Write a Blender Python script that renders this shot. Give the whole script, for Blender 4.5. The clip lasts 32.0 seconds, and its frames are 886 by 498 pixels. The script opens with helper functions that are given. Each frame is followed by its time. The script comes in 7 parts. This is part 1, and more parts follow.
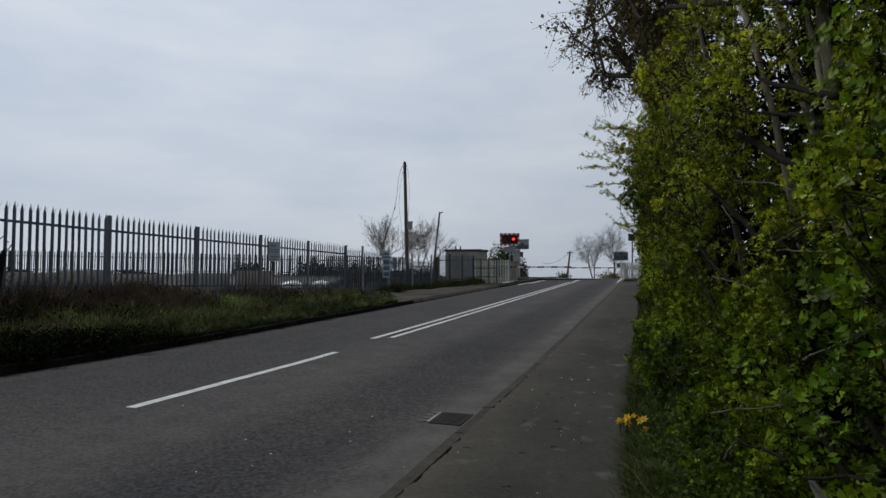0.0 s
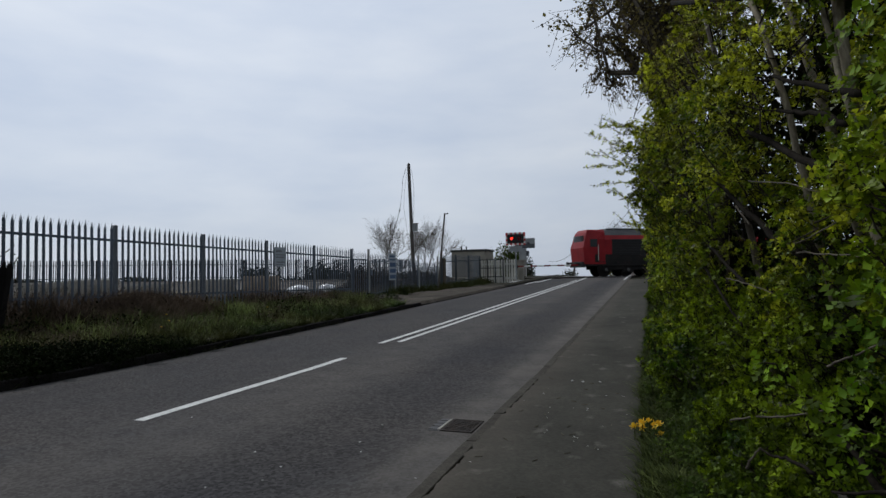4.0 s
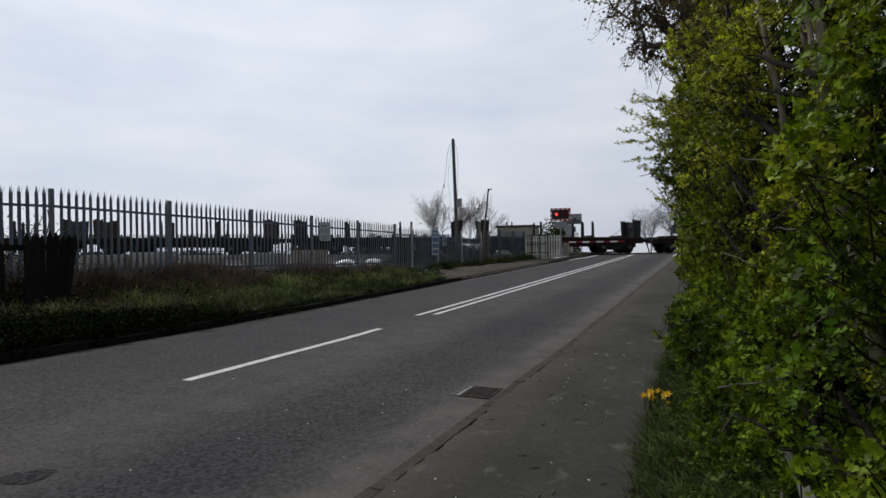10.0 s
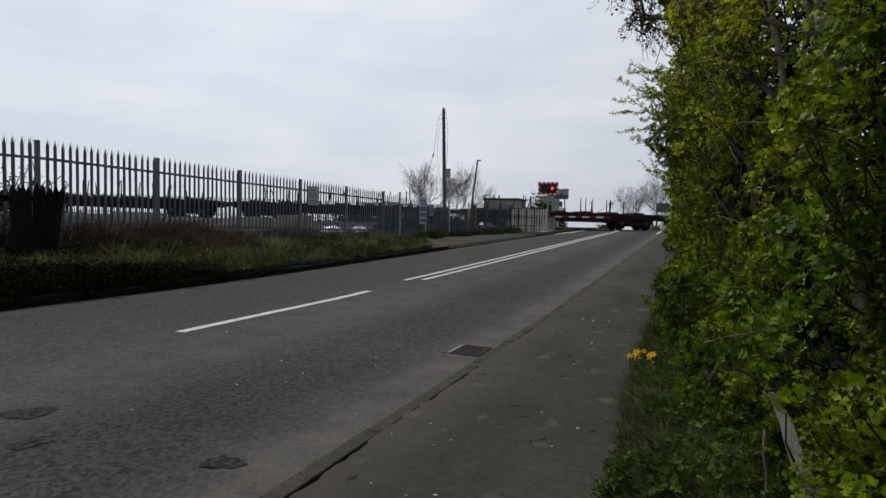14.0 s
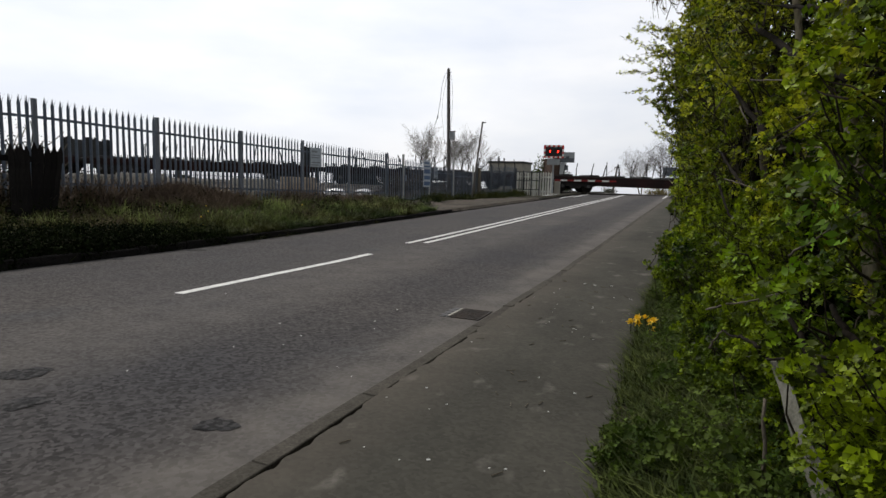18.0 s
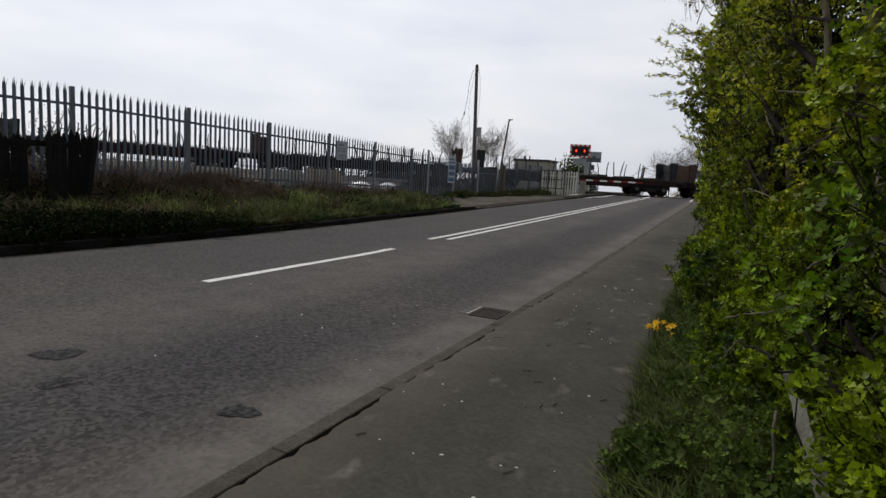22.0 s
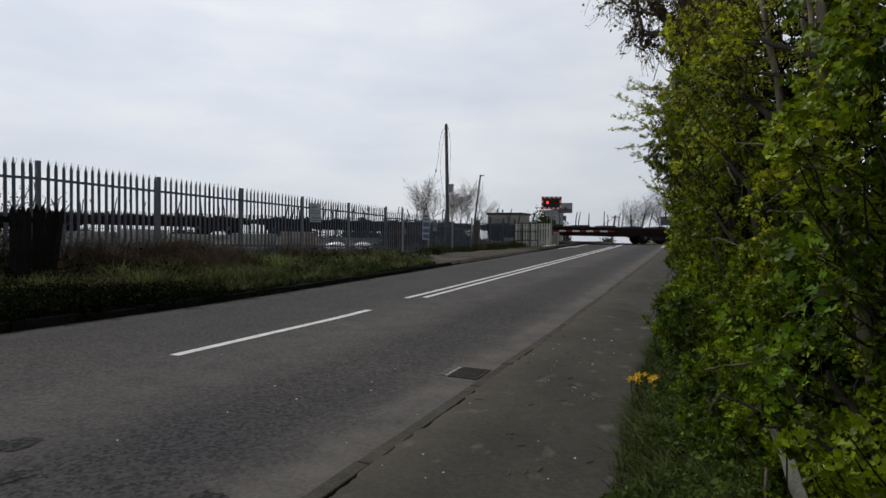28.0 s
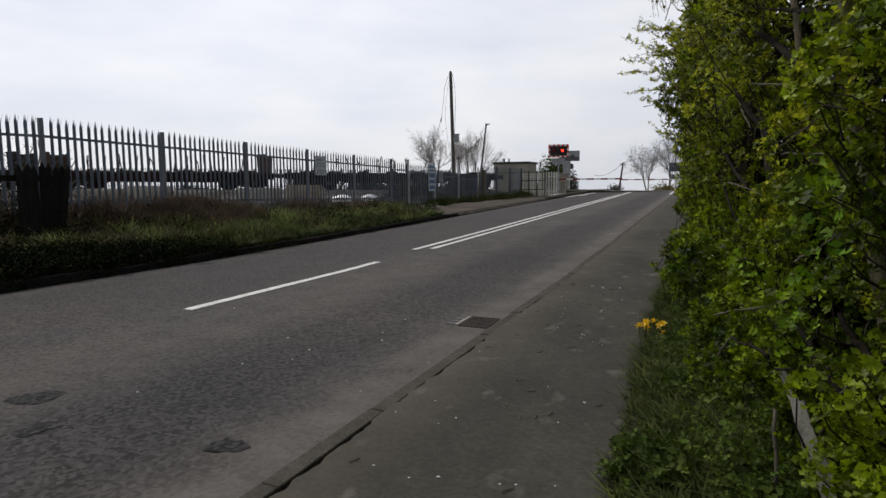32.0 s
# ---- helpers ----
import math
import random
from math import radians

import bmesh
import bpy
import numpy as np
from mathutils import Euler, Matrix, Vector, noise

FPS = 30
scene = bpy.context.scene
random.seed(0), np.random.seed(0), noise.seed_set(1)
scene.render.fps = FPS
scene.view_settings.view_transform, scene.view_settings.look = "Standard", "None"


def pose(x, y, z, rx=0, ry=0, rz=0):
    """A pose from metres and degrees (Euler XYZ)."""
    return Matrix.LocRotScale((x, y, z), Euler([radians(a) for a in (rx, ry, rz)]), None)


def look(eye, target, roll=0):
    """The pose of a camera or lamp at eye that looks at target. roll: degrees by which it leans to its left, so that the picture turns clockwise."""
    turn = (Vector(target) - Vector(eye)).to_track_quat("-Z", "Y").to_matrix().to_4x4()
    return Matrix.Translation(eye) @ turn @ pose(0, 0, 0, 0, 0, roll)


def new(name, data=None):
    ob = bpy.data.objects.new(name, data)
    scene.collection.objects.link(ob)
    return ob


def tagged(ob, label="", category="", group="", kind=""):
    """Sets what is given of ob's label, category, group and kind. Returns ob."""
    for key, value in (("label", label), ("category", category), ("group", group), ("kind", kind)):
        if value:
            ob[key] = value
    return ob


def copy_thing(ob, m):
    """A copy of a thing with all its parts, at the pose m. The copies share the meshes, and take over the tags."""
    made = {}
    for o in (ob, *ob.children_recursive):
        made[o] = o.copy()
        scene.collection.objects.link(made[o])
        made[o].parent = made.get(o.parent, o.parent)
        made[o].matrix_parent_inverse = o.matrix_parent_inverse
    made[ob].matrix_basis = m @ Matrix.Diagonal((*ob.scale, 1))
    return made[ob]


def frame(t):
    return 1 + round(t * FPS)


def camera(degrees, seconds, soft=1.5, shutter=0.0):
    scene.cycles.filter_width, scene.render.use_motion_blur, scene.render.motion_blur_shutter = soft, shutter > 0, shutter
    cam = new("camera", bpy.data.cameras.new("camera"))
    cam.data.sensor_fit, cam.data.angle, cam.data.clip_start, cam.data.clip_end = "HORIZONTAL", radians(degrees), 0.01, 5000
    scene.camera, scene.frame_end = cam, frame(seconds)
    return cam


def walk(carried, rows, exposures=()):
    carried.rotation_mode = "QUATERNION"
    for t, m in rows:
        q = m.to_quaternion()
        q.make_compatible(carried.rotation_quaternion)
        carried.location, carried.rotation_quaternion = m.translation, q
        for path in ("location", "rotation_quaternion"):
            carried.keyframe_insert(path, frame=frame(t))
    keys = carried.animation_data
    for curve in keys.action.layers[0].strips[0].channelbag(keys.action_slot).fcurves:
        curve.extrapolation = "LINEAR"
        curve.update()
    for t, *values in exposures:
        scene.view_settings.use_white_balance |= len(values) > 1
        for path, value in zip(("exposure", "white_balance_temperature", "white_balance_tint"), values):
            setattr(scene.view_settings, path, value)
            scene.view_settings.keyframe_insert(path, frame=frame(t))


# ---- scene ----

cam = camera(74.0, 32.0)
PATH = [
    (0, (0.198, 0.569, 1.331), (-0.446, 2.461, 1.404), 0.1),
    (0.5, (0.21, 0.555, 1.338), (-0.377, 2.46, 1.501), 0.3),
    (1, (0.229, 0.529, 1.344), (-0.333, 2.442, 1.498), 0.2),
    (1.5, (0.206, 0.587, 1.337), (-0.339, 2.508, 1.448), -0.1),
    (2, (0.207, 0.55, 1.349), (-0.338, 2.474, 1.409), 0.2),
    (2.5, (0.154, 0.579, 1.374), (-0.565, 2.445, 1.375), -0.2),
    (4.5, (0.185, 0.629, 1.377), (-0.468, 2.515, 1.504), -1.2),
    (5, (0.213, 0.625, 1.381), (-0.573, 2.454, 1.566), -1.6),
    (5.5, (0.21, 0.624, 1.38), (-0.68, 2.402, 1.591), -1.6),
    (6, (0.21, 0.602, 1.376), (-0.644, 2.389, 1.649), 0.9),
    (6.5, (0.224, 0.619, 1.383), (-0.6, 2.429, 1.599), 0.2),
    (7, (0.229, 0.633, 1.369), (-0.63, 2.427, 1.586), -0.7),
    (7.5, (0.341, 0.554, 1.397), (-0.79, 2.194, 1.58), -0.7),
    (8, (0.369, 0.565, 1.417), (-0.799, 2.179, 1.596), 1.4),
    (8.5, (0.427, 0.552, 1.365), (-0.686, 2.204, 1.553), 2.0),
    (9, (0.39, 0.561, 1.36), (-0.554, 2.324, 1.428), 0.3),
    (9.5, (0.435, 0.528, 1.348), (-0.46, 2.316, 1.362), -1.4),
    (9.6, (0.431, 0.53, 1.359), (-0.408, 2.344, 1.3), -0.9),
    (9.7, (0.428, 0.515, 1.336), (-0.399, 2.335, 1.39), -0.4),
    (10, (0.473, 0.508, 1.358), (-0.342, 2.335, 1.352), -0.8),
    (10.5, (0.465, 0.461, 1.326), (-0.366, 2.28, 1.327), 3.0),
    (11, (0.472, 0.443, 1.308), (-0.324, 2.276, 1.245), 1.9),
    (11.5, (0.505, 0.427, 1.295), (-0.285, 2.264, 1.272), -1.4),
    (12, (0.462, 0.422, 1.326), (-0.351, 2.249, 1.377), -0.7),
    (12.5, (0.447, 0.42, 1.266), (-0.446, 2.208, 1.209), 1.2),
    (13, (0.434, 0.424, 1.266), (-0.452, 2.215, 1.166), 2.5),
    (13.5, (0.415, 0.404, 1.252), (-0.361, 2.246, 1.175), 0.5),
    (15.5, (0.435, 0.392, 1.245), (-0.317, 2.237, 1.063), 4.0),
    (16, (0.483, 0.368, 1.261), (-0.221, 2.236, 1.143), 4.8),
    (16.5, (0.54, 0.28, 1.217), (-0.05, 2.189, 1.128), 4.1),
    (17, (0.473, 0.427, 1.248), (-0.211, 2.289, 0.991), 4.2),
    (17.5, (0.4, 0.498, 1.238), (-0.32, 2.346, 0.976), 2.2),
    (18, (0.422, 0.491, 1.24), (-0.352, 2.321, 1.014), 1.5),
    (18.5, (0.477, 0.42, 1.263), (-0.225, 2.285, 1.1), 2.5),
    (19, (0.454, 0.434, 1.267), (-0.325, 2.274, 1.184), 3.8),
    (19.5, (0.497, 0.416, 1.256), (-0.307, 2.239, 1.086), 3.8),
    (20, (0.508, 0.406, 1.272), (-0.306, 2.223, 1.08), 2.9),
    (20.5, (0.472, 0.398, 1.271), (-0.358, 2.21, 1.108), 3.1),
    (21, (0.45, 0.455, 1.243), (-0.39, 2.256, 1.023), 3.6),
    (21.5, (0.48, 0.456, 1.266), (-0.355, 2.258, 1.031), 2.6),
    (22, (0.453, 0.443, 1.27), (-0.389, 2.241, 1.026), 3.2),
    (22.5, (0.496, 0.439, 1.284), (-0.367, 2.228, 1.045), 3.0),
    (23, (0.458, 0.438, 1.283), (-0.401, 2.235, 1.092), 3.0),
    (23.5, (0.448, 0.483, 1.275), (-0.408, 2.28, 1.082), 1.6),
    (24, (0.461, 0.487, 1.3), (-0.407, 2.283, 1.153), 1.0),
    (24.5, (0.471, 0.476, 1.303), (-0.337, 2.303, 1.21), 1.0),
    (25, (0.511, 0.429, 1.34), (-0.322, 2.242, 1.211), 1.5),
    (25.5, (0.441, 0.484, 1.309), (-0.372, 2.304, 1.139), 0.5),
    (27.5, (0.436, 0.497, 1.296), (-0.368, 2.323, 1.164), 0.5),
    (28, (0.452, 0.503, 1.306), (-0.331, 2.343, 1.253), 0.7),
    (28.5, (0.436, 0.521, 1.286), (-0.39, 2.336, 1.133), 0.1),
    (29, (0.434, 0.538, 1.281), (-0.387, 2.354, 1.107), -0.1),
    (29.5, (0.448, 0.516, 1.29), (-0.375, 2.332, 1.128), -0.3),
    (30, (0.463, 0.515, 1.295), (-0.354, 2.331, 1.109), -0.5),
    (30.5, (0.451, 0.514, 1.287), (-0.381, 2.321, 1.079), -0.3),
    (31, (0.446, 0.51, 1.292), (-0.369, 2.326, 1.097), 0.1),
    (31.5, (0.433, 0.502, 1.286), (-0.371, 2.324, 1.099), 0.2),
    (32, (0.437, 0.509, 1.301), (-0.362, 2.329, 1.082), -0.4),
]
EXPOSE = [(0, -0.62, 6170, 7), (2, -0.46, 6220, 8), (5, -0.60, 5950, 6), (6, -0.70, 5880, 5), (7, -0.68, 5870, 5), (8, -0.87, 5830, 4), (8.5, -0.81, 5850, 4), (9, -0.68, 5960, 5), (9.4, -0.51, 6080, 5), (10, -0.32, 6330, 9), (11, -0.47, 6380, 8), (12, -0.6, 6380, 8), (12.6, -0.44, 6400, 8), (13, -0.37, 6400, 8), (16, -0.06, 6680, 9), (17, 0.24, 6740, 9), (18, 0.10, 6740, 9), (18.8, -0.2, 6630, 9), (19.4, -0.2, 6630, 9), (20, -0.1, 6680, 9), (21, -0.14, 6680, 10), (24, -0.04, 6700, 9), (25, -0.36, 6540, 9), (26, -0.28, 6530, 9), (28, -0.3, 6520, 8), (29, -0.28, 6550, 8), (30, -0.14, 6660, 9), (32, -0.09, 6700, 10)]
walk(cam, [(t, look(eye, target, roll)) for t, eye, target, roll in PATH], EXPOSE)

# ---- light: bright high cloud, the sun veiled ahead to the left ----
SUN_AZ, SUN_EL = 52.0, 50.0          # degrees left of +y, degrees up


def make_world():
    w = bpy.data.worlds.new("overcast_sky")
    scene.world = w
    w.use_nodes = True
    nt = w.node_tree
    nt.nodes.clear()
    out, bg = nt.nodes.new("ShaderNodeOutputWorld"), nt.nodes.new("ShaderNodeBackground")
    sky = nt.nodes.new("ShaderNodeTexSky")
    sky.sky_type, sky.sun_disc = "NISHITA", False
    sky.sun_elevation, sky.sun_rotation = radians(SUN_EL), radians(-SUN_AZ)
    sky.air_density, sky.dust_density = 1.0, 2.0
    co = nt.nodes.new("ShaderNodeTexCoord")
    mp = nt.nodes.new("ShaderNodeMapping")
    mp.inputs["Scale"].default_value = (1.0, 1.0, 3.4)
    n1, n2 = nt.nodes.new("ShaderNodeTexNoise"), nt.nodes.new("ShaderNodeTexNoise")
    n1.inputs["Scale"].default_value, n1.inputs["Detail"].default_value = 2.2, 5.0
    n2.inputs["Scale"].default_value, n2.inputs["Detail"].default_value = 7.0, 6.0
    add = nt.nodes.new("ShaderNodeMath")
    add.operation = "MULTIPLY_ADD"
    add.inputs[1].default_value = 0.35
    ramp = nt.nodes.new("ShaderNodeValToRGB")
    ramp.color_ramp.elements[0].position, ramp.color_ramp.elements[1].position = 0.42, 0.92
    ramp.color_ramp.elements[0].color = (0.60, 0.65, 0.76, 1)
    ramp.color_ramp.elements[1].color = (0.82, 0.83, 0.87, 1)
    gain = nt.nodes.new("ShaderNodeVectorMath")
    gain.operation = "SCALE"
    veil, near = nt.nodes.new("ShaderNodeVectorMath"), nt.nodes.new("ShaderNodeMapRange")
    veil.operation = "DOT_PRODUCT"
    az, el = radians(SUN_AZ), radians(SUN_EL)
    veil.inputs[1].default_value = (-math.sin(az) * math.cos(el), math.cos(az) * math.cos(el), math.sin(el))
    near.inputs["From Min"].default_value, near.inputs["From Max"].default_value = 0.45, 1.0
    near.inputs["To Min"].default_value, near.inputs["To Max"].default_value = 10.5, 15.0
    away, both = nt.nodes.new("ShaderNodeMapRange"), nt.nodes.new("ShaderNodeMath")
    away.inputs["From Min"].default_value, away.inputs["From Max"].default_value = -0.8, 0.42
    away.inputs["To Min"].default_value, away.inputs["To Max"].default_value = 0.5, 1.0
    both.operation = "MULTIPLY"
    mix = nt.nodes.new("ShaderNodeMix")
    mix.data_type = "RGBA"
    mix.inputs["Factor"].default_value = 0.9
    for a, b in ((co.outputs["Generated"], mp.inputs["Vector"]), (mp.outputs["Vector"], n1.inputs["Vector"]),
                 (mp.outputs["Vector"], n2.inputs["Vector"]), (n2.outputs["Fac"], add.inputs[0]), (n1.outputs["Fac"], add.inputs[2]),
                 (add.outputs["Value"], ramp.inputs["Fac"]), (co.outputs["Generated"], veil.inputs[0]), (veil.outputs["Value"], near.inputs["Value"]),
                 (veil.outputs["Value"], away.inputs["Value"]), (near.outputs["Result"], both.inputs[0]),
                 (away.outputs["Result"], both.inputs[1]), (both.outputs["Value"], gain.inputs["Scale"]), (ramp.outputs["Color"], gain.inputs[0]),
                 (sky.outputs["Color"], mix.inputs["A"]), (gain.outputs["Vector"], mix.inputs["B"]),
                 (mix.outputs["Result"], bg.inputs["Color"]), (bg.outputs["Background"], out.inputs["Surface"])):
        nt.links.new(a, b)
    bg.inputs["Strength"].default_value = 0.1


make_world()
sun = new("sun", bpy.data.lights.new("sun", "SUN"))
sun.data.energy, sun.data.angle, sun.data.color = 2.0, radians(14), (1.0, 0.94, 0.86)
_az, _el = radians(SUN_AZ), radians(SUN_EL)
sun.matrix_world = look((-math.sin(_az) * math.cos(_el) * 60, math.cos(_az) * math.cos(_el) * 60, math.sin(_el) * 60), (0, 0, 0))


# ---- materials ----
def mat(name, c1, c2=None, scale=3.0, rough=0.8, metal=0.0, bump=0.3, fine=40.0, spread=0.25, island=0.0, stretch=(1, 1, 1), glow=0.0,
        see_through=0.0, bump_size=0.01, where="Object", c3=None, amount3=0.5, scale3=1.0, spec=0.3, speckle=0.0, grit=90.0):
    """A surface that varies at two scales: c1 to c2 over patches, light and dark over the grain, and a fine relief."""
    m = bpy.data.materials.new(name)
    m.use_nodes = True
    nt = m.node_tree
    nodes, links = nt.nodes, nt.links
    bsdf = nodes["Principled BSDF"]
    co, mp = nodes.new("ShaderNodeTexCoord"), nodes.new("ShaderNodeMapping")
    mp.inputs["Scale"].default_value = stretch
    links.new(co.outputs[where], mp.inputs["Vector"])

    def noise_node(s, detail=4.0):
        n = nodes.new("ShaderNodeTexNoise")
        n.inputs["Scale"].default_value, n.inputs["Detail"].default_value = s, detail
        links.new(mp.outputs["Vector"], n.inputs["Vector"])
        return n

    big, small = noise_node(scale), noise_node(fine, 3.0)
    ramp = nodes.new("ShaderNodeValToRGB")
    ramp.color_ramp.elements[0].position, ramp.color_ramp.elements[1].position = 0.35, 0.65
    ramp.color_ramp.elements[0].color, ramp.color_ramp.elements[1].color = (*c1, 1), (*(c2 or [v * 0.75 for v in c1]), 1)
    links.new(big.outputs["Fac"], ramp.inputs["Fac"])
    colour = ramp.outputs["Color"]
    if c3:
        third = noise_node(scale3, 5.0)
        tr = nodes.new("ShaderNodeValToRGB")
        tr.color_ramp.elements[0].position, tr.color_ramp.elements[1].position = 1 - amount3, min(1.0, 1.12 - amount3)
        links.new(third.outputs["Fac"], tr.inputs["Fac"])
        mx = nodes.new("ShaderNodeMix")
        mx.data_type = "RGBA"
        links.new(tr.outputs["Color"], mx.inputs["Factor"])
        links.new(colour, mx.inputs["A"])
        mx.inputs["B"].default_value = (*c3, 1)
        colour = mx.outputs["Result"]
    value = nodes.new("ShaderNodeMapRange")
    value.inputs["From Min"].default_value, value.inputs["From Max"].default_value = 0.25, 0.75
    value.inputs["To Min"].default_value, value.inputs["To Max"].default_value = 1 - spread, 1 + spread
    links.new(small.outputs["Fac"], value.inputs["Value"])
    gain = value.outputs["Result"]
    if island:
        src = nodes.new("ShaderNodeNewGeometry").outputs["Random Per Island"] if island > 0 else nodes.new("ShaderNodeObjectInfo").outputs["Random"]
        vary = nodes.new("ShaderNodeMapRange")
        vary.inputs["To Min"].default_value, vary.inputs["To Max"].default_value = 1 - abs(island), 1 + abs(island)
        links.new(src, vary.inputs["Value"])
        mul = nodes.new("ShaderNodeMath")
        mul.operation = "MULTIPLY"
        links.new(gain, mul.inputs[0])
        links.new(vary.outputs["Result"], mul.inputs[1])
        gain = mul.outputs["Value"]
    if speckle:
        cells, one = nodes.new("ShaderNodeTexVoronoi"), nodes.new("ShaderNodeSeparateColor")
        cells.inputs["Scale"].default_value = grit
        links.new(co.outputs[where], cells.inputs["Vector"])
        links.new(cells.outputs["Color"], one.inputs["Color"])
        stone = nodes.new("ShaderNodeMapRange")
        stone.inputs["To Min"].default_value, stone.inputs["To Max"].default_value = 1 - speckle, 1 + speckle
        links.new(one.outputs["Red"], stone.inputs["Value"])
        also = nodes.new("ShaderNodeMath")
        also.operation = "MULTIPLY"
        links.new(gain, also.inputs[0])
        links.new(stone.outputs["Result"], also.inputs[1])
        gain = also.outputs["Value"]
    tint = nodes.new("ShaderNodeVectorMath")
    tint.operation = "SCALE"
    links.new(colour, tint.inputs[0])
    links.new(gain, tint.inputs["Scale"])
    links.new(tint.outputs["Vector"], bsdf.inputs["Base Color"])
    bsdf.inputs["Specular IOR Level"].default_value = spec
    bsdf.inputs["Roughness"].default_value, bsdf.inputs["Metallic"].default_value = rough, metal
    if bump:
        b = nodes.new("ShaderNodeBump")
        b.inputs["Strength"].default_value, b.inputs["Distance"].default_value = bump, bump_size
        links.new(small.outputs["Fac"], b.inputs["Height"])
        links.new(b.outputs["Normal"], bsdf.inputs["Normal"])
    if glow:
        bsdf.inputs["Emission Color"].default_value, bsdf.inputs["Emission Strength"].default_value = (*c1, 1), glow
    if see_through:
        tr, mixer = nodes.new("ShaderNodeBsdfTranslucent"), nodes.new("ShaderNodeMixShader")
        links.new(tint.outputs["Vector"], tr.inputs["Color"])
        mixer.inputs[0].default_value = see_through
        links.new(bsdf.outputs["BSDF"], mixer.inputs[1])
        links.new(tr.outputs["BSDF"], mixer.inputs[2])
        links.new(mixer.outputs["Shader"], nodes["Material Output"].inputs["Surface"])
    return m


ASPHALT = mat("asphalt", (0.031, 0.0302, 0.0325), (0.045, 0.0412, 0.0395), 0.45, 0.9, fine=14, spread=0.10, bump=0.65, bump_size=0.004, spec=0.1, speckle=0.55, grit=42,
              c3=(0.036, 0.036, 0.038), amount3=0.42, scale3=0.9)



def road_dust(m):
    """Grit gathered towards the kerb at x = -1.2, and pale strips between the wheel paths, broken up by the grain."""
    nt = m.node_tree
    nodes, links = nt.nodes, nt.links
    bsdf = nodes["Principled BSDF"]
    old = bsdf.inputs["Base Color"].links[0].from_socket
    co, sep, noisy = nodes.new("ShaderNodeTexCoord"), nodes.new("ShaderNodeSeparateXYZ"), nodes.new("ShaderNodeTexNoise")
    noisy.inputs["Scale"].default_value, noisy.inputs["Detail"].default_value = 2.3, 6.0
    links.new(co.outputs["Object"], sep.inputs["Vector"])
    links.new(co.outputs["Object"], noisy.inputs["Vector"])
    ramp = nodes.new("ShaderNodeValToRGB")
    ramp.color_ramp.elements[0].color, ramp.color_ramp.elements[1].color = (0.3, 0.3, 0.3, 1), (0.88, 0.88, 0.88, 1)
    for p, v in ((0.10, 0.06), (0.40, 0.15), (0.54, 0.45), (0.66, 0.42), (0.75, 0.04), (0.86, 0.06), (0.915, 0.36), (0.945, 0.88)):
        e = ramp.color_ramp.elements.new(p)
        e.color = (v, v, v, 1)
    rng_node = nodes.new("ShaderNodeMapRange")
    rng_node.inputs["From Min"].default_value, rng_node.inputs["From Max"].default_value = -7.4, -1.2
    links.new(sep.outputs["X"], rng_node.inputs["Value"])
    links.new(rng_node.outputs["Result"], ramp.inputs["Fac"])
    mul = nodes.new("ShaderNodeMath")
    mul.operation = "MULTIPLY"
    links.new(ramp.outputs["Color"], mul.inputs[0])
    links.new(noisy.outputs["Fac"], mul.inputs[1])
    mix = nodes.new("ShaderNodeMix")
    mix.data_type = "RGBA"
    links.new(mul.outputs["Value"], mix.inputs["Factor"])
    links.new(old, mix.inputs["A"])
    mix.inputs["B"].default_value = (0.150, 0.137, 0.122, 1)
    links.new(mix.outputs["Result"], bsdf.inputs["Base Color"])


road_dust(ASPHALT)
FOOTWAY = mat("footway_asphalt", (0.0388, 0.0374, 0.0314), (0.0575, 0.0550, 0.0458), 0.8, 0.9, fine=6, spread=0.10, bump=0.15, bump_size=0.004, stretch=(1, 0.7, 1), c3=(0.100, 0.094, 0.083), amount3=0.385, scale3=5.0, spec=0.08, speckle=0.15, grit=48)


def footway_dust(m):
    """Brown grit washed against the edging stones, thinning out across the footway."""
    nt = m.node_tree
    nodes, links = nt.nodes, nt.links
    bsdf = nodes["Principled BSDF"]
    old = bsdf.inputs["Base Color"].links[0].from_socket
    co, sep, noisy = nodes.new("ShaderNodeTexCoord"), nodes.new("ShaderNodeSeparateXYZ"), nodes.new("ShaderNodeTexNoise")
    noisy.inputs["Scale"].default_value, noisy.inputs["Detail"].default_value = 3.1, 7.0
    links.new(co.outputs["Object"], sep.inputs["Vector"])
    links.new(co.outputs["Object"], noisy.inputs["Vector"])
    near = nodes.new("ShaderNodeMapRange")
    near.inputs["From Min"].default_value, near.inputs["From Max"].default_value = -0.70, -1.17
    near.inputs["To Min"].default_value, near.inputs["To Max"].default_value = 0.0, 0.75
    links.new(sep.outputs["X"], near.inputs["Value"])
    mul = nodes.new("ShaderNodeMath")
    mul.operation = "MULTIPLY"
    links.new(near.outputs["Result"], mul.inputs[0])
    links.new(noisy.outputs["Fac"], mul.inputs[1])
    mix = nodes.new("ShaderNodeMix")
    mix.data_type = "RGBA"
    links.new(mul.outputs["Value"], mix.inputs["Factor"])
    links.new(old, mix.inputs["A"])
    mix.inputs["B"].default_value = (0.098, 0.083, 0.068, 1)
    links.new(mix.outputs["Result"], bsdf.inputs["Base Color"])


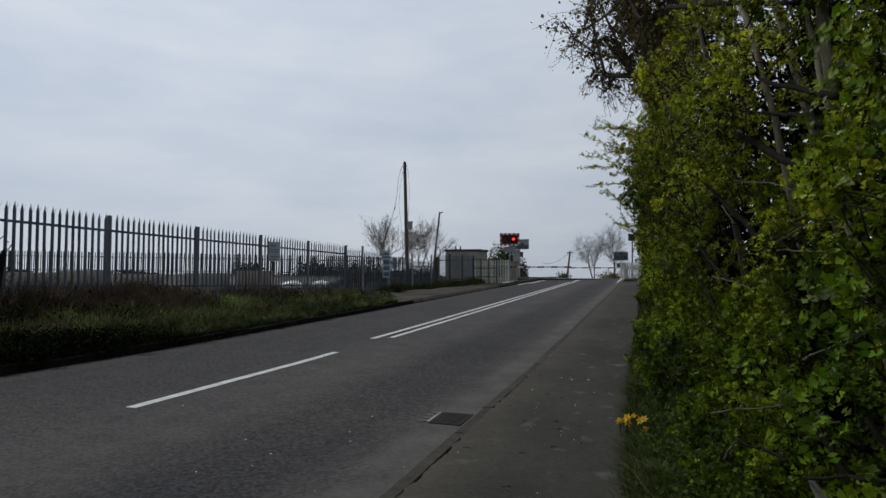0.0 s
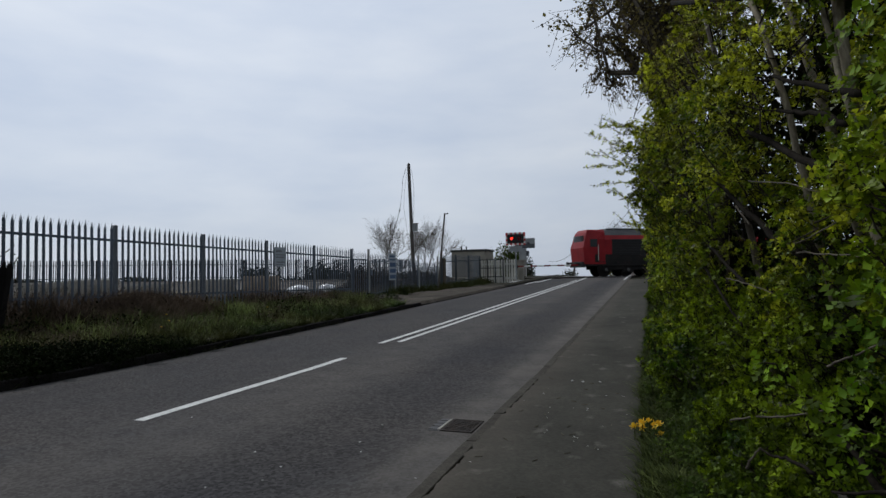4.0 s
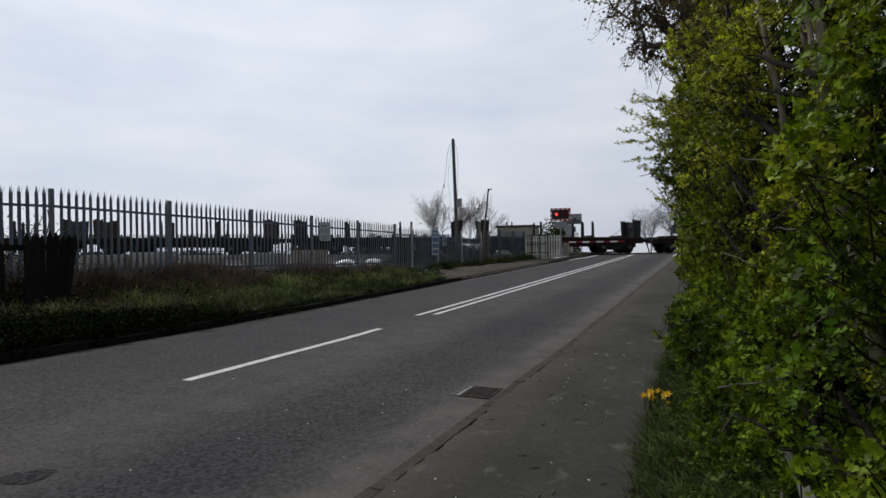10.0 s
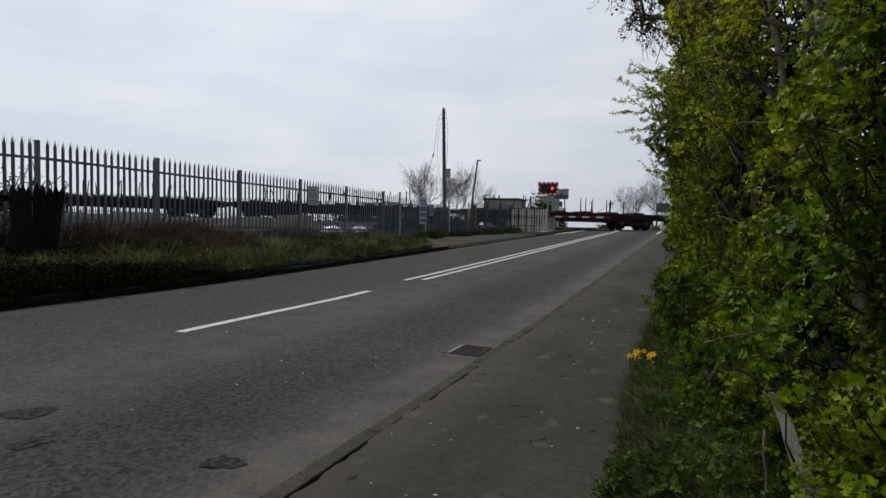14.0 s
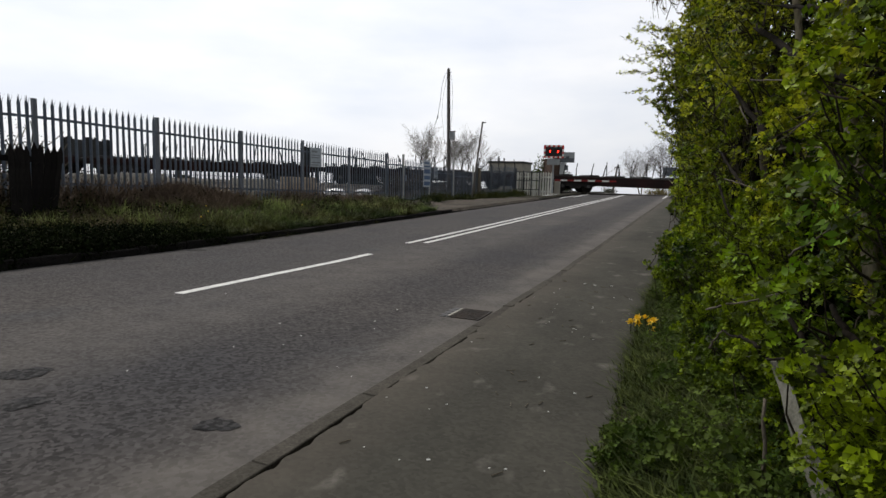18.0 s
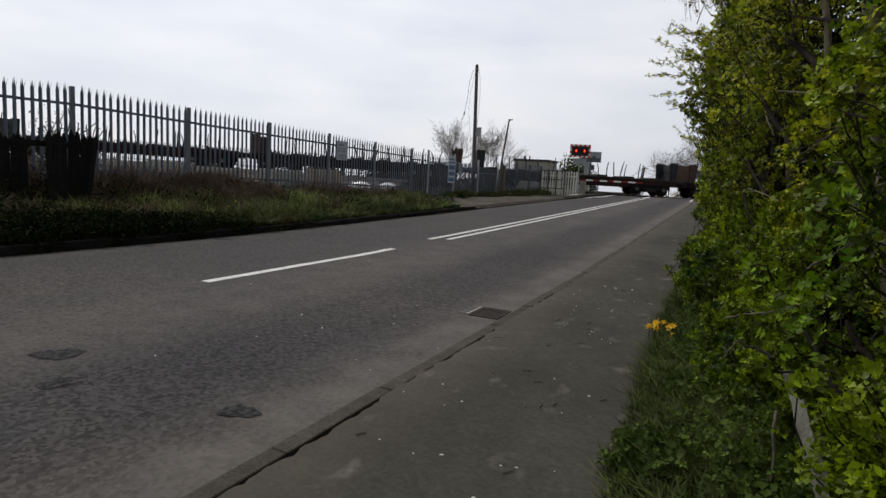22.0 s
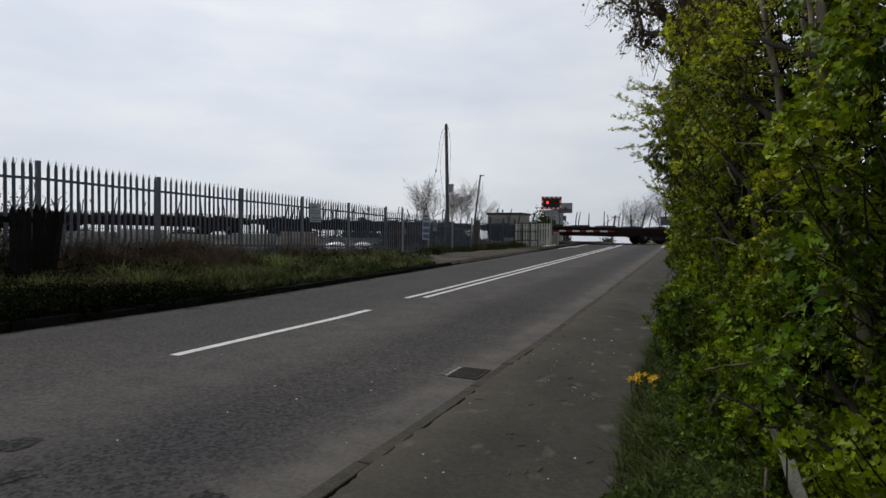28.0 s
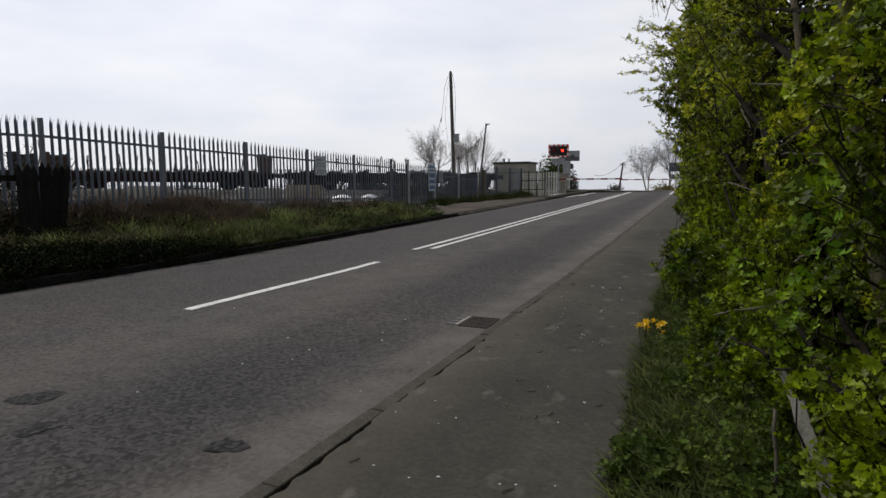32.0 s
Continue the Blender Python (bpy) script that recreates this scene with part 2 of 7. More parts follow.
footway_dust(FOOTWAY)
TAR = mat("tar_patch", (0.027, 0.027, 0.028), (0.041, 0.040, 0.040), 9.0, 0.95, fine=30, spread=0.35, bump=0.0, spec=0.05, speckle=0.5, grit=42)
LINE = mat("road_paint", (0.58, 0.58, 0.56), (0.44, 0.44, 0.425), 6.0, 0.75, fine=50, spread=0.15, c3=(0.16, 0.16, 0.155), amount3=0.36, scale3=14.0, spec=0.15)
KERB = mat("dirty_kerbstone", (0.008, 0.0075, 0.007), (0.015, 0.013, 0.012), 5.0, 0.95, fine=30, spread=0.5, island=-0.4, spec=0.05, bump=0.8, bump_size=0.02)
EDGING = mat("worn_edging", (0.064, 0.058, 0.049), (0.043, 0.040, 0.033), 1.6, 0.95, fine=8, spread=0.25, island=-0.10, spec=0.08, speckle=0.2, bump=0.3, bump_size=0.006)
IRON = mat("cast_iron", (0.030, 0.027, 0.025), (0.042, 0.034, 0.029), 9.0, 0.85, metal=0.0, spec=0.1)
TURF = mat("rough_turf", (0.012, 0.012, 0.007), (0.024, 0.021, 0.012), 0.9, 0.95, fine=18, spread=0.6, bump=0.8, bump_size=0.05, spec=0.1)
STRAW = mat("dead_grass_field", (0.13, 0.108, 0.072), (0.085, 0.072, 0.046), 0.25, 0.95, fine=9, spread=0.3, bump=0.6, bump_size=0.05)
FIELD = mat("far_field", (0.07, 0.095, 0.035), (0.12, 0.12, 0.06), 0.02, 0.95, fine=1.0, spread=0.2)
TRACKWAY = mat("stony_access", (0.040, 0.034, 0.027), (0.068, 0.058, 0.046), 0.8, 0.95, fine=25, spread=0.4, bump=0.6, bump_size=0.03, spec=0.1, speckle=0.4, grit=24, c3=(0.03, 0.026, 0.018), amount3=0.42, scale3=1.4)
BALLAST = mat("ballast", (0.14, 0.128, 0.115), (0.09, 0.08, 0.07), 1.5, 0.95, fine=14, spread=0.5, bump=1.0, bump_size=0.06)
GALV = mat("weathered_galvanised_steel", (0.098, 0.120, 0.150), (0.068, 0.083, 0.105), 4.0, 0.6, metal=0.2, fine=60, spread=0.2, island=-0.25, spec=0.25)
POSTSTEEL = mat("dull_galvanised_post", (0.150, 0.166, 0.185), (0.105, 0.117, 0.132), 3.0, 0.6, metal=0.2, fine=50, spread=0.2, island=-0.15, spec=0.25)
PALEPOST = mat("chalky_post_paint", (0.36, 0.36, 0.34), (0.24, 0.24, 0.225), 4.0, 0.8, fine=30, spread=0.25, spec=0.15)
GREYFENCE = mat("dull_grey_steel", (0.060, 0.066, 0.068), (0.042, 0.044, 0.044), 2.0, 0.7, metal=0.1, fine=50, island=-0.25, spec=0.2)
# dark timber taken near black: the shade on its backlit side is included
OLDWOOD = mat("backlit_dark_timber", (0.0055, 0.005, 0.0045), (0.011, 0.0095, 0.0085), 5.0, 0.95, stretch=(3, 3, 0.5), island=-0.4, spec=0.1)
POLE = mat("creosoted_pole", (0.105, 0.094, 0.085), (0.070, 0.062, 0.056), 3.0, 0.9, stretch=(4, 4, 0.5), fine=30)
POSTWOOD = mat("weathered_post", (0.13, 0.11, 0.085), (0.085, 0.072, 0.056), 4.0, 0.9, stretch=(4, 4, 0.6), spec=0.1)
STAKEWOOD = mat("pale_split_wood", (0.20, 0.195, 0.16), (0.10, 0.096, 0.078), 4.0, 0.9, stretch=(4, 4, 0.6), spec=0.1)
FARTWIG = mat("grey_twig", (0.14, 0.125, 0.11), (0.10, 0.09, 0.08), 1.0, 0.95, bump=0, spec=0.1)
WHITE = mat("white_paint", (0.66, 0.66, 0.62), (0.52, 0.52, 0.48), 3.0, 0.6, fine=40, spread=0.12, island=-0.1)
CREAMPAINT = mat("aged_cream_paint", (0.62, 0.60, 0.53), (0.46, 0.45, 0.39), 3.0, 0.7, fine=30, spread=0.2, island=-0.2, spec=0.2)
CREAM = mat("cream_panel", (0.26, 0.245, 0.205), (0.20, 0.19, 0.16), 1.5, 0.7, fine=25, spread=0.12)
GREYBOX = mat("grey_cabinet_paint", (0.25, 0.265, 0.265), (0.20, 0.21, 0.215), 2.0, 0.5, fine=30, spread=0.1)
DARKROOF = mat("dark_felt", (0.035, 0.04, 0.04), (0.055, 0.055, 0.05), 2.0, 0.85)
BLACK = mat("black_enamel", (0.018, 0.018, 0.019), (0.026, 0.026, 0.027), 5.0, 0.55)
REDPAINT = mat("red_reflective", (0.52, 0.03, 0.03), (0.42, 0.025, 0.025), 4.0, 0.45, fine=30, spread=0.1)
MAROON = mat("faded_dark_red", (0.20, 0.014, 0.014), (0.15, 0.011, 0.011), 4.0, 0.6, fine=30, spread=0.15, spec=0.2)
AXLECAP = mat("worn_grey_casting", (0.10, 0.095, 0.09), (0.055, 0.052, 0.05), 9.0, 0.7, fine=40, spread=0.2, island=-0.6)
LAMP = mat("lit_red_lens", (1.0, 0.035, 0.02), (1.0, 0.06, 0.03), 20.0, 0.3, glow=3.0, bump=0, spread=0.05)
DEADLENS = mat("unlit_red_lens", (0.10, 0.008, 0.008), (0.07, 0.006, 0.006), 12.0, 0.2, bump=0)
SIGNBACK = mat("sign_back", (0.10, 0.11, 0.12), (0.075, 0.082, 0.09), 4.0, 0.5, metal=0.3)
SIGNWHITE = mat("sign_face", (0.34, 0.37, 0.39), (0.27, 0.30, 0.32), 4.0, 0.6, fine=30, spread=0.12, spec=0.2)
BLUE = mat("blue_print", (0.050, 0.095, 0.180), (0.045, 0.080, 0.150), 6.0, 0.6)
INK = mat("grey_print", (0.16, 0.17, 0.18), (0.13, 0.14, 0.15), 6.0, 0.6)
YELLOW = mat("petal", (0.80, 0.48, 0.02), (0.85, 0.6, 0.04), 20.0, 0.6, see_through=0.3)
LOCORED = mat("loco_red", (0.25, 0.010, 0.014), (0.19, 0.008, 0.011), 1.2, 0.5, fine=12, spread=0.12, c3=(0.06, 0.016, 0.015), amount3=0.35, scale3=0.8, spec=0.2)
LOCOGREY = mat("loco_roof_grey", (0.10, 0.10, 0.10), (0.065, 0.065, 0.065), 1.0, 0.7, fine=10, spread=0.2)
UNDER = mat("oily_underframe", (0.011, 0.010, 0.0095), (0.018, 0.015, 0.013), 2.0, 0.85, fine=20, spread=0.3)
GLASS = mat("dark_cab_glass", (0.012, 0.014, 0.016), (0.018, 0.02, 0.022), 3.0, 0.08, bump=0)
WAGON = mat("wagon_frame", (0.026, 0.012, 0.011), (0.013, 0.009, 0.0085), 1.0, 0.9, fine=16, spread=0.3, island=-0.3, spec=0.1)
DECK = mat("wagon_deck", (0.04, 0.034, 0.03), (0.026, 0.022, 0.02), 1.3, 0.9, fine=16, spread=0.3)
RUST = mat("rusty_board", (0.075, 0.047, 0.035), (0.042, 0.030, 0.025), 2.5, 0.9, fine=20, island=-0.35, spec=0.1)
GREENBOARD = mat("dark_stake_steel", (0.014, 0.015, 0.016), (0.022, 0.022, 0.022), 3.0, 0.75, island=-0.3)
RAILHEAD = mat("rail_steel", (0.33, 0.31, 0.29), (0.24, 0.2, 0.17), 4.0, 0.35, metal=0.8)
BARK = mat("bark", (0.12, 0.10, 0.075), (0.075, 0.063, 0.048), 5.0, 0.95, stretch=(3, 3, 0.8), fine=40, spread=0.35, bump=0.6)
PALEBARK = mat("pale_bark", (0.27, 0.235, 0.165), (0.15, 0.128, 0.09), 5.0, 0.95, stretch=(3, 3, 0.8), fine=35, spread=0.35, spec=0.1)
TWIG = mat("bare_twig", (0.042, 0.033, 0.024), (0.026, 0.021, 0.016), 1.0, 0.95, bump=0, spec=0.1)
DARKBARK = mat("dark_bark", (0.011, 0.009, 0.007), (0.020, 0.017, 0.013), 6.0, 0.95, stretch=(3, 3, 0.8), fine=40, spread=0.4, spec=0.05)
LEAF = mat("hawthorn_leaf", (0.022, 0.050, 0.002), (0.190, 0.255, 0.008), 1.6, 0.45, fine=8, spread=0.3, island=0.9, see_through=0.36, bump=0, spec=0.13)
OLIVELEAF = mat("young_hawthorn_leaf", (0.055, 0.074, 0.003), (0.390, 0.420, 0.020), 1.4, 0.45, fine=8, spread=0.3, island=0.9, see_through=0.42, bump=0, spec=0.13)
MAPLELEAF = mat("maple_leaf", (0.062, 0.130, 0.003), (0.140, 0.205, 0.006), 2.2, 0.55, fine=9, spread=0.25, island=0.85, see_through=0.28, bump=0, spec=0.10)
# leaf colour near black: shade inside the hedge and on the verge painted in
LEAFDEEP = mat("dark_and_shaded_leaf", (0.005, 0.009, 0.002), (0.009, 0.013, 0.003), 1.0, 0.85, fine=6, spread=0.3, island=0.4, see_through=0.0, bump=0, spec=0.04)
LEAFBROWN = mat("opening_bronze_leaf", (0.160, 0.140, 0.036), (0.095, 0.070, 0.028), 1.2, 0.65, fine=8, spread=0.25, island=0.5, see_through=0.35, bump=0, spec=0.15)
GRASS = mat("grass_blade", (0.018, 0.032, 0.008), (0.058, 0.058, 0.018), 0.5, 0.8, fine=3, spread=0.4, island=0.5, see_through=0.2, bump=0, spec=0.1)
GREENVERGE = mat("green_verge_blade", (0.070, 0.112, 0.024), (0.190, 0.215, 0.075), 0.5, 0.8, fine=3, spread=0.35, island=0.5, see_through=0.25, bump=0, spec=0.1)
LUSH = mat("lush_grass", (0.024, 0.038, 0.009), (0.085, 0.104, 0.028), 5.5, 0.65, fine=6, spread=0.3, island=0.6, see_through=0.25, bump=0, spec=0.12)
WEEDLEAF = mat("nettle_leaf", (0.028, 0.052, 0.006), (0.066, 0.096, 0.012), 3.0, 0.7, fine=9, spread=0.3, island=0.6, see_through=0.2, bump=0, spec=0.12)
STRAWBLADE = mat("dry_grass_blade", (0.105, 0.088, 0.052), (0.07, 0.06, 0.034), 0.8, 0.85, fine=5, spread=0.3, island=0.4, see_through=0.2, bump=0, spec=0.1)
DEADSTALK = mat("dead_stalk", (0.140, 0.104, 0.074), (0.062, 0.046, 0.034), 0.9, 0.9, fine=5, spread=0.3, island=0.5, bump=0, spec=0.05)
BRAMBLE = mat("dead_bramble", (0.070, 0.052, 0.038), (0.036, 0.030, 0.022), 1.0, 0.9, fine=6, spread=0.3, island=0.6, bump=0, spec=0.05)
FARLEAF = mat("distant_tree_mass", (0.035, 0.045, 0.03), (0.05, 0.052, 0.04), 0.05, 0.95, fine=0.6, spread=0.3, island=0.3, bump=0)
CARWHITE = mat("white_car_paint", (0.75, 0.76, 0.78), (0.68, 0.69, 0.72), 1.0, 0.25, bump=0, spread=0.05)
CONCRETE = mat("concrete", (0.30, 0.285, 0.25), (0.22, 0.21, 0.185), 1.5, 0.9, fine=30, spread=0.2)
LITTER = mat("pale_litter", (0.50, 0.50, 0.48), (0.36, 0.36, 0.34), 10.0, 0.8, bump=0)
BEIGE = mat("stacked_blocks", (0.30, 0.25, 0.19), (0.22, 0.18, 0.14), 1.5, 0.9, fine=10, island=-0.2)


# ---- building helpers ----
def mesh_of(name, bm):
    me = bpy.data.meshes.new(name)
    bm.to_mesh(me)
    bm.free()
    return me


def part(name, bm, material, parent, label="", m=None, kind=""):
    me = bm if isinstance(bm, bpy.types.Mesh) else mesh_of(name, bm)
    if not me.materials:
        me.materials.append(material)
    ob = new(name, me)
    ob.parent = parent
    if m is not None:
        ob.matrix_basis = m
    return tagged(ob, label, kind=kind)


def thing(name, label, category, m=None, group="", kind=""):
    ob = new(name)
    ob.empty_display_size = 0.2
    if m is not None:
        ob.matrix_basis = m
    return tagged(ob, label, category, group, kind)


def solid(name, bm, material, label, category="", group="", kind="", m=None):
    """A thing of one mesh."""
    ob = new(name, mesh_of(name, bm))
    ob.data.materials.append(material)
    if m is not None:
        ob.matrix_basis = m
    return tagged(ob, label, category, group, kind)


def box(bm, lo, hi, m=None, bevel=0.0):
    lo, hi = Vector(lo), Vector(hi)
    made = bmesh.ops.create_cube(bm, size=1.0, matrix=(m or Matrix()) @ Matrix.LocRotScale((lo + hi) / 2, None, hi - lo))["verts"]
    if bevel:
        edges = list({e for v in made for e in v.link_edges})
        bmesh.ops.bevel(bm, geom=edges, offset=bevel, segments=1, affect="EDGES")
    return bm


def boxed(lo, hi, bevel=0.0):
    return box(bmesh.new(), lo, hi, None, bevel)


def rod(bm, a, b, r0, r1=None, n=8, cap=True):
    a, b = Vector(a), Vector(b)
    turn = (b - a).to_track_quat("Z", "Y").to_matrix().to_4x4()
    bmesh.ops.create_cone(bm, cap_ends=cap, segments=n, radius1=r0, radius2=r0 if r1 is None else r1, depth=(b - a).length,
                          matrix=Matrix.Translation((a + b) / 2) @ turn)
    return bm


def rodded(a, b, r0, r1=None, n=8):
    return rod(bmesh.new(), a, b, r0, r1, n)


def prism(bm, outline, y0, y1):
    """A solid with an outline in x and z, from y0 to y1."""
    a = [bm.verts.new((x, y0, z)) for x, z in outline]
    b = [bm.verts.new((x, y1, z)) for x, z in outline]
    bm.faces.new(a)
    bm.faces.new(b[::-1])
    n = len(a)
    for i in range(n):
        bm.faces.new((a[i], b[i], b[(i + 1) % n], a[(i + 1) % n]))
    bmesh.ops.recalc_face_normals(bm, faces=bm.faces)
    return bm


def arrays_mesh(name, verts, faces):
    """A mesh from numpy arrays: verts n x 3, faces n x 3 or n x 4."""
    me = bpy.data.meshes.new(name)
    k = faces.shape[1]
    me.vertices.add(len(verts))
    me.vertices.foreach_set("co", np.ascontiguousarray(verts, dtype=np.float32).ravel())
    me.loops.add(faces.size)
    me.loops.foreach_set("vertex_index", faces.astype(np.int32).ravel())
    me.polygons.add(len(faces))
    me.polygons.foreach_set("loop_start", np.arange(0, faces.size, k, dtype=np.int32))
    me.update(calc_edges=True)
    me.validate()
    return me


def tubes_mesh(name, segs, n=5):
    """Tapered tubes: segs is a list of (a, b, ra, rb)."""
    a, b = np.array([s[0] for s in segs], float), np.array([s[1] for s in segs], float)
    ra, rb = np.array([s[2] for s in segs]), np.array([s[3] for s in segs])
    d = b - a
    d /= np.linalg.norm(d, axis=1, keepdims=True) + 1e-9
    ref = np.where(np.abs(d[:, 2:3]) > 0.9, [[1.0, 0, 0]], [[0, 0, 1.0]])
    u = np.cross(d, ref)
    u /= np.linalg.norm(u, axis=1, keepdims=True) + 1e-9
    v = np.cross(d, u)
    ang = np.arange(n) * 2 * np.pi / n
    ring = np.cos(ang)[None, :, None] * u[:, None] + np.sin(ang)[None, :, None] * v[:, None]
    lo = a[:, None] + ring * ra[:, None, None]
    hi = b[:, None] + ring * rb[:, None, None]
    verts = np.concatenate([lo, hi], 1).reshape(-1, 3)
    i = np.arange(n)
    quad = np.stack([i, (i + 1) % n, (i + 1) % n + n, i + n], 1)
    faces = (quad[None] + (np.arange(len(a)) * 2 * n)[:, None, None]).reshape(-1, 4)
    me = arrays_mesh(name, verts, faces)
    return me


def limb_mesh(name, pts, radii, n=7):
    """One continuous tapered limb through the points, closed at both ends."""
    pts = np.array(pts, float)
    d = np.gradient(pts, axis=0)
    d /= np.linalg.norm(d, axis=1, keepdims=True) + 1e-9
    ref = np.array([0.31, 0.53, 0.79])
    u = np.cross(d, ref)
    u /= np.linalg.norm(u, axis=1, keepdims=True) + 1e-9
    v = np.cross(d, u)
    ang = np.arange(n) * 2 * np.pi / n
    ring = np.cos(ang)[None, :, None] * u[:, None] + np.sin(ang)[None, :, None] * v[:, None]
    verts = (pts[:, None] + ring * np.array(radii, float)[:, None, None]).reshape(-1, 3)
    m = len(pts)
    k, i = np.meshgrid(np.arange(m - 1), np.arange(n), indexing="ij")
    quad = np.stack([k * n + i, k * n + (i + 1) % n, (k + 1) * n + (i + 1) % n, (k + 1) * n + i], -1).reshape(-1, 4)
    verts = np.concatenate([verts, pts[:1], pts[-1:]])
    j = np.arange(n)
    caps = np.concatenate([np.stack([(j + 1) % n, j, np.full(n, m * n)], 1), np.stack([(m - 1) * n + j, (m - 1) * n + (j + 1) % n, np.full(n, m * n + 1)], 1)])
    me = bpy.data.meshes.new(name)
    me.from_pydata(verts.tolist(), [], quad.tolist() + caps.tolist())
    for p in me.polygons:
        p.use_smooth = True
    return me


def crooked(rng, knots, steps, sway):
    """A line through the knots that bends gently and kinks a little."""
    knots = np.array(knots, float)
    s = np.linspace(0, len(knots) - 1, steps)
    out = np.stack([np.interp(s, np.arange(len(knots)), knots[:, k]) for k in range(3)], 1)
    drift = np.cumsum(rng.normal(size=out.shape) * sway, axis=0)
    drift -= np.linspace(0, 1, steps)[:, None] * drift[-1]
    return out + drift


def leaves_mesh(name, centres, size, rng, aspect=0.75, droop=0.3, size_spread=0.25, facing=None):
    """Folded kite-shaped leaves at the centres."""
    n = len(centres)
    d = rng.normal(size=(n, 3))
    d[:, 2] -= droop
    d /= np.linalg.norm(d, axis=1, keepdims=True)
    if facing is None:
        u = np.cross(d, rng.normal(size=(n, 3)))
    else:
        u = np.cross(facing, d)
    u /= np.linalg.norm(u, axis=1, keepdims=True) + 1e-9
    w = np.cross(d, u)
    if facing is not None:
        d = np.cross(u, facing / (np.linalg.norm(facing, axis=1, keepdims=True) + 1e-9))
        w = facing / (np.linalg.norm(facing, axis=1, keepdims=True) + 1e-9)
    s = (size * (1 + size_spread * rng.normal(size=n)).clip(0.5, 1.5))[:, None]
    left = centres + u * s * aspect * 0.5 + w * s * 0.12
    right = centres - u * s * aspect * 0.5 + w * s * 0.12
    verts = np.stack([centres - d * s * 0.5, left, centres + d * s * 0.5, right], 1).reshape(-1, 3)
    k = np.arange(n) * 4
    faces = np.concatenate([np.stack([k, k + 1, k + 2], 1), np.stack([k, k + 2, k + 3], 1)])
    return arrays_mesh(name, verts, faces)


def blades_mesh(name, roots, height, rng, width=0.012, lean=0.45):
    n = len(roots)
    h = (height * (0.5 + rng.random(n)))[:, None]
    ang = rng.random(n) * 2 * np.pi
    out = np.stack([np.cos(ang), np.sin(ang), np.zeros(n)], 1)
    side = np.stack([-np.sin(ang), np.cos(ang), np.zeros(n)], 1) * width / 2
    tip = roots + out * h * lean * rng.random((n, 1)) * 1.6 + np.array([0, 0, 1.0]) * h
    mid = roots + (tip - roots) * 0.55 - out * h * 0.08
    verts = np.stack([roots - side, roots + side, mid + side * 0.8, tip, mid - side * 0.8], 1).reshape(-1, 3)
    k = np.arange(n) * 5
    faces = np.concatenate([np.stack([k, k + 1, k + 2], 1), np.stack([k, k + 2, k + 4], 1), np.stack([k + 4, k + 2, k + 3], 1)])
    return arrays_mesh(name, verts, faces)


def grow(rng, base, way, length, radius, depth, kids=3, spread=0.55, up=0.15, bends=3, taper=0.6, ratio=0.68, droop=0.0):
    """Branches as tapered segments, and the points along the last twigs."""
    segs, tips = [], []

    def limb(p, d, l, r, level):
        d = d / np.linalg.norm(d)
        q, rr = p, r
        for i in range(bends):
            nd = d + rng.normal(size=3) * 0.16 + np.array([0, 0, up - droop * (level == 0)])
            nd /= np.linalg.norm(nd)
            e, re = q + nd * l / bends, rr * taper ** (1 / bends)
            segs.append((q, e, rr, re))
            if level == 0:
                tips.append(e)
            elif i > 0 or level < depth:
                for _ in range(kids if i == bends - 1 else max(1, kids - 2)):
                    side = rng.normal(size=3)
                    side -= side @ nd * nd
                    side /= np.linalg.norm(side)
                    limb(e, nd + side * spread * (0.7 + 0.7 * rng.random()), l * ratio * (0.75 + 0.4 * rng.random()), re * 0.62, level - 1)
            q, d, rr = e, nd, re

    limb(np.array(base, float), np.array(way, float), length, radius, depth)
    return segs, np.array(tips)


# ---- lie of the land ----
TX, TY, TA = -4.5, 50.0, 29.0        # the railway crosses the road here, at this angle
TZ = 0.66


def road_z(y):
    y = np.asarray(y, float)
    return np.interp(y, [-4000, 8, 12, 46, 50, 56, 70, 110, 4000], [0, 0, 0.05, 0.585, 0.63, 0.63, 0.25, -0.9, -82])


def fence_z(y):
    return np.interp(y, [-40, 7.8, 19, 22, 24, 33, 40, 46], [0.6, 0.55, 0.36, 0.36, 0.33, 0.30, 0.42, 0.5])


def path_edge(y):
    return np.interp(y, [-10, 1, 3, 7.5, 12, 20, 40, 60], [0.9, 0.35, 0.0, -0.09, -0.06, -0.04, -0.15, -0.2])


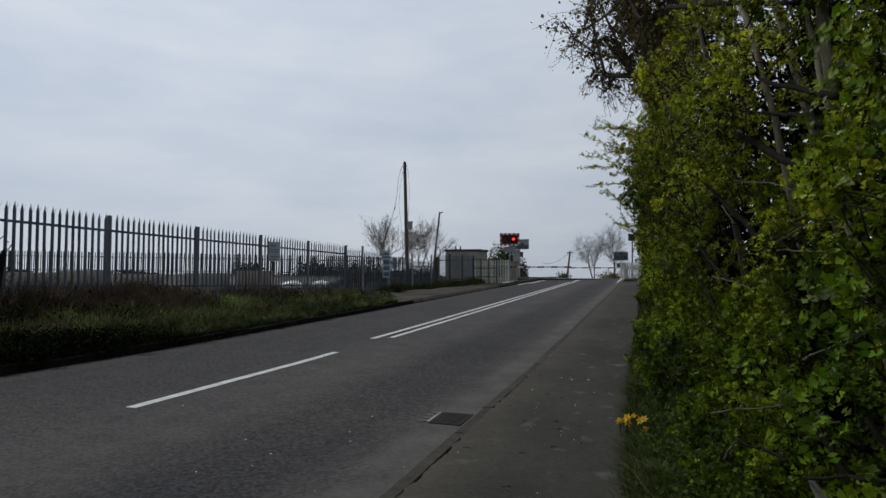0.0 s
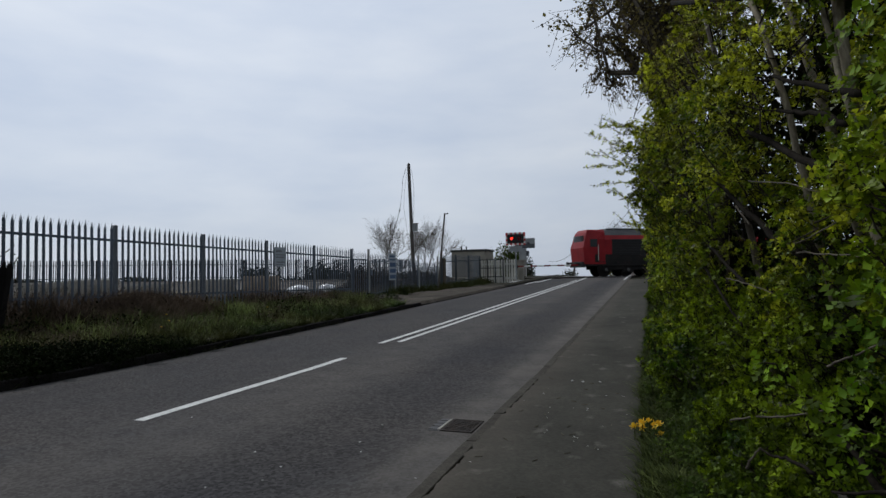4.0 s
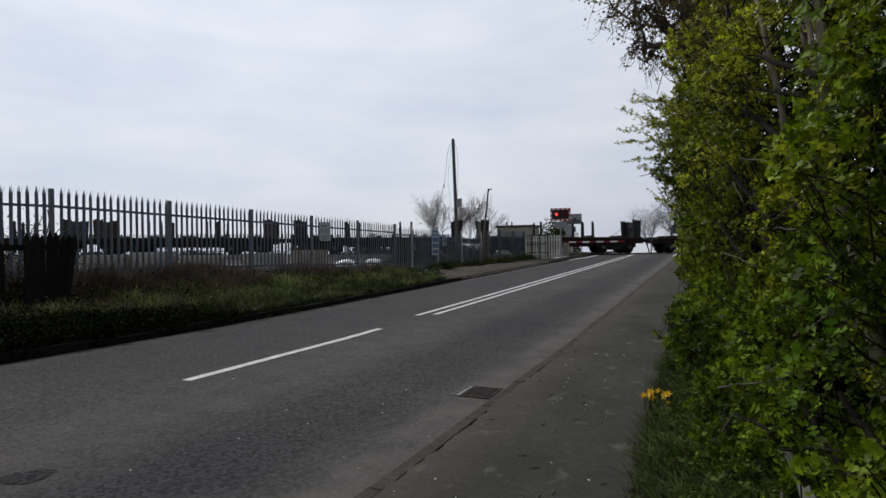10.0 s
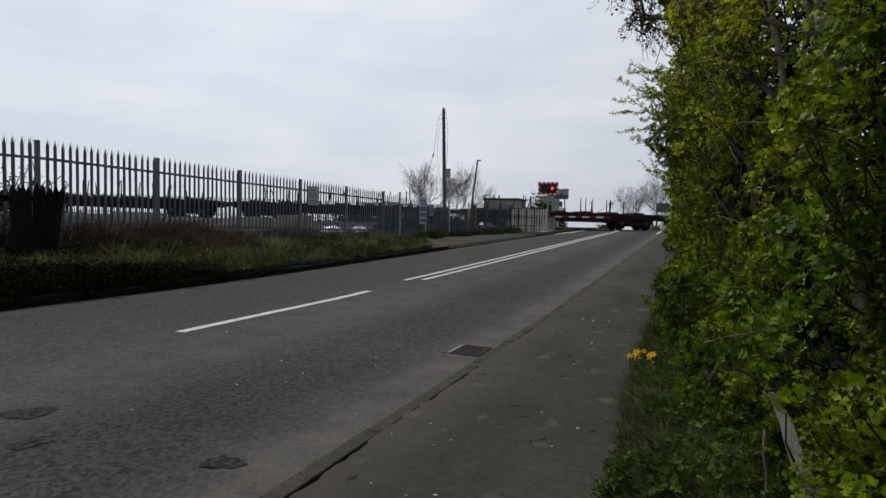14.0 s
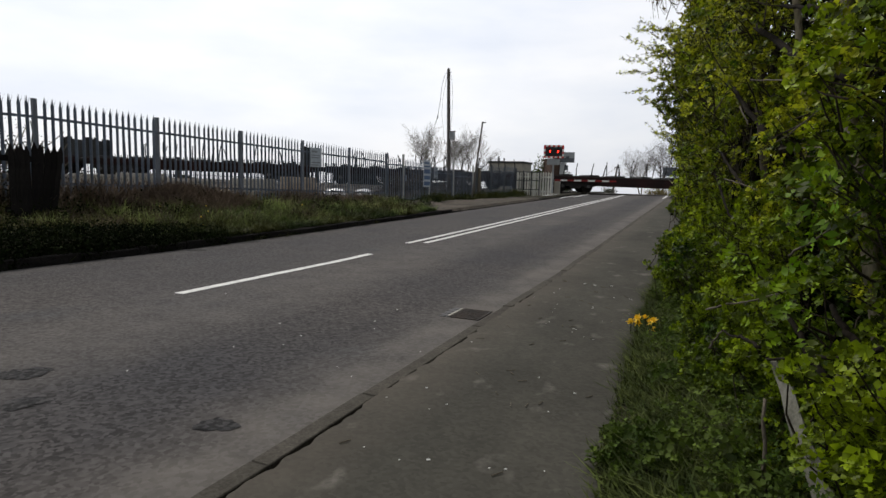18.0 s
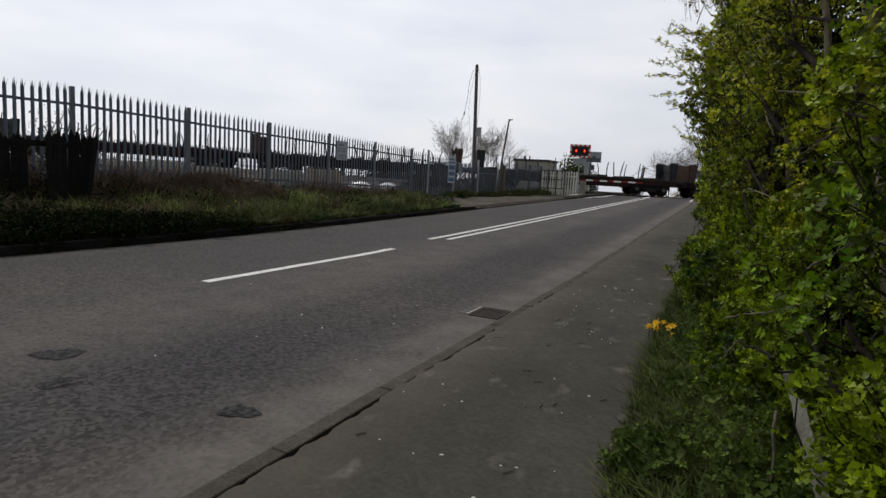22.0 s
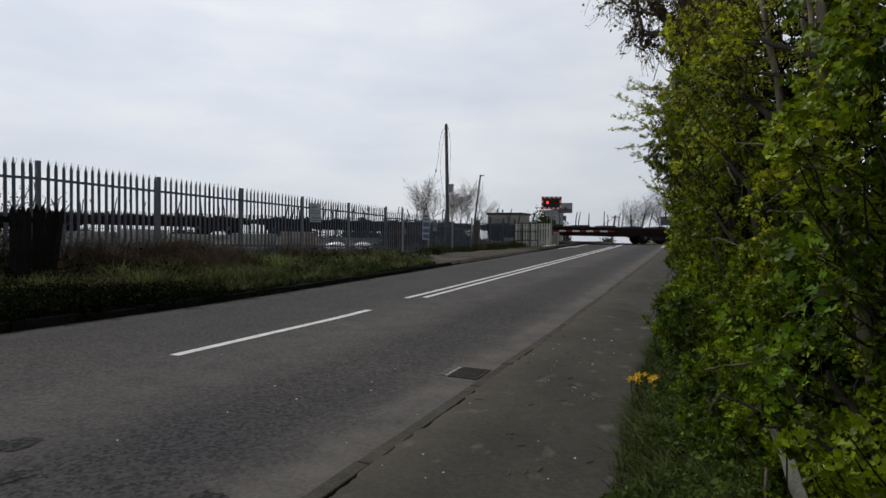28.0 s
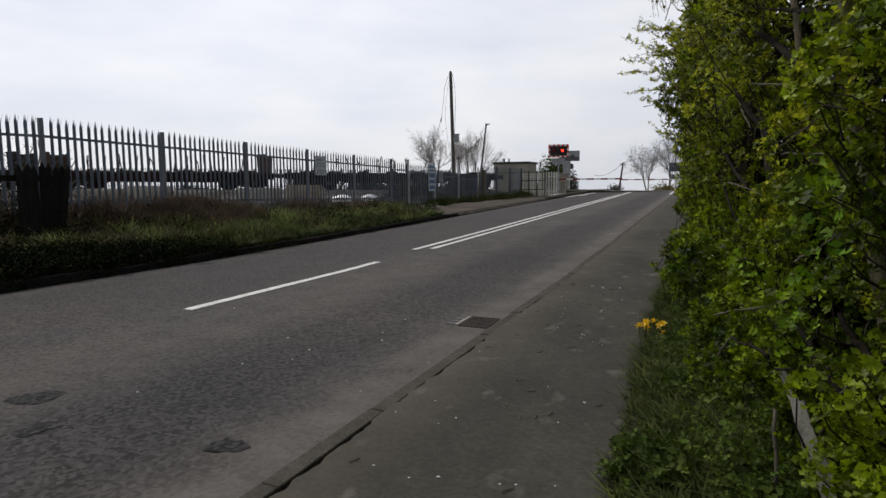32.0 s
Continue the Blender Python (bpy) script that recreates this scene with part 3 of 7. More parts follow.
def ground_z(x, y):
    x, y = np.asarray(x, float), np.asarray(y, float)
    r = road_z(y)
    t = np.clip((-7.5 - x) / 3.5, 0, 1)
    t = t * t * (3 - 2 * t)
    edge = 0.115 + np.interp(y, [3, 6.5, 9, 12.5], [0.17, 0.15, 0.07, 0.0]) * np.clip((-7.5 - x) / 0.15, 0, 1)      # an overgrown bank behind the kerb
    left = (r + edge) * (1 - t) + np.where(y < 46, fence_z(np.minimum(y, 46)), r + 0.05) * t
    # last term: unseen rise behind the hedge, added to block low light
    right = r - 0.05 + 0.08 * np.clip((x - path_edge(y) - 0.02) / 0.12, 0, 1) + 0.24 * np.clip((x - path_edge(y)) / 1.5, 0, 1) + 0.55 * np.clip((x - path_edge(y) - 1.15) / 1.0, 0, 1)
    z = np.where(x < -7.5, left, np.where(x > -0.6, right, r - 0.08))
    dip = np.clip((-12.5 - x) / 4.0, 0, 1) * (y < 46) * np.clip((y - 8) / 10, 0, 1)
    z = z * (1 - dip) + 0.02 * dip
    far = np.clip((np.abs(x + 4) - 60) / 120, 0, 1)
    z = z * (1 - far) + (-1.0 - 0.021 * np.maximum(y - 60, 0) - 0.01 * np.maximum(np.abs(x) - 180, 0)) * far
    return z


def rough_z(x, y):
    """Ground height with its lumps."""
    bump = np.sin(x * 1.9 + np.sin(y * 1.3)) * np.sin(y * 1.55 + 0.7 * np.sin(x * 2.1)) * 0.06
    on = np.clip((-8.2 - np.asarray(x)) / 1.0, 0, 1) * (np.asarray(x) > -30)
    bump = 1.35 * bump + 0.045 * np.sin(x * 4.7 + 1.7 * np.sin(y * 1.9)) * np.sin(y * 3.9 + 1.2 * np.sin(x * 3.1))
    return ground_z(x, y) + bump * on


def on_access(x, y):
    """The stony apron before the yard gate, which widens towards the fence."""
    return (y > 18.6 + (-7.5 - x) * 0.75 + 0.35 * np.sin(x * 3.7 + y) + 0.25 * np.sin(y * 2.9 - x * 2)) & (y < 33)


def make_ground():
    xs = np.unique(np.concatenate([[-3000, -1500, -800, -400, -200, -120, -80, -60, -45, -35, -28, -23], np.arange(-20, -7.6, 0.5), [-7.75, -7.65, -7.58, -7.5, -7.4, -1.2, -0.6],
                                   np.arange(-0.5, 1.0, 0.08), np.arange(1.0, 3.1, 0.35), [4, 6, 9, 14, 22, 35, 60, 110, 250, 600, 1500, 3000]]))
    ys = np.unique(np.concatenate([[-600, -200, -60, -25, -12, -6], np.arange(-3, 40, 0.5), np.arange(40, 62, 1.0), [65, 70, 80, 95, 110, 140, 200, 300, 500, 900, 1800, 4000]]))
    gx, gy = np.meshgrid(xs, ys)
    verts = np.stack([gx, gy, rough_z(gx, gy)], -1).reshape(-1, 3)
    w = len(xs)
    i, j = np.meshgrid(np.arange(w - 1), np.arange(len(ys) - 1))
    k = (j * w + i).ravel()
    faces = np.stack([k, k + 1, k + 1 + w, k + w], 1)
    me = arrays_mesh("ground", verts, faces)
    c = verts[faces].mean(1)
    idx = np.zeros(len(faces), np.int32)                       # verge turf
    idx[(c[:, 0] < -11.3) & (c[:, 1] > -30)] = 1               # dead grass behind the fence
    idx[(c[:, 0] > -12.5) & (c[:, 0] < -7.4) & on_access(c[:, 0], c[:, 1])] = 2
    idx[(c[:, 1] > 62) | (np.abs(c[:, 0]) > 60)] = 3
    for m in (TURF, STRAW, TRACKWAY, FIELD):
        me.materials.append(m)
    me.polygons.foreach_set("material_index", idx)
    ob = new("ground", me)
    for p in me.polygons:
        p.use_smooth = True
    tagged(ob, "rough grass verge, stony access and flat fields", "ground", kind="structure")


make_ground()


def strip(name, material, x0, x1, y0, y1, lift, label, kind="structure", step=1.0, wob=0.0, seed=1, thick=0.05, category=""):
    """A paved strip along the road that follows its rise, with sides."""
    ys = np.append(np.arange(y0, y1, step), y1)
    rng = np.random.default_rng(seed)
    a = np.array([x0(y) if callable(x0) else x0 for y in ys]) + wob * rng.normal(size=len(ys))
    b = np.array([x1(y) if callable(x1) else x1 for y in ys]) + wob * rng.normal(size=len(ys))
    z = road_z(ys) + lift
    v = np.concatenate([np.stack([a, ys, z], 1), np.stack([b, ys, z], 1), np.stack([a, ys, z - thick], 1), np.stack([b, ys, z - thick], 1)])
    n = len(ys)
    i = np.arange(n - 1)
    f = np.concatenate([np.stack([i, i + n, i + n + 1, i + 1], 1), np.stack([i + 2 * n, i, i + 1, i + 2 * n + 1], 1), np.stack([i + n, i + 3 * n, i + 3 * n + 1, i + n + 1], 1),
                        [[0, 2 * n, 3 * n, n], [n - 1, 2 * n - 1, 4 * n - 1, 3 * n - 1]]])
    me = arrays_mesh(name, v, f)
    me.shade_flat()
    me.materials.append(material)
    return tagged(new(name, me), label, category, kind=kind)


road = strip("road", ASPHALT, -7.42, -1.22, -25, 400, 0.0, "worn grey asphalt country road rising to a level crossing", step=0.5, category="road")
def pavement_edge(y):
    """The broken edge of the footway: it pulls away from the edging stones in places."""
    open_up = float(np.interp(y, [4.5, 7.0], [1.0, 0.4])) * max(0.12, 0.42 + math.sin(y * 2.9 + 0.8) * 0.5 + math.sin(y * 1.3 - 2.6) * 0.5)
    return -1.172 + 0.034 * open_up + 0.008 * math.sin(y * 17 + 2 * math.sin(y * 5)) + 0.005 * math.sin(y * 41 + 3 * math.sin(y * 7)) + 0.004 * math.sin(y * 73 + 2 * math.sin(y * 11))


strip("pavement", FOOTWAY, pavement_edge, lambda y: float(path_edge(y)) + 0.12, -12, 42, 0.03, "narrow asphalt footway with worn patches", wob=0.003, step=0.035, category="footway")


def make_markings():
    for a, b in ((-7.1, -3.1), (-1.13, 2.87), (5.02, 9.02)):
        strip("road_marking", LINE, -4.56, -4.44, a, b, 0.005, "white broken centre line on the road", kind="structure", thick=0.004, step=0.5, wob=0.003, category="road marking")
    for x in (-4.40, -4.68):
        strip("road_marking", LINE, x - 0.055, x + 0.055, 11.0 if x > -4.5 else 10.75, 42.6, 0.005, "white double solid line along the road centre", thick=0.004, step=0.8, wob=0.003, category="road marking")
    # pale markings on the crossing itself
    for x in (-7.0, -1.5):
        strip("road_marking", LINE, x - 0.06, x + 0.06, 42.5, 57.0, 0.006, "white edge line across the railway", thick=0.004, step=0.8, category="road marking")
    for x, w, a, b, lift in ((-7.30, 0.15, 37.0, 41.2, 0.006), (-7.00, 0.15, 39.6, 42.8, 0.006), (-8.25, 0.22, 36.6, 40.2, 0.135)):
        strip("road_marking", LINE, x, x + w, a, b, lift, "white painted edge stroke before the crossing", thick=0.004, step=0.4, category="road marking")
    strip("road_marking", LINE, -4.62, -4.42, 43.0, 47.5, 0.006, "white centre line across the railway", thick=0.004, step=0.8, category="road marking")


make_markings()


def blotch(name, material, x, y, r, seed, label, z=0.004):
    rng = np.random.default_rng(seed)
    bm = bmesh.new()
    p = rng.random(4) * 6.28
    ring = []
    for a in np.linspace(0, 2 * math.pi, 40, endpoint=False):
        q = r * (1 + 0.16 * math.sin(2 * a + p[0]) + 0.12 * math.sin(3 * a + p[1]) + 0.08 * math.sin(7 * a + p[2]) + 0.05 * math.sin(13 * a + p[3]))
        ring.append(bm.verts.new((x + math.cos(a) * q * 1.15, y + math.sin(a) * q, float(road_z(y)) + z)))
    bm.faces.new(ring)
    solid(name, bm, material, label, "road patch", kind="structure")


blotch("tar_patch", TAR, -1.70, 2.66, 0.085, 3, "dark tar patch on the asphalt")
blotch("tar_patch", TAR, -3.30, 2.72, 0.12, 4, "dark tar patch on the asphalt")
blotch("tar_patch", TAR, -2.82, 2.42, 0.09, 5, "dark tar patch on the asphalt")


def kerb_dirt():
    rng = random.Random(8)
    for k in range(7):
        blotch("dirt_stain", TAR, -7.24 + rng.uniform(-0.10, 0.06), 5.5 + k * 1.3 + rng.uniform(-0.4, 0.4), rng.uniform(0.07, 0.16), 80 + k, "dark dirt gathered along the kerb", 0.004)


kerb_dirt()


def make_gully():
    g = thing("drain_grate", "rusty cast iron gully grate at the road edge", "drain")
    # black slab laid on the road: the hole's darkness put into colour
    part("pit", boxed((-1.70, 5.43, -0.02), (-1.30, 5.83, 0.003)), BLACK, g)
    f = bmesh.new()
    box(f, (-1.585, 5.43, 0.0), (-1.565, 5.83, 0.009))
    box(f, (-1.32, 5.43, 0.0), (-1.30, 5.83, 0.009))
    box(f, (-1.565, 5.43, 0.0), (-1.32, 5.45, 0.009))
    box(f, (-1.565, 5.81, 0.0), (-1.32, 5.83, 0.009))
    part("frame", f, IRON, g)
    for k in range(9):
        y = 5.462 + k * 0.039
        part("bar", boxed((-1.565, y, 0.001), (-1.32, y + 0.022, 0.008)), IRON, g)
    part("lip", boxed((-1.612, 5.45, 0.0), (-1.592, 5.80, 0.012)), CONCRETE, g, "pale worn edge beside the grate")
    for k in range(4):
        part("bar", boxed((-1.70, 5.46 + k * 0.10, 0.001), (-1.615, 5.468 + k * 0.10, 0.006)), IRON, g)


make_gully()


# ---- railway across the road ----
TRACK = Matrix.Translation((TX, TY, TZ)) @ Matrix.Rotation(radians(TA), 4, "Z") @ Matrix.Rotation(radians(0.63), 4, "Y")     # it falls a little towards the crossing


def make_track():
    bed = bmesh.new()
    for a, b in ((-700, -7.0), (7.0, 700)):
        prism(bed, [(-3.2, -0.62), (-1.9, -0.16), (1.9, -0.16), (3.2, -0.62)], a, b)
    solid("ballast_bed", bed, BALLAST, "grey stone ballast bed of the railway", "ballast", kind="structure", m=TRACK @ Matrix.Rotation(radians(-90), 4, "Z"))
    tr = thing("railway_track", "single railway track with polished steel rails", "track", TRACK, kind="structure")
    for y in (-0.7525, 0.7525):
        r = bmesh.new()
        box(r, (-700, y - 0.035, -0.04), (700, y + 0.035, 0.0))
        box(r, (-700, y - 0.01, -0.13), (700, y + 0.01, -0.04))
        box(r, (-700, y - 0.07, -0.155), (700, y + 0.07, -0.13))
        part("rail", r, RAILHEAD, tr)
    s = boxed((-0.13, -1.3, -0.25), (0.13, 1.3, -0.15), 0.01)
    me = mesh_of("sleeper", s)
    for k in range(-40, 41):
        x = k * 0.7 + (6.9 if k >= 0 else -6.9)
        part("sleeper", me, CONCRETE, tr, m=pose(x, 0, 0))
    pan = boxed((-0.88, -0.64, -0.2), (0.88, 0.64, -0.012), 0.015)
    side = boxed((-0.88, -0.55, -0.2), (0.88, 0.55, -0.012), 0.015)
    pm, sm = mesh_of("crossing_panel", pan), mesh_of("crossing_panel", side)
    for k in range(-3, 4):
        part("crossing_panel", pm, KERB, tr, m=pose(k * 1.8, 0, 0))
        for y in (-1.38, 1.38):
            part("crossing_panel", sm, KERB, tr, m=pose(k * 1.8, y, 0))


make_track()


# ---- steel palisade fence ----
def pale_mesh(h, w=0.068):
    """A folded steel pale with a split, splayed three-pointed head."""
    bm = bmesh.new()
    xs = [-w / 2, -w / 5, w / 5, w / 2]
    ds = [0.0, 0.014, 0.014, 0.0]
    lo = [bm.verts.new((d, x, 0)) for x, d in zip(xs, ds)]
    hi = [bm.verts.new((d, x, h - 0.16)) for x, d in zip(xs, ds)]
    back_lo = [bm.verts.new((d - 0.004, x, 0)) for x, d in zip(xs, ds)]
    back_hi = [bm.verts.new((d - 0.004, x, h - 0.16)) for x, d in zip(xs, ds)]
    for i in range(3):
        bm.faces.new((lo[i], lo[i + 1], hi[i + 1], hi[i]))
        bm.faces.new((back_lo[i + 1], back_lo[i], back_hi[i], back_hi[i + 1]))
    tip = bm.verts.new((0.012, 0, h))
    l = bm.verts.new((0.05, -w * 0.62, h - 0.02))
    r = bm.verts.new((0.05, w * 0.62, h - 0.02))
    bm.faces.new((hi[1], hi[2], tip))
    bm.faces.new((hi[0], hi[1], l))
    bm.faces.new((hi[2], hi[3], r))
    bm.faces.new((back_hi[1], tip, back_hi[2]))
    return mesh_of("pale", bm)


FX = -11.05
POST_Y = [7.815 + 2.747 * k for k in range(-3, 6)]
PALE = pale_mesh(2.04)


def post_top(y):
    return 2.60 - (0.0203 * (y - 7.8) if y > 7.8 else min(0.05, 0.04 * (7.8 - y)))


def make_palisade():
    f = thing("palisade_fence", "tall galvanised steel palisade fence behind the verge", "fence")
    post = boxed((-0.03, -0.038, -0.3), (0.05, 0.038, 2.0), 0.006)
    pm = mesh_of("post", post)
    ys = POST_Y + [21.55]
    for y in ys:
        part("post", pm, POSTSTEEL, f, m=pose(FX - 0.03, y, post_top(y) - 2.0))
    for a, b in zip(ys, ys[1:]):
        for h in (0.42, 1.66):
            bm = bmesh.new()
            za, zb = post_top(a) - 2.0 + h, post_top(b) - 2.0 + h
            v = [bm.verts.new(p) for y, z in ((a, za), (b, zb)) for p in ((FX - 0.02, y, z - 0.025), (FX + 0.015, y, z - 0.025), (FX + 0.015, y, z + 0.025), (FX - 0.02, y, z + 0.025))]
            for q in ((0, 1, 5, 4), (1, 2, 6, 5), (2, 3, 7, 6), (3, 0, 4, 7)):
                bm.faces.new([v[i] for i in q])
            part("rail", bm, GALV, f)
        rng = random.Random(int(a * 10))
        n = 17
        for k in range(n):
            y = a + (b - a) * (k + 1) / (n + 1)
            part("pale", PALE, GALV, f, m=pose(FX + 0.03, y, post_top(y) - 1.99 + rng.uniform(-0.012, 0.012), rng.uniform(-0.5, 0.5), 0, rng.uniform(-4, 4)))


make_palisade()


def bars(parent, w, h, rows, material=None, y=0.012):
    """Unreadable print as plain bars on a sign's face (in x and z)."""
    for z, a, b, t in rows:
        part("print_bar", boxed((a * w, -y, z * h), (b * w, -y + 0.006, (z + t) * h)), material or INK, parent)


def make_sign(m, w, h, label, rows, material=None):
    s = thing("warning_sign", label, "sign", m)
    face = part("panel", boxed((-w / 2, -0.008, 0), (w / 2, 0.008, h), 0.003), SIGNWHITE, s)
    bars(face, w, h, rows, material)
    return s


make_sign(pose(-10.98, 16.65, 1.62, 0, 0, 90), 0.62, 0.62, "white warning sign with small print on the steel fence",
          [(0.75, -0.4, 0.1, 0.09), (0.58, -0.4, 0.35, 0.05), (0.46, -0.4, 0.3, 0.05), (0.2, -0.4, 0.38, 0.06), (0.08, -0.4, 0.2, 0.05)])


def make_gate():
    g = thing("yard_gate", "closed steel palisade gate of a railway yard", "gate")
    lo = float(fence_z(25)) + 0.05
    post = mesh_of("gate_post", boxed((-0.04, -0.04, -0.3), (0.04, 0.04, 2.02), 0.006))
    for y, m in ((23.04, PALEPOST), (25.72, PALEPOST), (28.70, PALEPOST), (31.62, PALEPOST)):
        part("gate_post", post, m, g, m=pose(FX, y, float(fence_z(y)) - (0.12 if y > 28 else 0)))
    # wicket beside the last fence post
    for a, b, h in ((21.6, 22.98, 1.85), (23.1, 25.66, 1.8), (25.78, 28.64, 1.62), (28.76, 31.5, 1.5)):
        fr = bmesh.new()
        for z in (0.1, h - 0.35):
            box(fr, (FX - 0.02, a, lo + z), (FX + 0.02, b, lo + z + 0.05))
        for y in (a, b - 0.05):
            box(fr, (FX - 0.02, y, lo + 0.1), (FX + 0.02, y + 0.05, lo + h - 0.3))
        leaf = part("gate_leaf", fr, GALV, g)
        n = int((b - a) / 0.155)
        sc = Matrix.Diagonal((1, 1, h / 2.0, 1))
        for k in range(n):
            part("pale", PALE, GALV, leaf, m=pose(FX + 0.03, a + (k + 0.5) * (b - a) / n, lo, 0, 0, 0) @ sc)
    part("lock_box", boxed((FX - 0.06, 23.1, 1.25), (FX + 0.07, 23.3, 1.5), 0.01), GALV, g)


make_gate()
make_sign(pose(-10.95, 25.25, 1.0, 0, 0, 90), 0.75, 1.22, "white and blue safety notice board on the yard gate",
          [(0.86, -0.42, 0.3, 0.06), (0.74, -0.42, 0.4, 0.05), (0.50, -0.42, 0.42, 0.16), (0.28, -0.42, 0.42, 0.14), (0.06, -0.42, 0.42, 0.14)], BLUE)
for yy, zz in ((29.1, 1.5), (30.0, 1.42)):
    make_sign(pose(-12.6, yy, zz, 0, 0, 90), 0.62, 0.62, "small white notice on the yard fence", [(0.6, -0.4, 0.3, 0.08), (0.3, -0.4, 0.36, 0.06)])


def make_grey_fence():
    f = thing("palisade_fence", "dull grey palisade fence beside the crossing", "fence")
    ys = np.arange(32.2, 40.3, 2.68)
    for y in ys:
        part("post", boxed((FX - 0.05, y - 0.05, 0.1), (FX + 0.05, y + 0.05, 2.35), 0.006), GREYFENCE, f)
    for a, b in zip(ys, ys[1:]):
        z = float(fence_z((a + b) / 2))
        for h in (0.4, 1.6):
            part("rail", boxed((FX - 0.02, a, z + h), (FX + 0.02, b, z + h + 0.05)), GREYFENCE, f)
        for k in range(13):
            part("pale", PALE, POSTSTEEL, f, m=pose(FX + 0.03, a + (k + 0.5) * (b - a) / 13, z + 0.02))
    solid("timber_post", boxed((FX - 0.14, 32.3, 0.05), (FX + 0.14, 32.62, 2.1), 0.02), POSTWOOD, "old weathered timber gate post at the yard fence", "post")


make_grey_fence()


def make_guard_rail():
    """Dark tubular rails that stand before the picket fence."""
    g = thing("guard_rail", "dark steel post and rail fence before the white pickets", "fence")
    a, b = Vector((-11.0, 39.95, 0.45)), Vector((-9.35, 40.1, 0.45))
    for k in range(4):
        p = a.lerp(b, k / 3)
        part("post", rodded(p - Vector((0, 0, 0.1)), p + Vector((0, 0, 1.72)), 0.04, n=8), GREYFENCE, g)
    for h in (0.45, 1.05, 1.62):
        part("rail", rodded(a + Vector((0, 0, h)), b + Vector((0, 0, h)), 0.028, n=8), GREYFENCE, g)


make_guard_rail()


def make_white_fence(name, p0, p1, h, n, z, label):
    f = thing(name, label, "fence")
    p0, p1 = Vector(p0), Vector(p1)
    d = p1 - p0
    ang = math.degrees(math.atan2(d.y, d.x))
    me = bmesh.new()
    prism(me, [(-0.055, 0), (0.055, 0), (0.055, h - 0.07), (0, h), (-0.055, h - 0.07)], -0.012, 0.012)
    pm = mesh_of("picket", me)
    for k in range(n):
        p = p0 + d * ((k + 0.5) / n)
        part("picket", pm, CREAMPAINT, f, m=pose(p.x, p.y, z + 0.03, 0, 0, ang))
    for hh in (0.3, h - 0.35):
        part("rail", boxed((0, 0.015, hh), (d.length, 0.06, hh + 0.08)), WHITE, f, m=pose(p0.x, p0.y, z, 0, 0, ang))
    for k in range(3):
        p = p0 + d * (k / 2)
        part("post", boxed((-0.05, 0.06, -0.1), (0.05, 0.16, h - 0.05)), WHITE, f, m=pose(p.x, p.y, z, 0, 0, ang))


make_white_fence("picket_fence", (-11.0, 40.3, 0), (-8.55, 40.5, 0), 1.62, 14, 0.45, "white painted picket fence beside the crossing")
make_white_fence("picket_fence", (-1.7, 56.5, 0), (0.4, 57.2, 0), 1.5, 13, 0.6, "white painted picket fence beyond the railway")


def make_far_fence():
    """Low palisade along the railway, behind the dead grass."""
    f = thing("railway_fence", "dark steel palisade fence along the railway", "fence", TRACK @ pose(0, 4.6, -0.2), kind="stuff")
    xs = np.arange(-75, -14.0, 0.16)
    v, fc = [], []
    rng = np.random.default_rng(8)
    for k, x in enumerate(xs):
        h = 1.95 + 0.02 * rng.normal()
        b = len(v)
        v += [(x - 0.035, 0, 0), (x + 0.035, 0, 0), (x + 0.035, 0, h - 0.1), (x, 0, h), (x - 0.035, 0, h - 0.1), (x - 0.02, 0.02, 0), (x + 0.02, 0.02, 0), (x + 0.02, 0.02, h - 0.1), (x - 0.02, 0.02, h - 0.1)]
        fc += [(b, b + 1, b + 2, b + 4), (b + 4, b + 2, b + 3, b + 3), (b + 5, b + 8, b + 7, b + 6)]
    fc = [q for q in fc if len(set(q)) == 4]
    part("pale", arrays_mesh("pale", np.array(v), np.array(fc)), GREYFENCE, f, kind="stuff")
    for h in (0.4, 1.45):
        part("rail", boxed((-75, -0.03, h), (-14, 0.0, h + 0.05)), GREYFENCE, f)
    pm = mesh_of("post", boxed((-0.05, 0, -0.4), (0.05, 0.08, 1.85)))
    for x in np.arange(-75, -13.9, 2.77):
        part("post", pm, GREYFENCE, f, m=pose(x, 0, 0))


make_far_fence()


def make_old_panels():
    """Broken dark panels leaning on the verge, backlit shade put into their colour."""
    for y0, n, splay in ((3.9, 12, 0), (5.62, 9, 0), (6.72, 9, 1)):
        f = thing("broken_fence_panel", "dark broken timber fence panel leaning on the verge", "fence panel", pose(-10.0, y0, 0.30, 0, 0, 90), group="broken fence panels")
        rng = random.Random(n + splay)
        for k in range(n):
            h = 1.38 + rng.uniform(-0.05, 0.06) - (0.10 if not splay else 0)
            bm = bmesh.new()
            prism(bm, [(-0.044, -0.35), (0.044, -0.35), (0.047, h - 0.11), (0.0, h), (-0.047, h - 0.11)], -0.012, 0.012)
            lean = (k - 3) * 1.7 if splay and k > 3 else rng.uniform(-1.2, 1.2)
            part("slat", bm, OLDWOOD, f, m=pose(k * 0.088 - (0.012 * (k - 3) if splay and k > 3 else 0), 0.004 * (k % 2), 0, 0, lean, rng.uniform(-8, 8)))
        part("rail", boxed((-0.45, 0.02, 1.10), (n * 0.088 + 0.10, 0.06, 1.20)), OLDWOOD, f)
        part("rail", boxed((-0.1, 0.02, 0.25), (n * 0.088 - 0.15, 0.06, 0.34)), OLDWOOD, f)


make_old_panels()


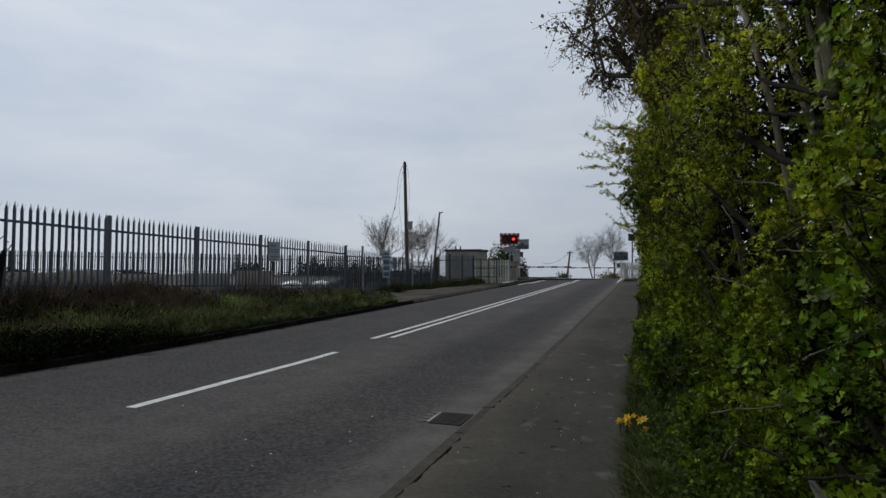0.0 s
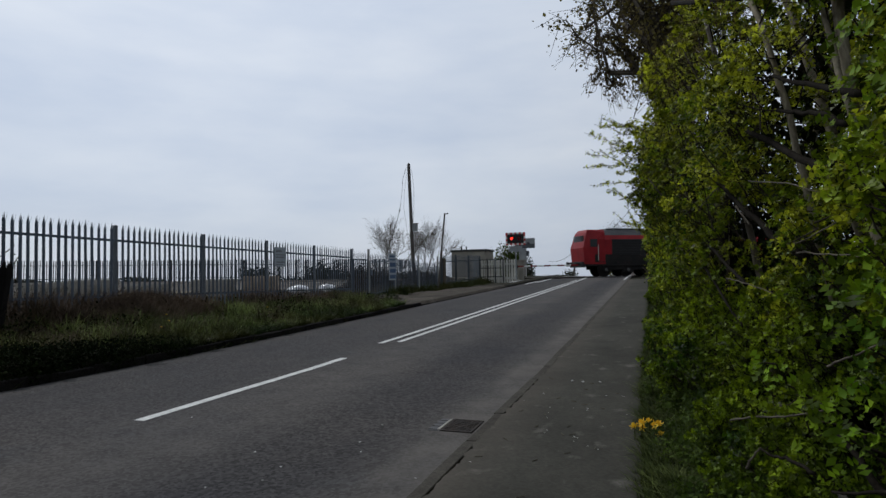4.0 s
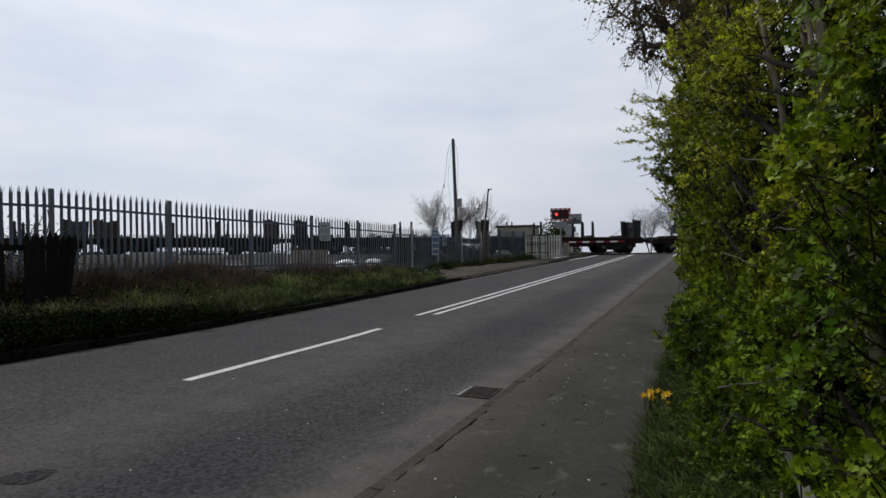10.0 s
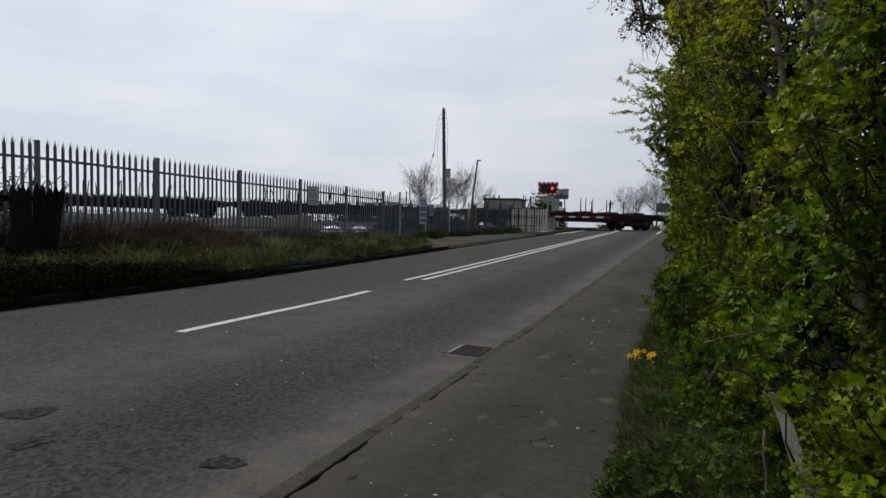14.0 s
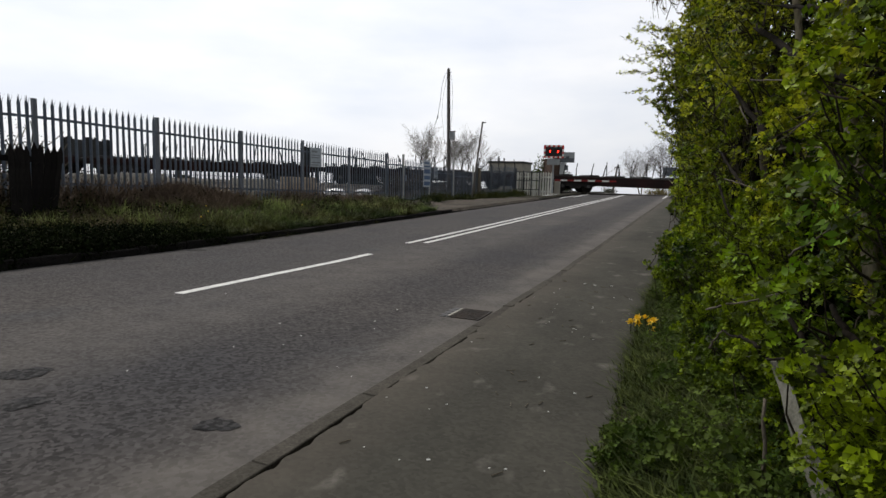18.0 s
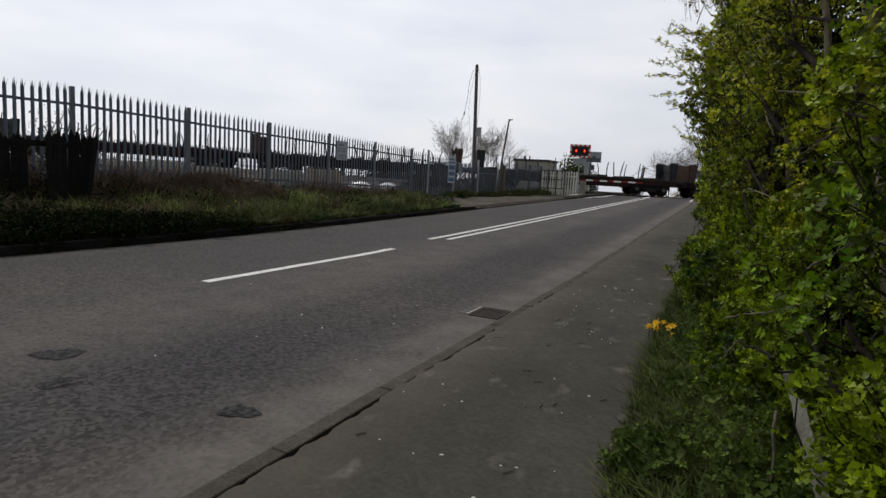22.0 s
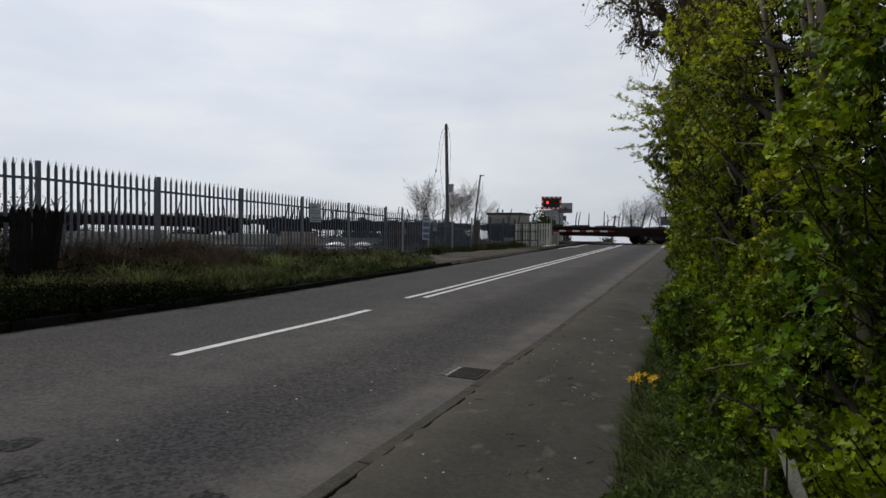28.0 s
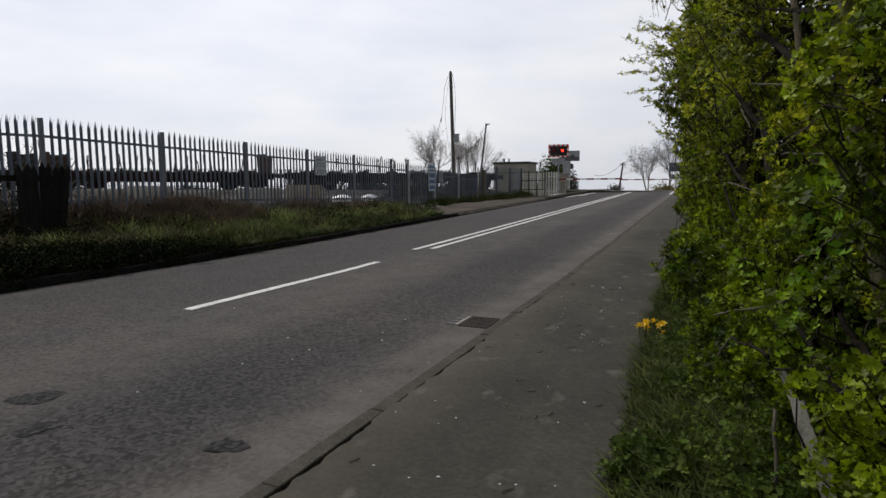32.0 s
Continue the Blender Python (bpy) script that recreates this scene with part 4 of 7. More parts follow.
# ---- poles and wires ----
def wire(bm, pts, r=0.012, n=4):
    """One continuous thin tube through the points."""
    pts = [Vector(p) for p in pts]
    rings = []
    for k, p in enumerate(pts):
        d = (pts[min(k + 1, len(pts) - 1)] - pts[max(k - 1, 0)]).normalized()
        u = d.cross(Vector((0.3, 0.9, 0.2))).normalized()
        v = d.cross(u)
        rings.append([bm.verts.new(p + (u * math.cos(a) + v * math.sin(a)) * r) for a in (2 * math.pi * i / n for i in range(n))])
    for a, b in zip(rings, rings[1:]):
        for i in range(n):
            bm.faces.new((a[i], a[(i + 1) % n], b[(i + 1) % n], b[i]))
    bm.faces.new(rings[0][::-1])
    bm.faces.new(rings[-1])
    return bm


def sag(a, b, drop, n=10):
    a, b = Vector(a), Vector(b)
    return [a.lerp(b, t) - Vector((0, 0, drop * 4 * t * (1 - t))) for t in np.linspace(0, 1, n)]


def make_pole():
    k = 1.2
    x, y, z = 0.44 - 11.93 * k, 0.51 + 28.28 * k, 1.3 + 5.61 * k
    p = thing("telegraph_pole", "tall dark creosoted telegraph pole with slack cut cables", "pole")
    top = Vector((x, y, z))
    foot = Vector((x + 0.24, y, 0.1))
    part("shaft", rodded(foot, top, 0.125, 0.095, 12), POLE, p)
    part("cap", rodded(top - Vector((0, 0, 0.02)), top + Vector((0, 0, 0.12)), 0.105, 0.05, 10), POLE, p)
    w = bmesh.new()
    wire(w, [top + Vector(v) for v in ((0, 0, -0.1), (-0.22, 0, -0.25), (-0.42, 0, -0.9), (-0.5, 0, -1.8), (-0.62, 0, -2.6), (-0.85, 0, -3.4), (-1.15, 0, -4.2), (-1.4, 0, -5.0))], 0.014)
    part("cable", w, BLACK, p)
    w = bmesh.new()
    wire(w, [top + Vector(v) for v in ((0, 0, -0.1), (-0.15, 0, -0.6), (-0.32, 0, -1.6), (-0.38, 0, -2.6), (-0.25, 0, -3.6), (-0.15, 0, -4.4))], 0.009)
    part("cable", w, BLACK, p)
    w = bmesh.new()
    wire(w, [top + Vector(v) for v in ((0, 0, -0.05), (0.14, 0, -0.12), (0.25, 0, -0.7), (0.32, 0, -1.6), (0.3, 0, -2.6), (0.24, 0, -3.6))], 0.011)
    part("cable", w, BLACK, p)
    part("insulator", rodded(top + Vector((-0.64, 0, -2.7)), top + Vector((-0.68, 0, -2.9)), 0.04), BLACK, p)
    box_z = z - 4.22
    part("junction_box", boxed((x + 0.22, y - 0.16, box_z + 0.05), (x + 0.50, y + 0.12, box_z + 0.5), 0.02), GREYBOX, p, "pale grey junction box")
    part("bracket", boxed((x + 0.05, y - 0.1, box_z + 0.5), (x + 0.56, y + 0.05, box_z + 0.56)), POLE, p)


make_pole()


def make_leaning_pole():
    f = 0.74
    top = Vector((0.44 - 15.0 * f, 0.51 + 42.39 * f, 1.3 + 4.49 * f))
    foot = Vector((top.x - 0.12, top.y - 1.2, 0.1))
    p = thing("leaning_post", "thin leaning timber post by the yard fence", "post")
    part("shaft", rodded(foot - Vector((0, 0, 0.2)), top, 0.055, 0.045, 10), POLE, p)
    part("bracket", rodded(top + Vector((0.0, 0, -0.06)), top + Vector((0.2, 0, -0.02)), 0.03), POLE, p)


make_leaning_pole()


# ---- crossing equipment ----
def make_signal():
    s = thing("crossing_signal", "red wig-wag crossing signal with chequered border on a grey post", "signal", pose(-8.2, 39.0, 0.45, 0, 0, 12))
    part("post", rodded((0, 0.1, 0), (0, 0.1, 2.7), 0.045, n=12), GREYBOX, s)
    part("board", boxed((-0.65, 0.0, 2.54), (0.65, 0.04, 3.37), 0.01), BLACK, s)
    n = 0
    for z, xs in ((2.54, range(9)), (3.26, range(9))):
        for k in xs:
            part("border_block", boxed((-0.65 + k * 0.1444, -0.012, z), (-0.65 + (k + 1) * 0.1444, 0.0, z + 0.11)), REDPAINT if k % 2 == 0 else WHITE, s)
    for x in (-0.65, 0.54):
        for k in range(4):
            part("border_block", boxed((x, -0.012, 2.65 + k * 0.1525), (x + 0.11, 0.0, 2.65 + (k + 1) * 0.1525)), WHITE if k % 2 == 0 else REDPAINT, s)
    for x in (-0.26, 0.26):
        part("lamp_housing", rodded((x, 0.0, 2.97), (x, -0.05, 2.97), 0.185, n=20), BLACK, s)
        part("unlit_lens", rodded((x, -0.05, 2.97), (x, -0.053, 2.97), 0.13, n=20), DEADLENS, s)
        hood = bmesh.new()
        for k in range(9):
            a, b = math.pi * k / 9, math.pi * (k + 1) / 9
            v = [hood.verts.new((x + math.cos(t) * 0.19, yy, 2.97 + math.sin(t) * 0.19)) for t, yy in ((a, -0.05), (b, -0.05), (b, -0.26), (a, -0.26))]
            hood.faces.new(v)
        part("hood", hood, BLACK, s)
    part("plate", boxed((-0.42, 0.04, 2.1), (0.42, 0.06, 2.48), 0.005), GREYBOX, s, "small pale plate with bars of print")
    part("base", boxed((-0.2, -0.1, -0.05), (0.2, 0.3, 0.25), 0.02), CONCRETE, s)
    return s


SIGNAL = make_signal()


def make_lamps():
    """Each lamp has a bright lens that swings edge-on to flash."""
    drums = []
    for x in (-0.26, 0.26):
        bm = bmesh.new()
        rod(bm, (0, -0.002, 0), (0, 0.002, 0), 0.088, n=20)
        for f in bm.faces:
            f.material_index = 0 if f.normal.y < -0.9 else 1
        lens = part("lens", bm, LAMP, SIGNAL, "glowing red lens", m=pose(x, -0.075, 2.97, 0, 0, -4))
        lens.data.materials.append(BLACK)
        drums.append(lens)
    return drums


LENSES = make_lamps()


def make_barrier(name, pivot, length, way, label, z):
    b = thing(name, label, "barrier", pose(pivot[0], pivot[1], z, 0, 0, way))
    n = 9
    for k in range(n):
        a, c = length * k / n, length * (k + 1) / n
        part("boom_section", boxed((a, -0.025, 0.95), (c, 0.025, 1.05), 0.004), WHITE if k % 2 else MAROON, b)
    part("cabinet", boxed((0.0, 0.15, -0.05), (0.36, 0.55, 0.92), 0.03), CREAM if way < 90 else SIGNBACK, b)
    part("arm", boxed((-0.5, -0.06, 0.9), (0.05, 0.06, 1.08), 0.01), BLACK, b)
    part("counterweight", boxed((-1.1, -0.1, 0.85), (-0.6, 0.1, 1.12), 0.02), BLACK, b)
    return b


make_barrier("half_barrier", (-8.55, 41.0), 4.15, 1, "lowered red and white half barrier across the lane", 0.58)
make_barrier("half_barrier", (-1.2, 57.5), 5.2, 183, "lowered red and white half barrier beyond the railway", 0.6)


def make_far_boards():
    for x, y, z, w, h in ((-11.5, 58.5, 3.45, 1.95, 1.0), (-1.75, 58.0, 2.3, 1.25, 0.8)):
        s = thing("crossing_signal", "dark back of a crossing signal board beyond the railway", "signal")
        part("board", boxed((x - w / 2, y, z), (x + w / 2, y + 0.06, z + h), 0.01), SIGNBACK, s)
        if x < -5:
            part("panel", boxed((x - w / 2 + 0.03, y - 0.02, z + h * 0.42), (x + w / 2 - 0.03, y - 0.002, z + h - 0.03), 0.005), GREYBOX, s, "pale upper half of the board")
        part("post", rodded((x, y + 0.12, 0.3), (x, y + 0.12, z + 0.3), 0.06), WHITE, s)
        part("plate", boxed((x - 0.4, y, z - 0.75), (x + 0.4, y + 0.03, z - 0.25), 0.005), SIGNBACK, s)
        if x < -5:
            part("relay_box", boxed((x - 0.55, y - 0.3, 1.75), (x + 0.12, y + 0.1, z - 0.02), 0.02), GREYBOX, s)
        for dx in (-0.3, 0.3):
            part("lamp_back", rodded((x + dx, y, z + h / 2), (x + dx, y - 0.12, z + h / 2), 0.17, 0.12, 14), SIGNBACK, s)
    c = thing("equipment_cabinet", "cream trackside equipment cabinet with two doors", "cabinet")
    part("body", boxed((-12.7, 57.2, 0.4), (-11.4, 58.2, 2.2), 0.02), CREAM, c)
    part("door", boxed((-12.62, 57.17, 0.55), (-12.06, 57.2, 2.1), 0.01), CREAM, c)
    part("door", boxed((-12.04, 57.17, 0.55), (-11.48, 57.2, 2.1), 0.01), CREAM, c)
    part("lid", boxed((-12.8, 57.1, 2.2), (-11.3, 58.3, 2.3), 0.02), CREAM, c)


make_far_boards()


def make_camera_post():
    c = thing("camera_post", "dark slim post with a black box on top beyond the railway", "post")
    part("post", rodded((-0.75, 58.6, 0.3), (-0.75, 58.6, 4.3), 0.07, 0.06, 10), SIGNBACK, c)
    part("box", boxed((-1.1, 58.4, 4.15), (-0.4, 58.85, 4.75), 0.04), BLACK, c)
    part("hood", boxed((-1.16, 58.3, 4.75), (-0.34, 58.9, 4.80), 0.01), BLACK, c)


make_camera_post()


def make_hut():
    h = thing("relay_hut", "low cream relay hut with a flat dark roof", "hut")
    x0, x1, y0, y1, z = -18.4, -14.9, 56.0, 59.0, 0.4
    part("wall", boxed((x0, y0, z), (x1, y1, 3.25), 0.02), CREAM, h)
    part("roof", boxed((x0 - 0.10, y0 - 0.10, 3.22), (x1 + 0.10, y1 + 0.10, 3.42), 0.02), DARKROOF, h)
    for k in range(5):
        x = x0 + 0.1 + k * 0.80
        part("panel_rib", boxed((x, y0 - 0.04, z + 0.1), (x + 0.06, y0, 3.2)), CREAM, h)
    d = part("door", boxed((x1 - 1.3, y0 - 0.03, z), (x1 - 0.45, y0, 2.5), 0.01), GREYBOX, h)
    part("handle", boxed((x1 - 0.62, y0 - 0.08, 1.45), (x1 - 0.55, y0 - 0.03, 1.65)), BLACK, d)
    for x in (x0 + 0.9, x0 + 1.4):
        part("vent_pipe", rodded((x, y0 + 0.5, 3.4), (x, y0 + 0.5, 3.75), 0.07), BLACK, h)


make_hut()


# ---- the train ----
def prism_x(bm, outline, x0, x1):
    """A solid with an outline in y and z, from x0 to x1."""
    a = [bm.verts.new((x0, y, z)) for y, z in outline]
    b = [bm.verts.new((x1, y, z)) for y, z in outline]
    bm.faces.new(a[::-1])
    bm.faces.new(b)
    n = len(a)
    for i in range(n):
        bm.faces.new((a[i], a[(i + 1) % n], b[(i + 1) % n], b[i]))
    return bm


def wheel_mesh(r):
    bm = bmesh.new()
    rod(bm, (0, -0.07, 0), (0, 0.06, 0), r, n=24)
    rod(bm, (0, 0.06, 0), (0, 0.09, 0), r + 0.03, n=24)
    rod(bm, (0, -0.10, 0), (0, -0.07, 0), r * 0.72, r * 0.72, n=20)
    rod(bm, (0, -0.20, 0), (0, -0.10, 0), 0.12, 0.14, n=12)
    return mesh_of("wheel", bm)


WHEEL, LOCOWHEEL = wheel_mesh(0.46), wheel_mesh(0.53)


CAP = mesh_of("axlebox_cap", rodded((0, 0, 0), (0, -0.03, 0), 0.13, 0.11, 14))


def make_bogie(parent, x, axles, r, wheel, half):
    fr = bmesh.new()
    for y in (-1.08, 1.08):
        prism_x(fr, [(y - 0.07, r + 0.02), (y + 0.07, r + 0.02), (y + 0.07, r + 0.32), (y - 0.07, r + 0.32)], x - half, x + half)
        box(fr, (x - 0.45, y - 0.1, r - 0.18), (x + 0.45, y + 0.1, r + 0.06), None, 0.03)
        for a in axles:
            box(fr, (x + a - 0.2, y - 0.12, r - 0.14), (x + a + 0.2, y + 0.12, r + 0.2), None, 0.04)
            box(fr, (x + a - 0.33, y - 0.09, r + 0.1), (x + a + 0.33, y + 0.09, r + 0.36), None, 0.03)
    box(fr, (x - 0.3, -1.1, r), (x + 0.3, 1.1, r + 0.3))
    b = part("bogie", fr, UNDER, parent)
    for a in axles:
        part("wheel", wheel, UNDER, b, m=pose(x + a, -0.77, r))
        part("axlebox_cap", CAP, AXLECAP, b, "pale round axlebox cap", m=pose(x + a, -1.20, r + 0.02))
        part("wheel", wheel, UNDER, b, m=pose(x + a, 0.77, r, 0, 0, 180))
    return b


def make_loco():
    L = 21.4
    t = thing("diesel_locomotive", "red diesel freight locomotive with a grey roof", "locomotive")
    low = [(-1.32, 1.15), (1.32, 1.15), (1.32, 2.95), (1.16, 3.32), (-1.16, 3.32), (-1.32, 2.95)]
    bm = bmesh.new()
    prism_x(bm, low, 1.9, L - 1.9)
    part("body", bm, LOCORED, t)
    bm = bmesh.new()
    prism_x(bm, [(-1.16, 3.32), (1.16, 3.32), (0.85, 3.72), (0.4, 3.84), (-0.4, 3.84), (-0.85, 3.72)], 1.9, L - 1.9)
    part("roof", bm, LOCOGREY, t, "sooty grey roof")
    for x0, x1, sgn in ((0.0, 1.9, 1), (L - 1.9, L, -1)):
        cab = bmesh.new()
        prism(cab, [(x0 + (0.12 if sgn > 0 else 0), 1.0), (x1 - (0 if sgn > 0 else 0.12), 1.0), (x1 - (0.0 if sgn > 0 else 0.0), 2.3), (x1 - (0 if sgn > 0 else 0.38), 3.55), (x1 - (0 if sgn > 0 else 0.55), 3.78),
                    (x0 + (0.55 if sgn > 0 else 0), 3.78), (x0 + (0.38 if sgn > 0 else 0), 3.55), (x0, 2.3)], -1.32, 1.32)
        for v in cab.verts:
            if v.co.z > 3.5:
                v.co.y *= 0.72 if v.co.z > 3.7 else 0.9
        c = part("cab", cab, LOCORED, t)
        wx = x0 + 0.62 if sgn > 0 else x1 - 1.22
        part("side_window", boxed((wx, -1.335, 2.38), (wx + 0.6, -1.30, 3.0), 0.01), GLASS, c)
        part("side_window", boxed((wx, 1.30, 2.38), (wx + 0.6, 1.335, 3.0), 0.01), GLASS, c)
        dx = x0 + 1.32 if sgn > 0 else x1 - 1.86
        d = part("cab_door", boxed((dx, -1.34, 1.2), (dx + 0.54, -1.31, 3.05), 0.01), LOCORED, c)
        part("grab_rail", rodded((dx - 0.05, -1.38, 1.3), (dx - 0.05, -1.38, 2.6), 0.018), WHITE, d)
        ex = x0 + 0.16 if sgn > 0 else x1 - 0.2
        part("windscreen", boxed((ex, -1.0, 2.5), (ex + 0.04, 1.0, 3.3), 0.01), GLASS, c, m=Matrix())
        bx = x0 - 0.1 if sgn > 0 else x1 - 0.25
        part("buffer_beam", boxed((bx, -1.25, 0.75), (bx + 0.35, 1.25, 1.2), 0.02), BLACK, c)
        for y in (-0.87, 0.87):
            part("buffer", rodded((x0 - 0.5 if sgn > 0 else x1 + 0.5, y, 1.02), (x0 if sgn > 0 else x1, y, 1.02), 0.2, 0.1, 14), BLACK, c)
    # radiator grille, roof fans, doors and louvres on the near side
    g = part("radiator_grille", boxed((2.45, -1.345, 1.75), (5.4, -1.30, 3.0), 0.01), BLACK, t, "large black radiator grille")
    for k in range(9):
        part("grille_slat", boxed((2.5, -1.365, 1.82 + k * 0.13), (5.35, -1.345, 1.88 + k * 0.13)), UNDER, g)
    for x in (10.6, 12.9, 15.2):
        part("body_door", boxed((x, -1.34, 1.45), (x + 0.75, -1.31, 2.9), 0.01), LOCORED, t)
    for x in (11.6, 13.9):
        part("louvre", boxed((x, -1.338, 2.1), (x + 0.8, -1.31, 2.6), 0.01), BLACK, t)
    e = part("emblem", boxed((8.1, -1.345, 2.15), (8.85, -1.315, 2.7), 0.004), CREAM, t, "plain white square emblem outline")
    part("emblem_field", boxed((8.15, -1.36, 2.2), (8.80, -1.33, 2.65), 0.004), LOCORED, e)
    for x0, x1, z in ((2.3, 5.6, 3.9), (8.5, 9.6, 3.92), (11.0, 13.2, 3.9), (15.2, 17.5, 3.93)):
        part("roof_hatch", boxed((x0, -0.75, 3.7), (x1, 0.75, z), 0.03), DARKROOF, t)
    soot = bmesh.new()
    prism_x(soot, [(-1.18, 3.27), (1.18, 3.27), (0.9, 3.75), (0.4, 3.89), (-0.4, 3.89), (-0.9, 3.75)], 9.7, L - 2.0)
    part("sooted_roof", soot, DARKROOF, t, "black sooted rear part of the roof")
    part("exhaust", rodded((13.9, 0, 3.85), (13.9, 0, 4.02), 0.22, 0.18, 14), BLACK, t)
    part("underframe", boxed((0.3, -1.3, 0.85), (L - 0.3, 1.3, 1.2), 0.02), UNDER, t)
    sk = bmesh.new()
    box(sk, (1.0, -1.33, 1.15), (L - 1.0, -1.322, 1.78))
    part("skirt", sk, UNDER, t)
    tank = bmesh.new()
    prism_x(tank, [(-1.25, 0.95), (1.25, 0.95), (1.25, 0.5), (1.0, 0.28), (-1.0, 0.28), (-1.25, 0.5)], 8.0, 13.4)
    part("fuel_tank", tank, UNDER, t)
    make_bogie(t, 3.9, (-1.9, 0.0, 1.9), 0.53, LOCOWHEEL, 2.6)
    make_bogie(t, L - 3.9, (-1.9, 0.0, 1.9), 0.53, LOCOWHEEL, 2.6)
    return t


def stake_mesh(h, bend):
    bm = bmesh.new()
    a, b, c = Vector((0, 0, 0)), Vector((bend * 0.25, 0, h * 0.6)), Vector((bend, 0, h))
    rod(bm, a, b, 0.045, 0.04, 6)
    rod(bm, b, c, 0.04, 0.03, 6)
    return mesh_of("stake", bm)


STAKES = [stake_mesh(1.15, 0.0), stake_mesh(1.1, 0.12), stake_mesh(1.05, -0.18), stake_mesh(1.25, 0.05)]
THICKSTAKE = mesh_of("stake", prism(bmesh.new(), [(-0.1, 0), (0.1, 0), (0.07, 1.15), (0.0, 1.22), (-0.07, 1.15)], -0.06, 0.06))


def make_wagon(L, front, rear, board, long_type, seed):
    """A flat bolster wagon, its near end at x = 0."""
    rng = random.Random(seed)
    what = "empty bogie bolster wagon with side stakes" + (" and end boards" if front or rear else "")
    t = thing("flat_wagon", ("long rust-dark " if long_type else "short black ") + what, "wagon", group="wagons of the freight train")
    x0, x1 = 0.55, L - 0.55
    dz = 1.28
    part("deck", boxed((x0, -1.28, dz - 0.08), (x1, 1.28, dz), 0.01), DECK, t)
    for y in (-1.25, 1.25):
        bm = bmesh.new()
        prism(bm, [(x0, dz - 0.50), (x0 + 3.4, dz - 0.50), (x0 + 4.2, dz - 0.74), (x1 - 4.2, dz - 0.74), (x1 - 3.4, dz - 0.50), (x1, dz - 0.50), (x1, dz - 0.081), (x0, dz - 0.081)], y - 0.05, y + 0.05)
        part("side_beam", bm, WAGON, t)
    bm = bmesh.new()
    box(bm, (x0, -0.3, dz - 0.5), (x1, 0.3, dz - 0.081))
    part("centre_sill", bm, UNDER, t)
    for x in (x0, x1):
        part("headstock", boxed((x - 0.07, -1.27, dz - 0.5), (x + 0.07, 1.27, dz - 0.02), 0.01), WAGON, t)
        for y in (-0.87, 0.87):
            e = -0.5 if x == x0 else 0.5
            part("buffer", rodded((x, y, 1.04), (x + e, y, 1.04), 0.1, 0.19, 12), UNDER, t)
    for x in (x0 + 2.0, x1 - 2.0):
        make_bogie(t, x, (-1.05, 1.05), 0.46, WHEEL, 1.55)
    n = 7 if long_type else 5
    for k in range(n):
        x = x0 + 1.5 + (x1 - x0 - 3.0) * k / (n - 1)
        if long_type:
            part("bolster", boxed((x - 0.55, -1.2, dz), (x + 0.25, 1.2, dz + 0.11), 0.02), GREENBOARD, t)
        else:
            part("bolster", boxed((x - 0.15, -1.2, dz), (x + 0.15, 1.2, dz + 0.14), 0.02), GREENBOARD, t)
    if long_type:
        for k in range(11):
            x = x0 + 1.9 + (x1 - x0 - 3.8) * k / 10
            for y in (-1.22, 1.22):
                if rng.random() < 0.88:
                    part("stake", rng.choice(STAKES), GREENBOARD, t, m=pose(x + rng.uniform(-0.3, 0.3), y, dz, 0, rng.uniform(-9, 9), 0))
    else:
        for x in (x0 + 3.9, x0 + 4.75, x1 - 4.75, x1 - 3.9):
            for y in (-1.2, 1.2):
                if rng.random() < 0.85:
                    part("stake", THICKSTAKE, GREENBOARD, t, m=pose(x, y, dz, 0, rng.uniform(-2, 2), 0))
    for on, xe, sgn in ((front, x0 + 0.10, 1), (rear, x1 - 0.10, -1)):
        if not on:
            continue
        h = 1.32
        frame_bm = bmesh.new()
        box(frame_bm, (-0.05, -1.24, 0.0), (0.05, 1.24, 0.14))
        box(frame_bm, (-0.04, -1.24, h * 0.55), (0.04, 1.24, h * 0.55 + 0.1))
        e = part("end_board", frame_bm, GREENBOARD, t, m=pose(xe + sgn * 0.12, 0, dz))
        for k in range(6):
            for y in (-1.22, 1.22):
                part("slat", boxed((-0.06, -0.03, 0), (0.06, 0.03, h + rng.uniform(-0.06, 0.06)), 0.006), board, e, m=pose(sgn * (k * 0.085 - 0.06), y, 0, 0, sgn * (k - 2.2) * 1.2, 0))
        part("end_plank", boxed((-0.03, -1.19, 0.05), (0.03, 1.19, h - 0.1), 0.006), board, e, m=pose(-sgn * 0.06, 0, 0))
    return t


# where the wagon ends lie along the train, in metres from where the railway meets the road at 5 s
GAPS = [-5.2, 12.7, 27.0, 41.2, 55.2, 69.1, 83.1, 97.4, 111.5, 125.5, 142.9, 156.7, 174.0, 191.2, 208.2, 225.0, 241.9, 258.7, 274.9, 291.7, 308.7, 325.5, 342.5, 358.6, 375.6, 392.2, 408.9, 425.2, 442.0, 458.6, 475.7, 492.7, 509.6, 526.6, 543.6, 561.0, 578.2, 595.3, 612.4]
BOARDED = {1: "ka", 2: "ka", 3: "ra", 4: "ka", 5: "ka", 6: "ra", 7: "ka", 8: "ka", 10: "ka", 17: "ka", 18: "ka", 20: "ra", 21: "ra", 22: "ka", 24: "ra", 25: "ka", 26: "ra", 27: "ra", 28: "ra",
           35: "ka", 36: "ra"}
TRAIN = []


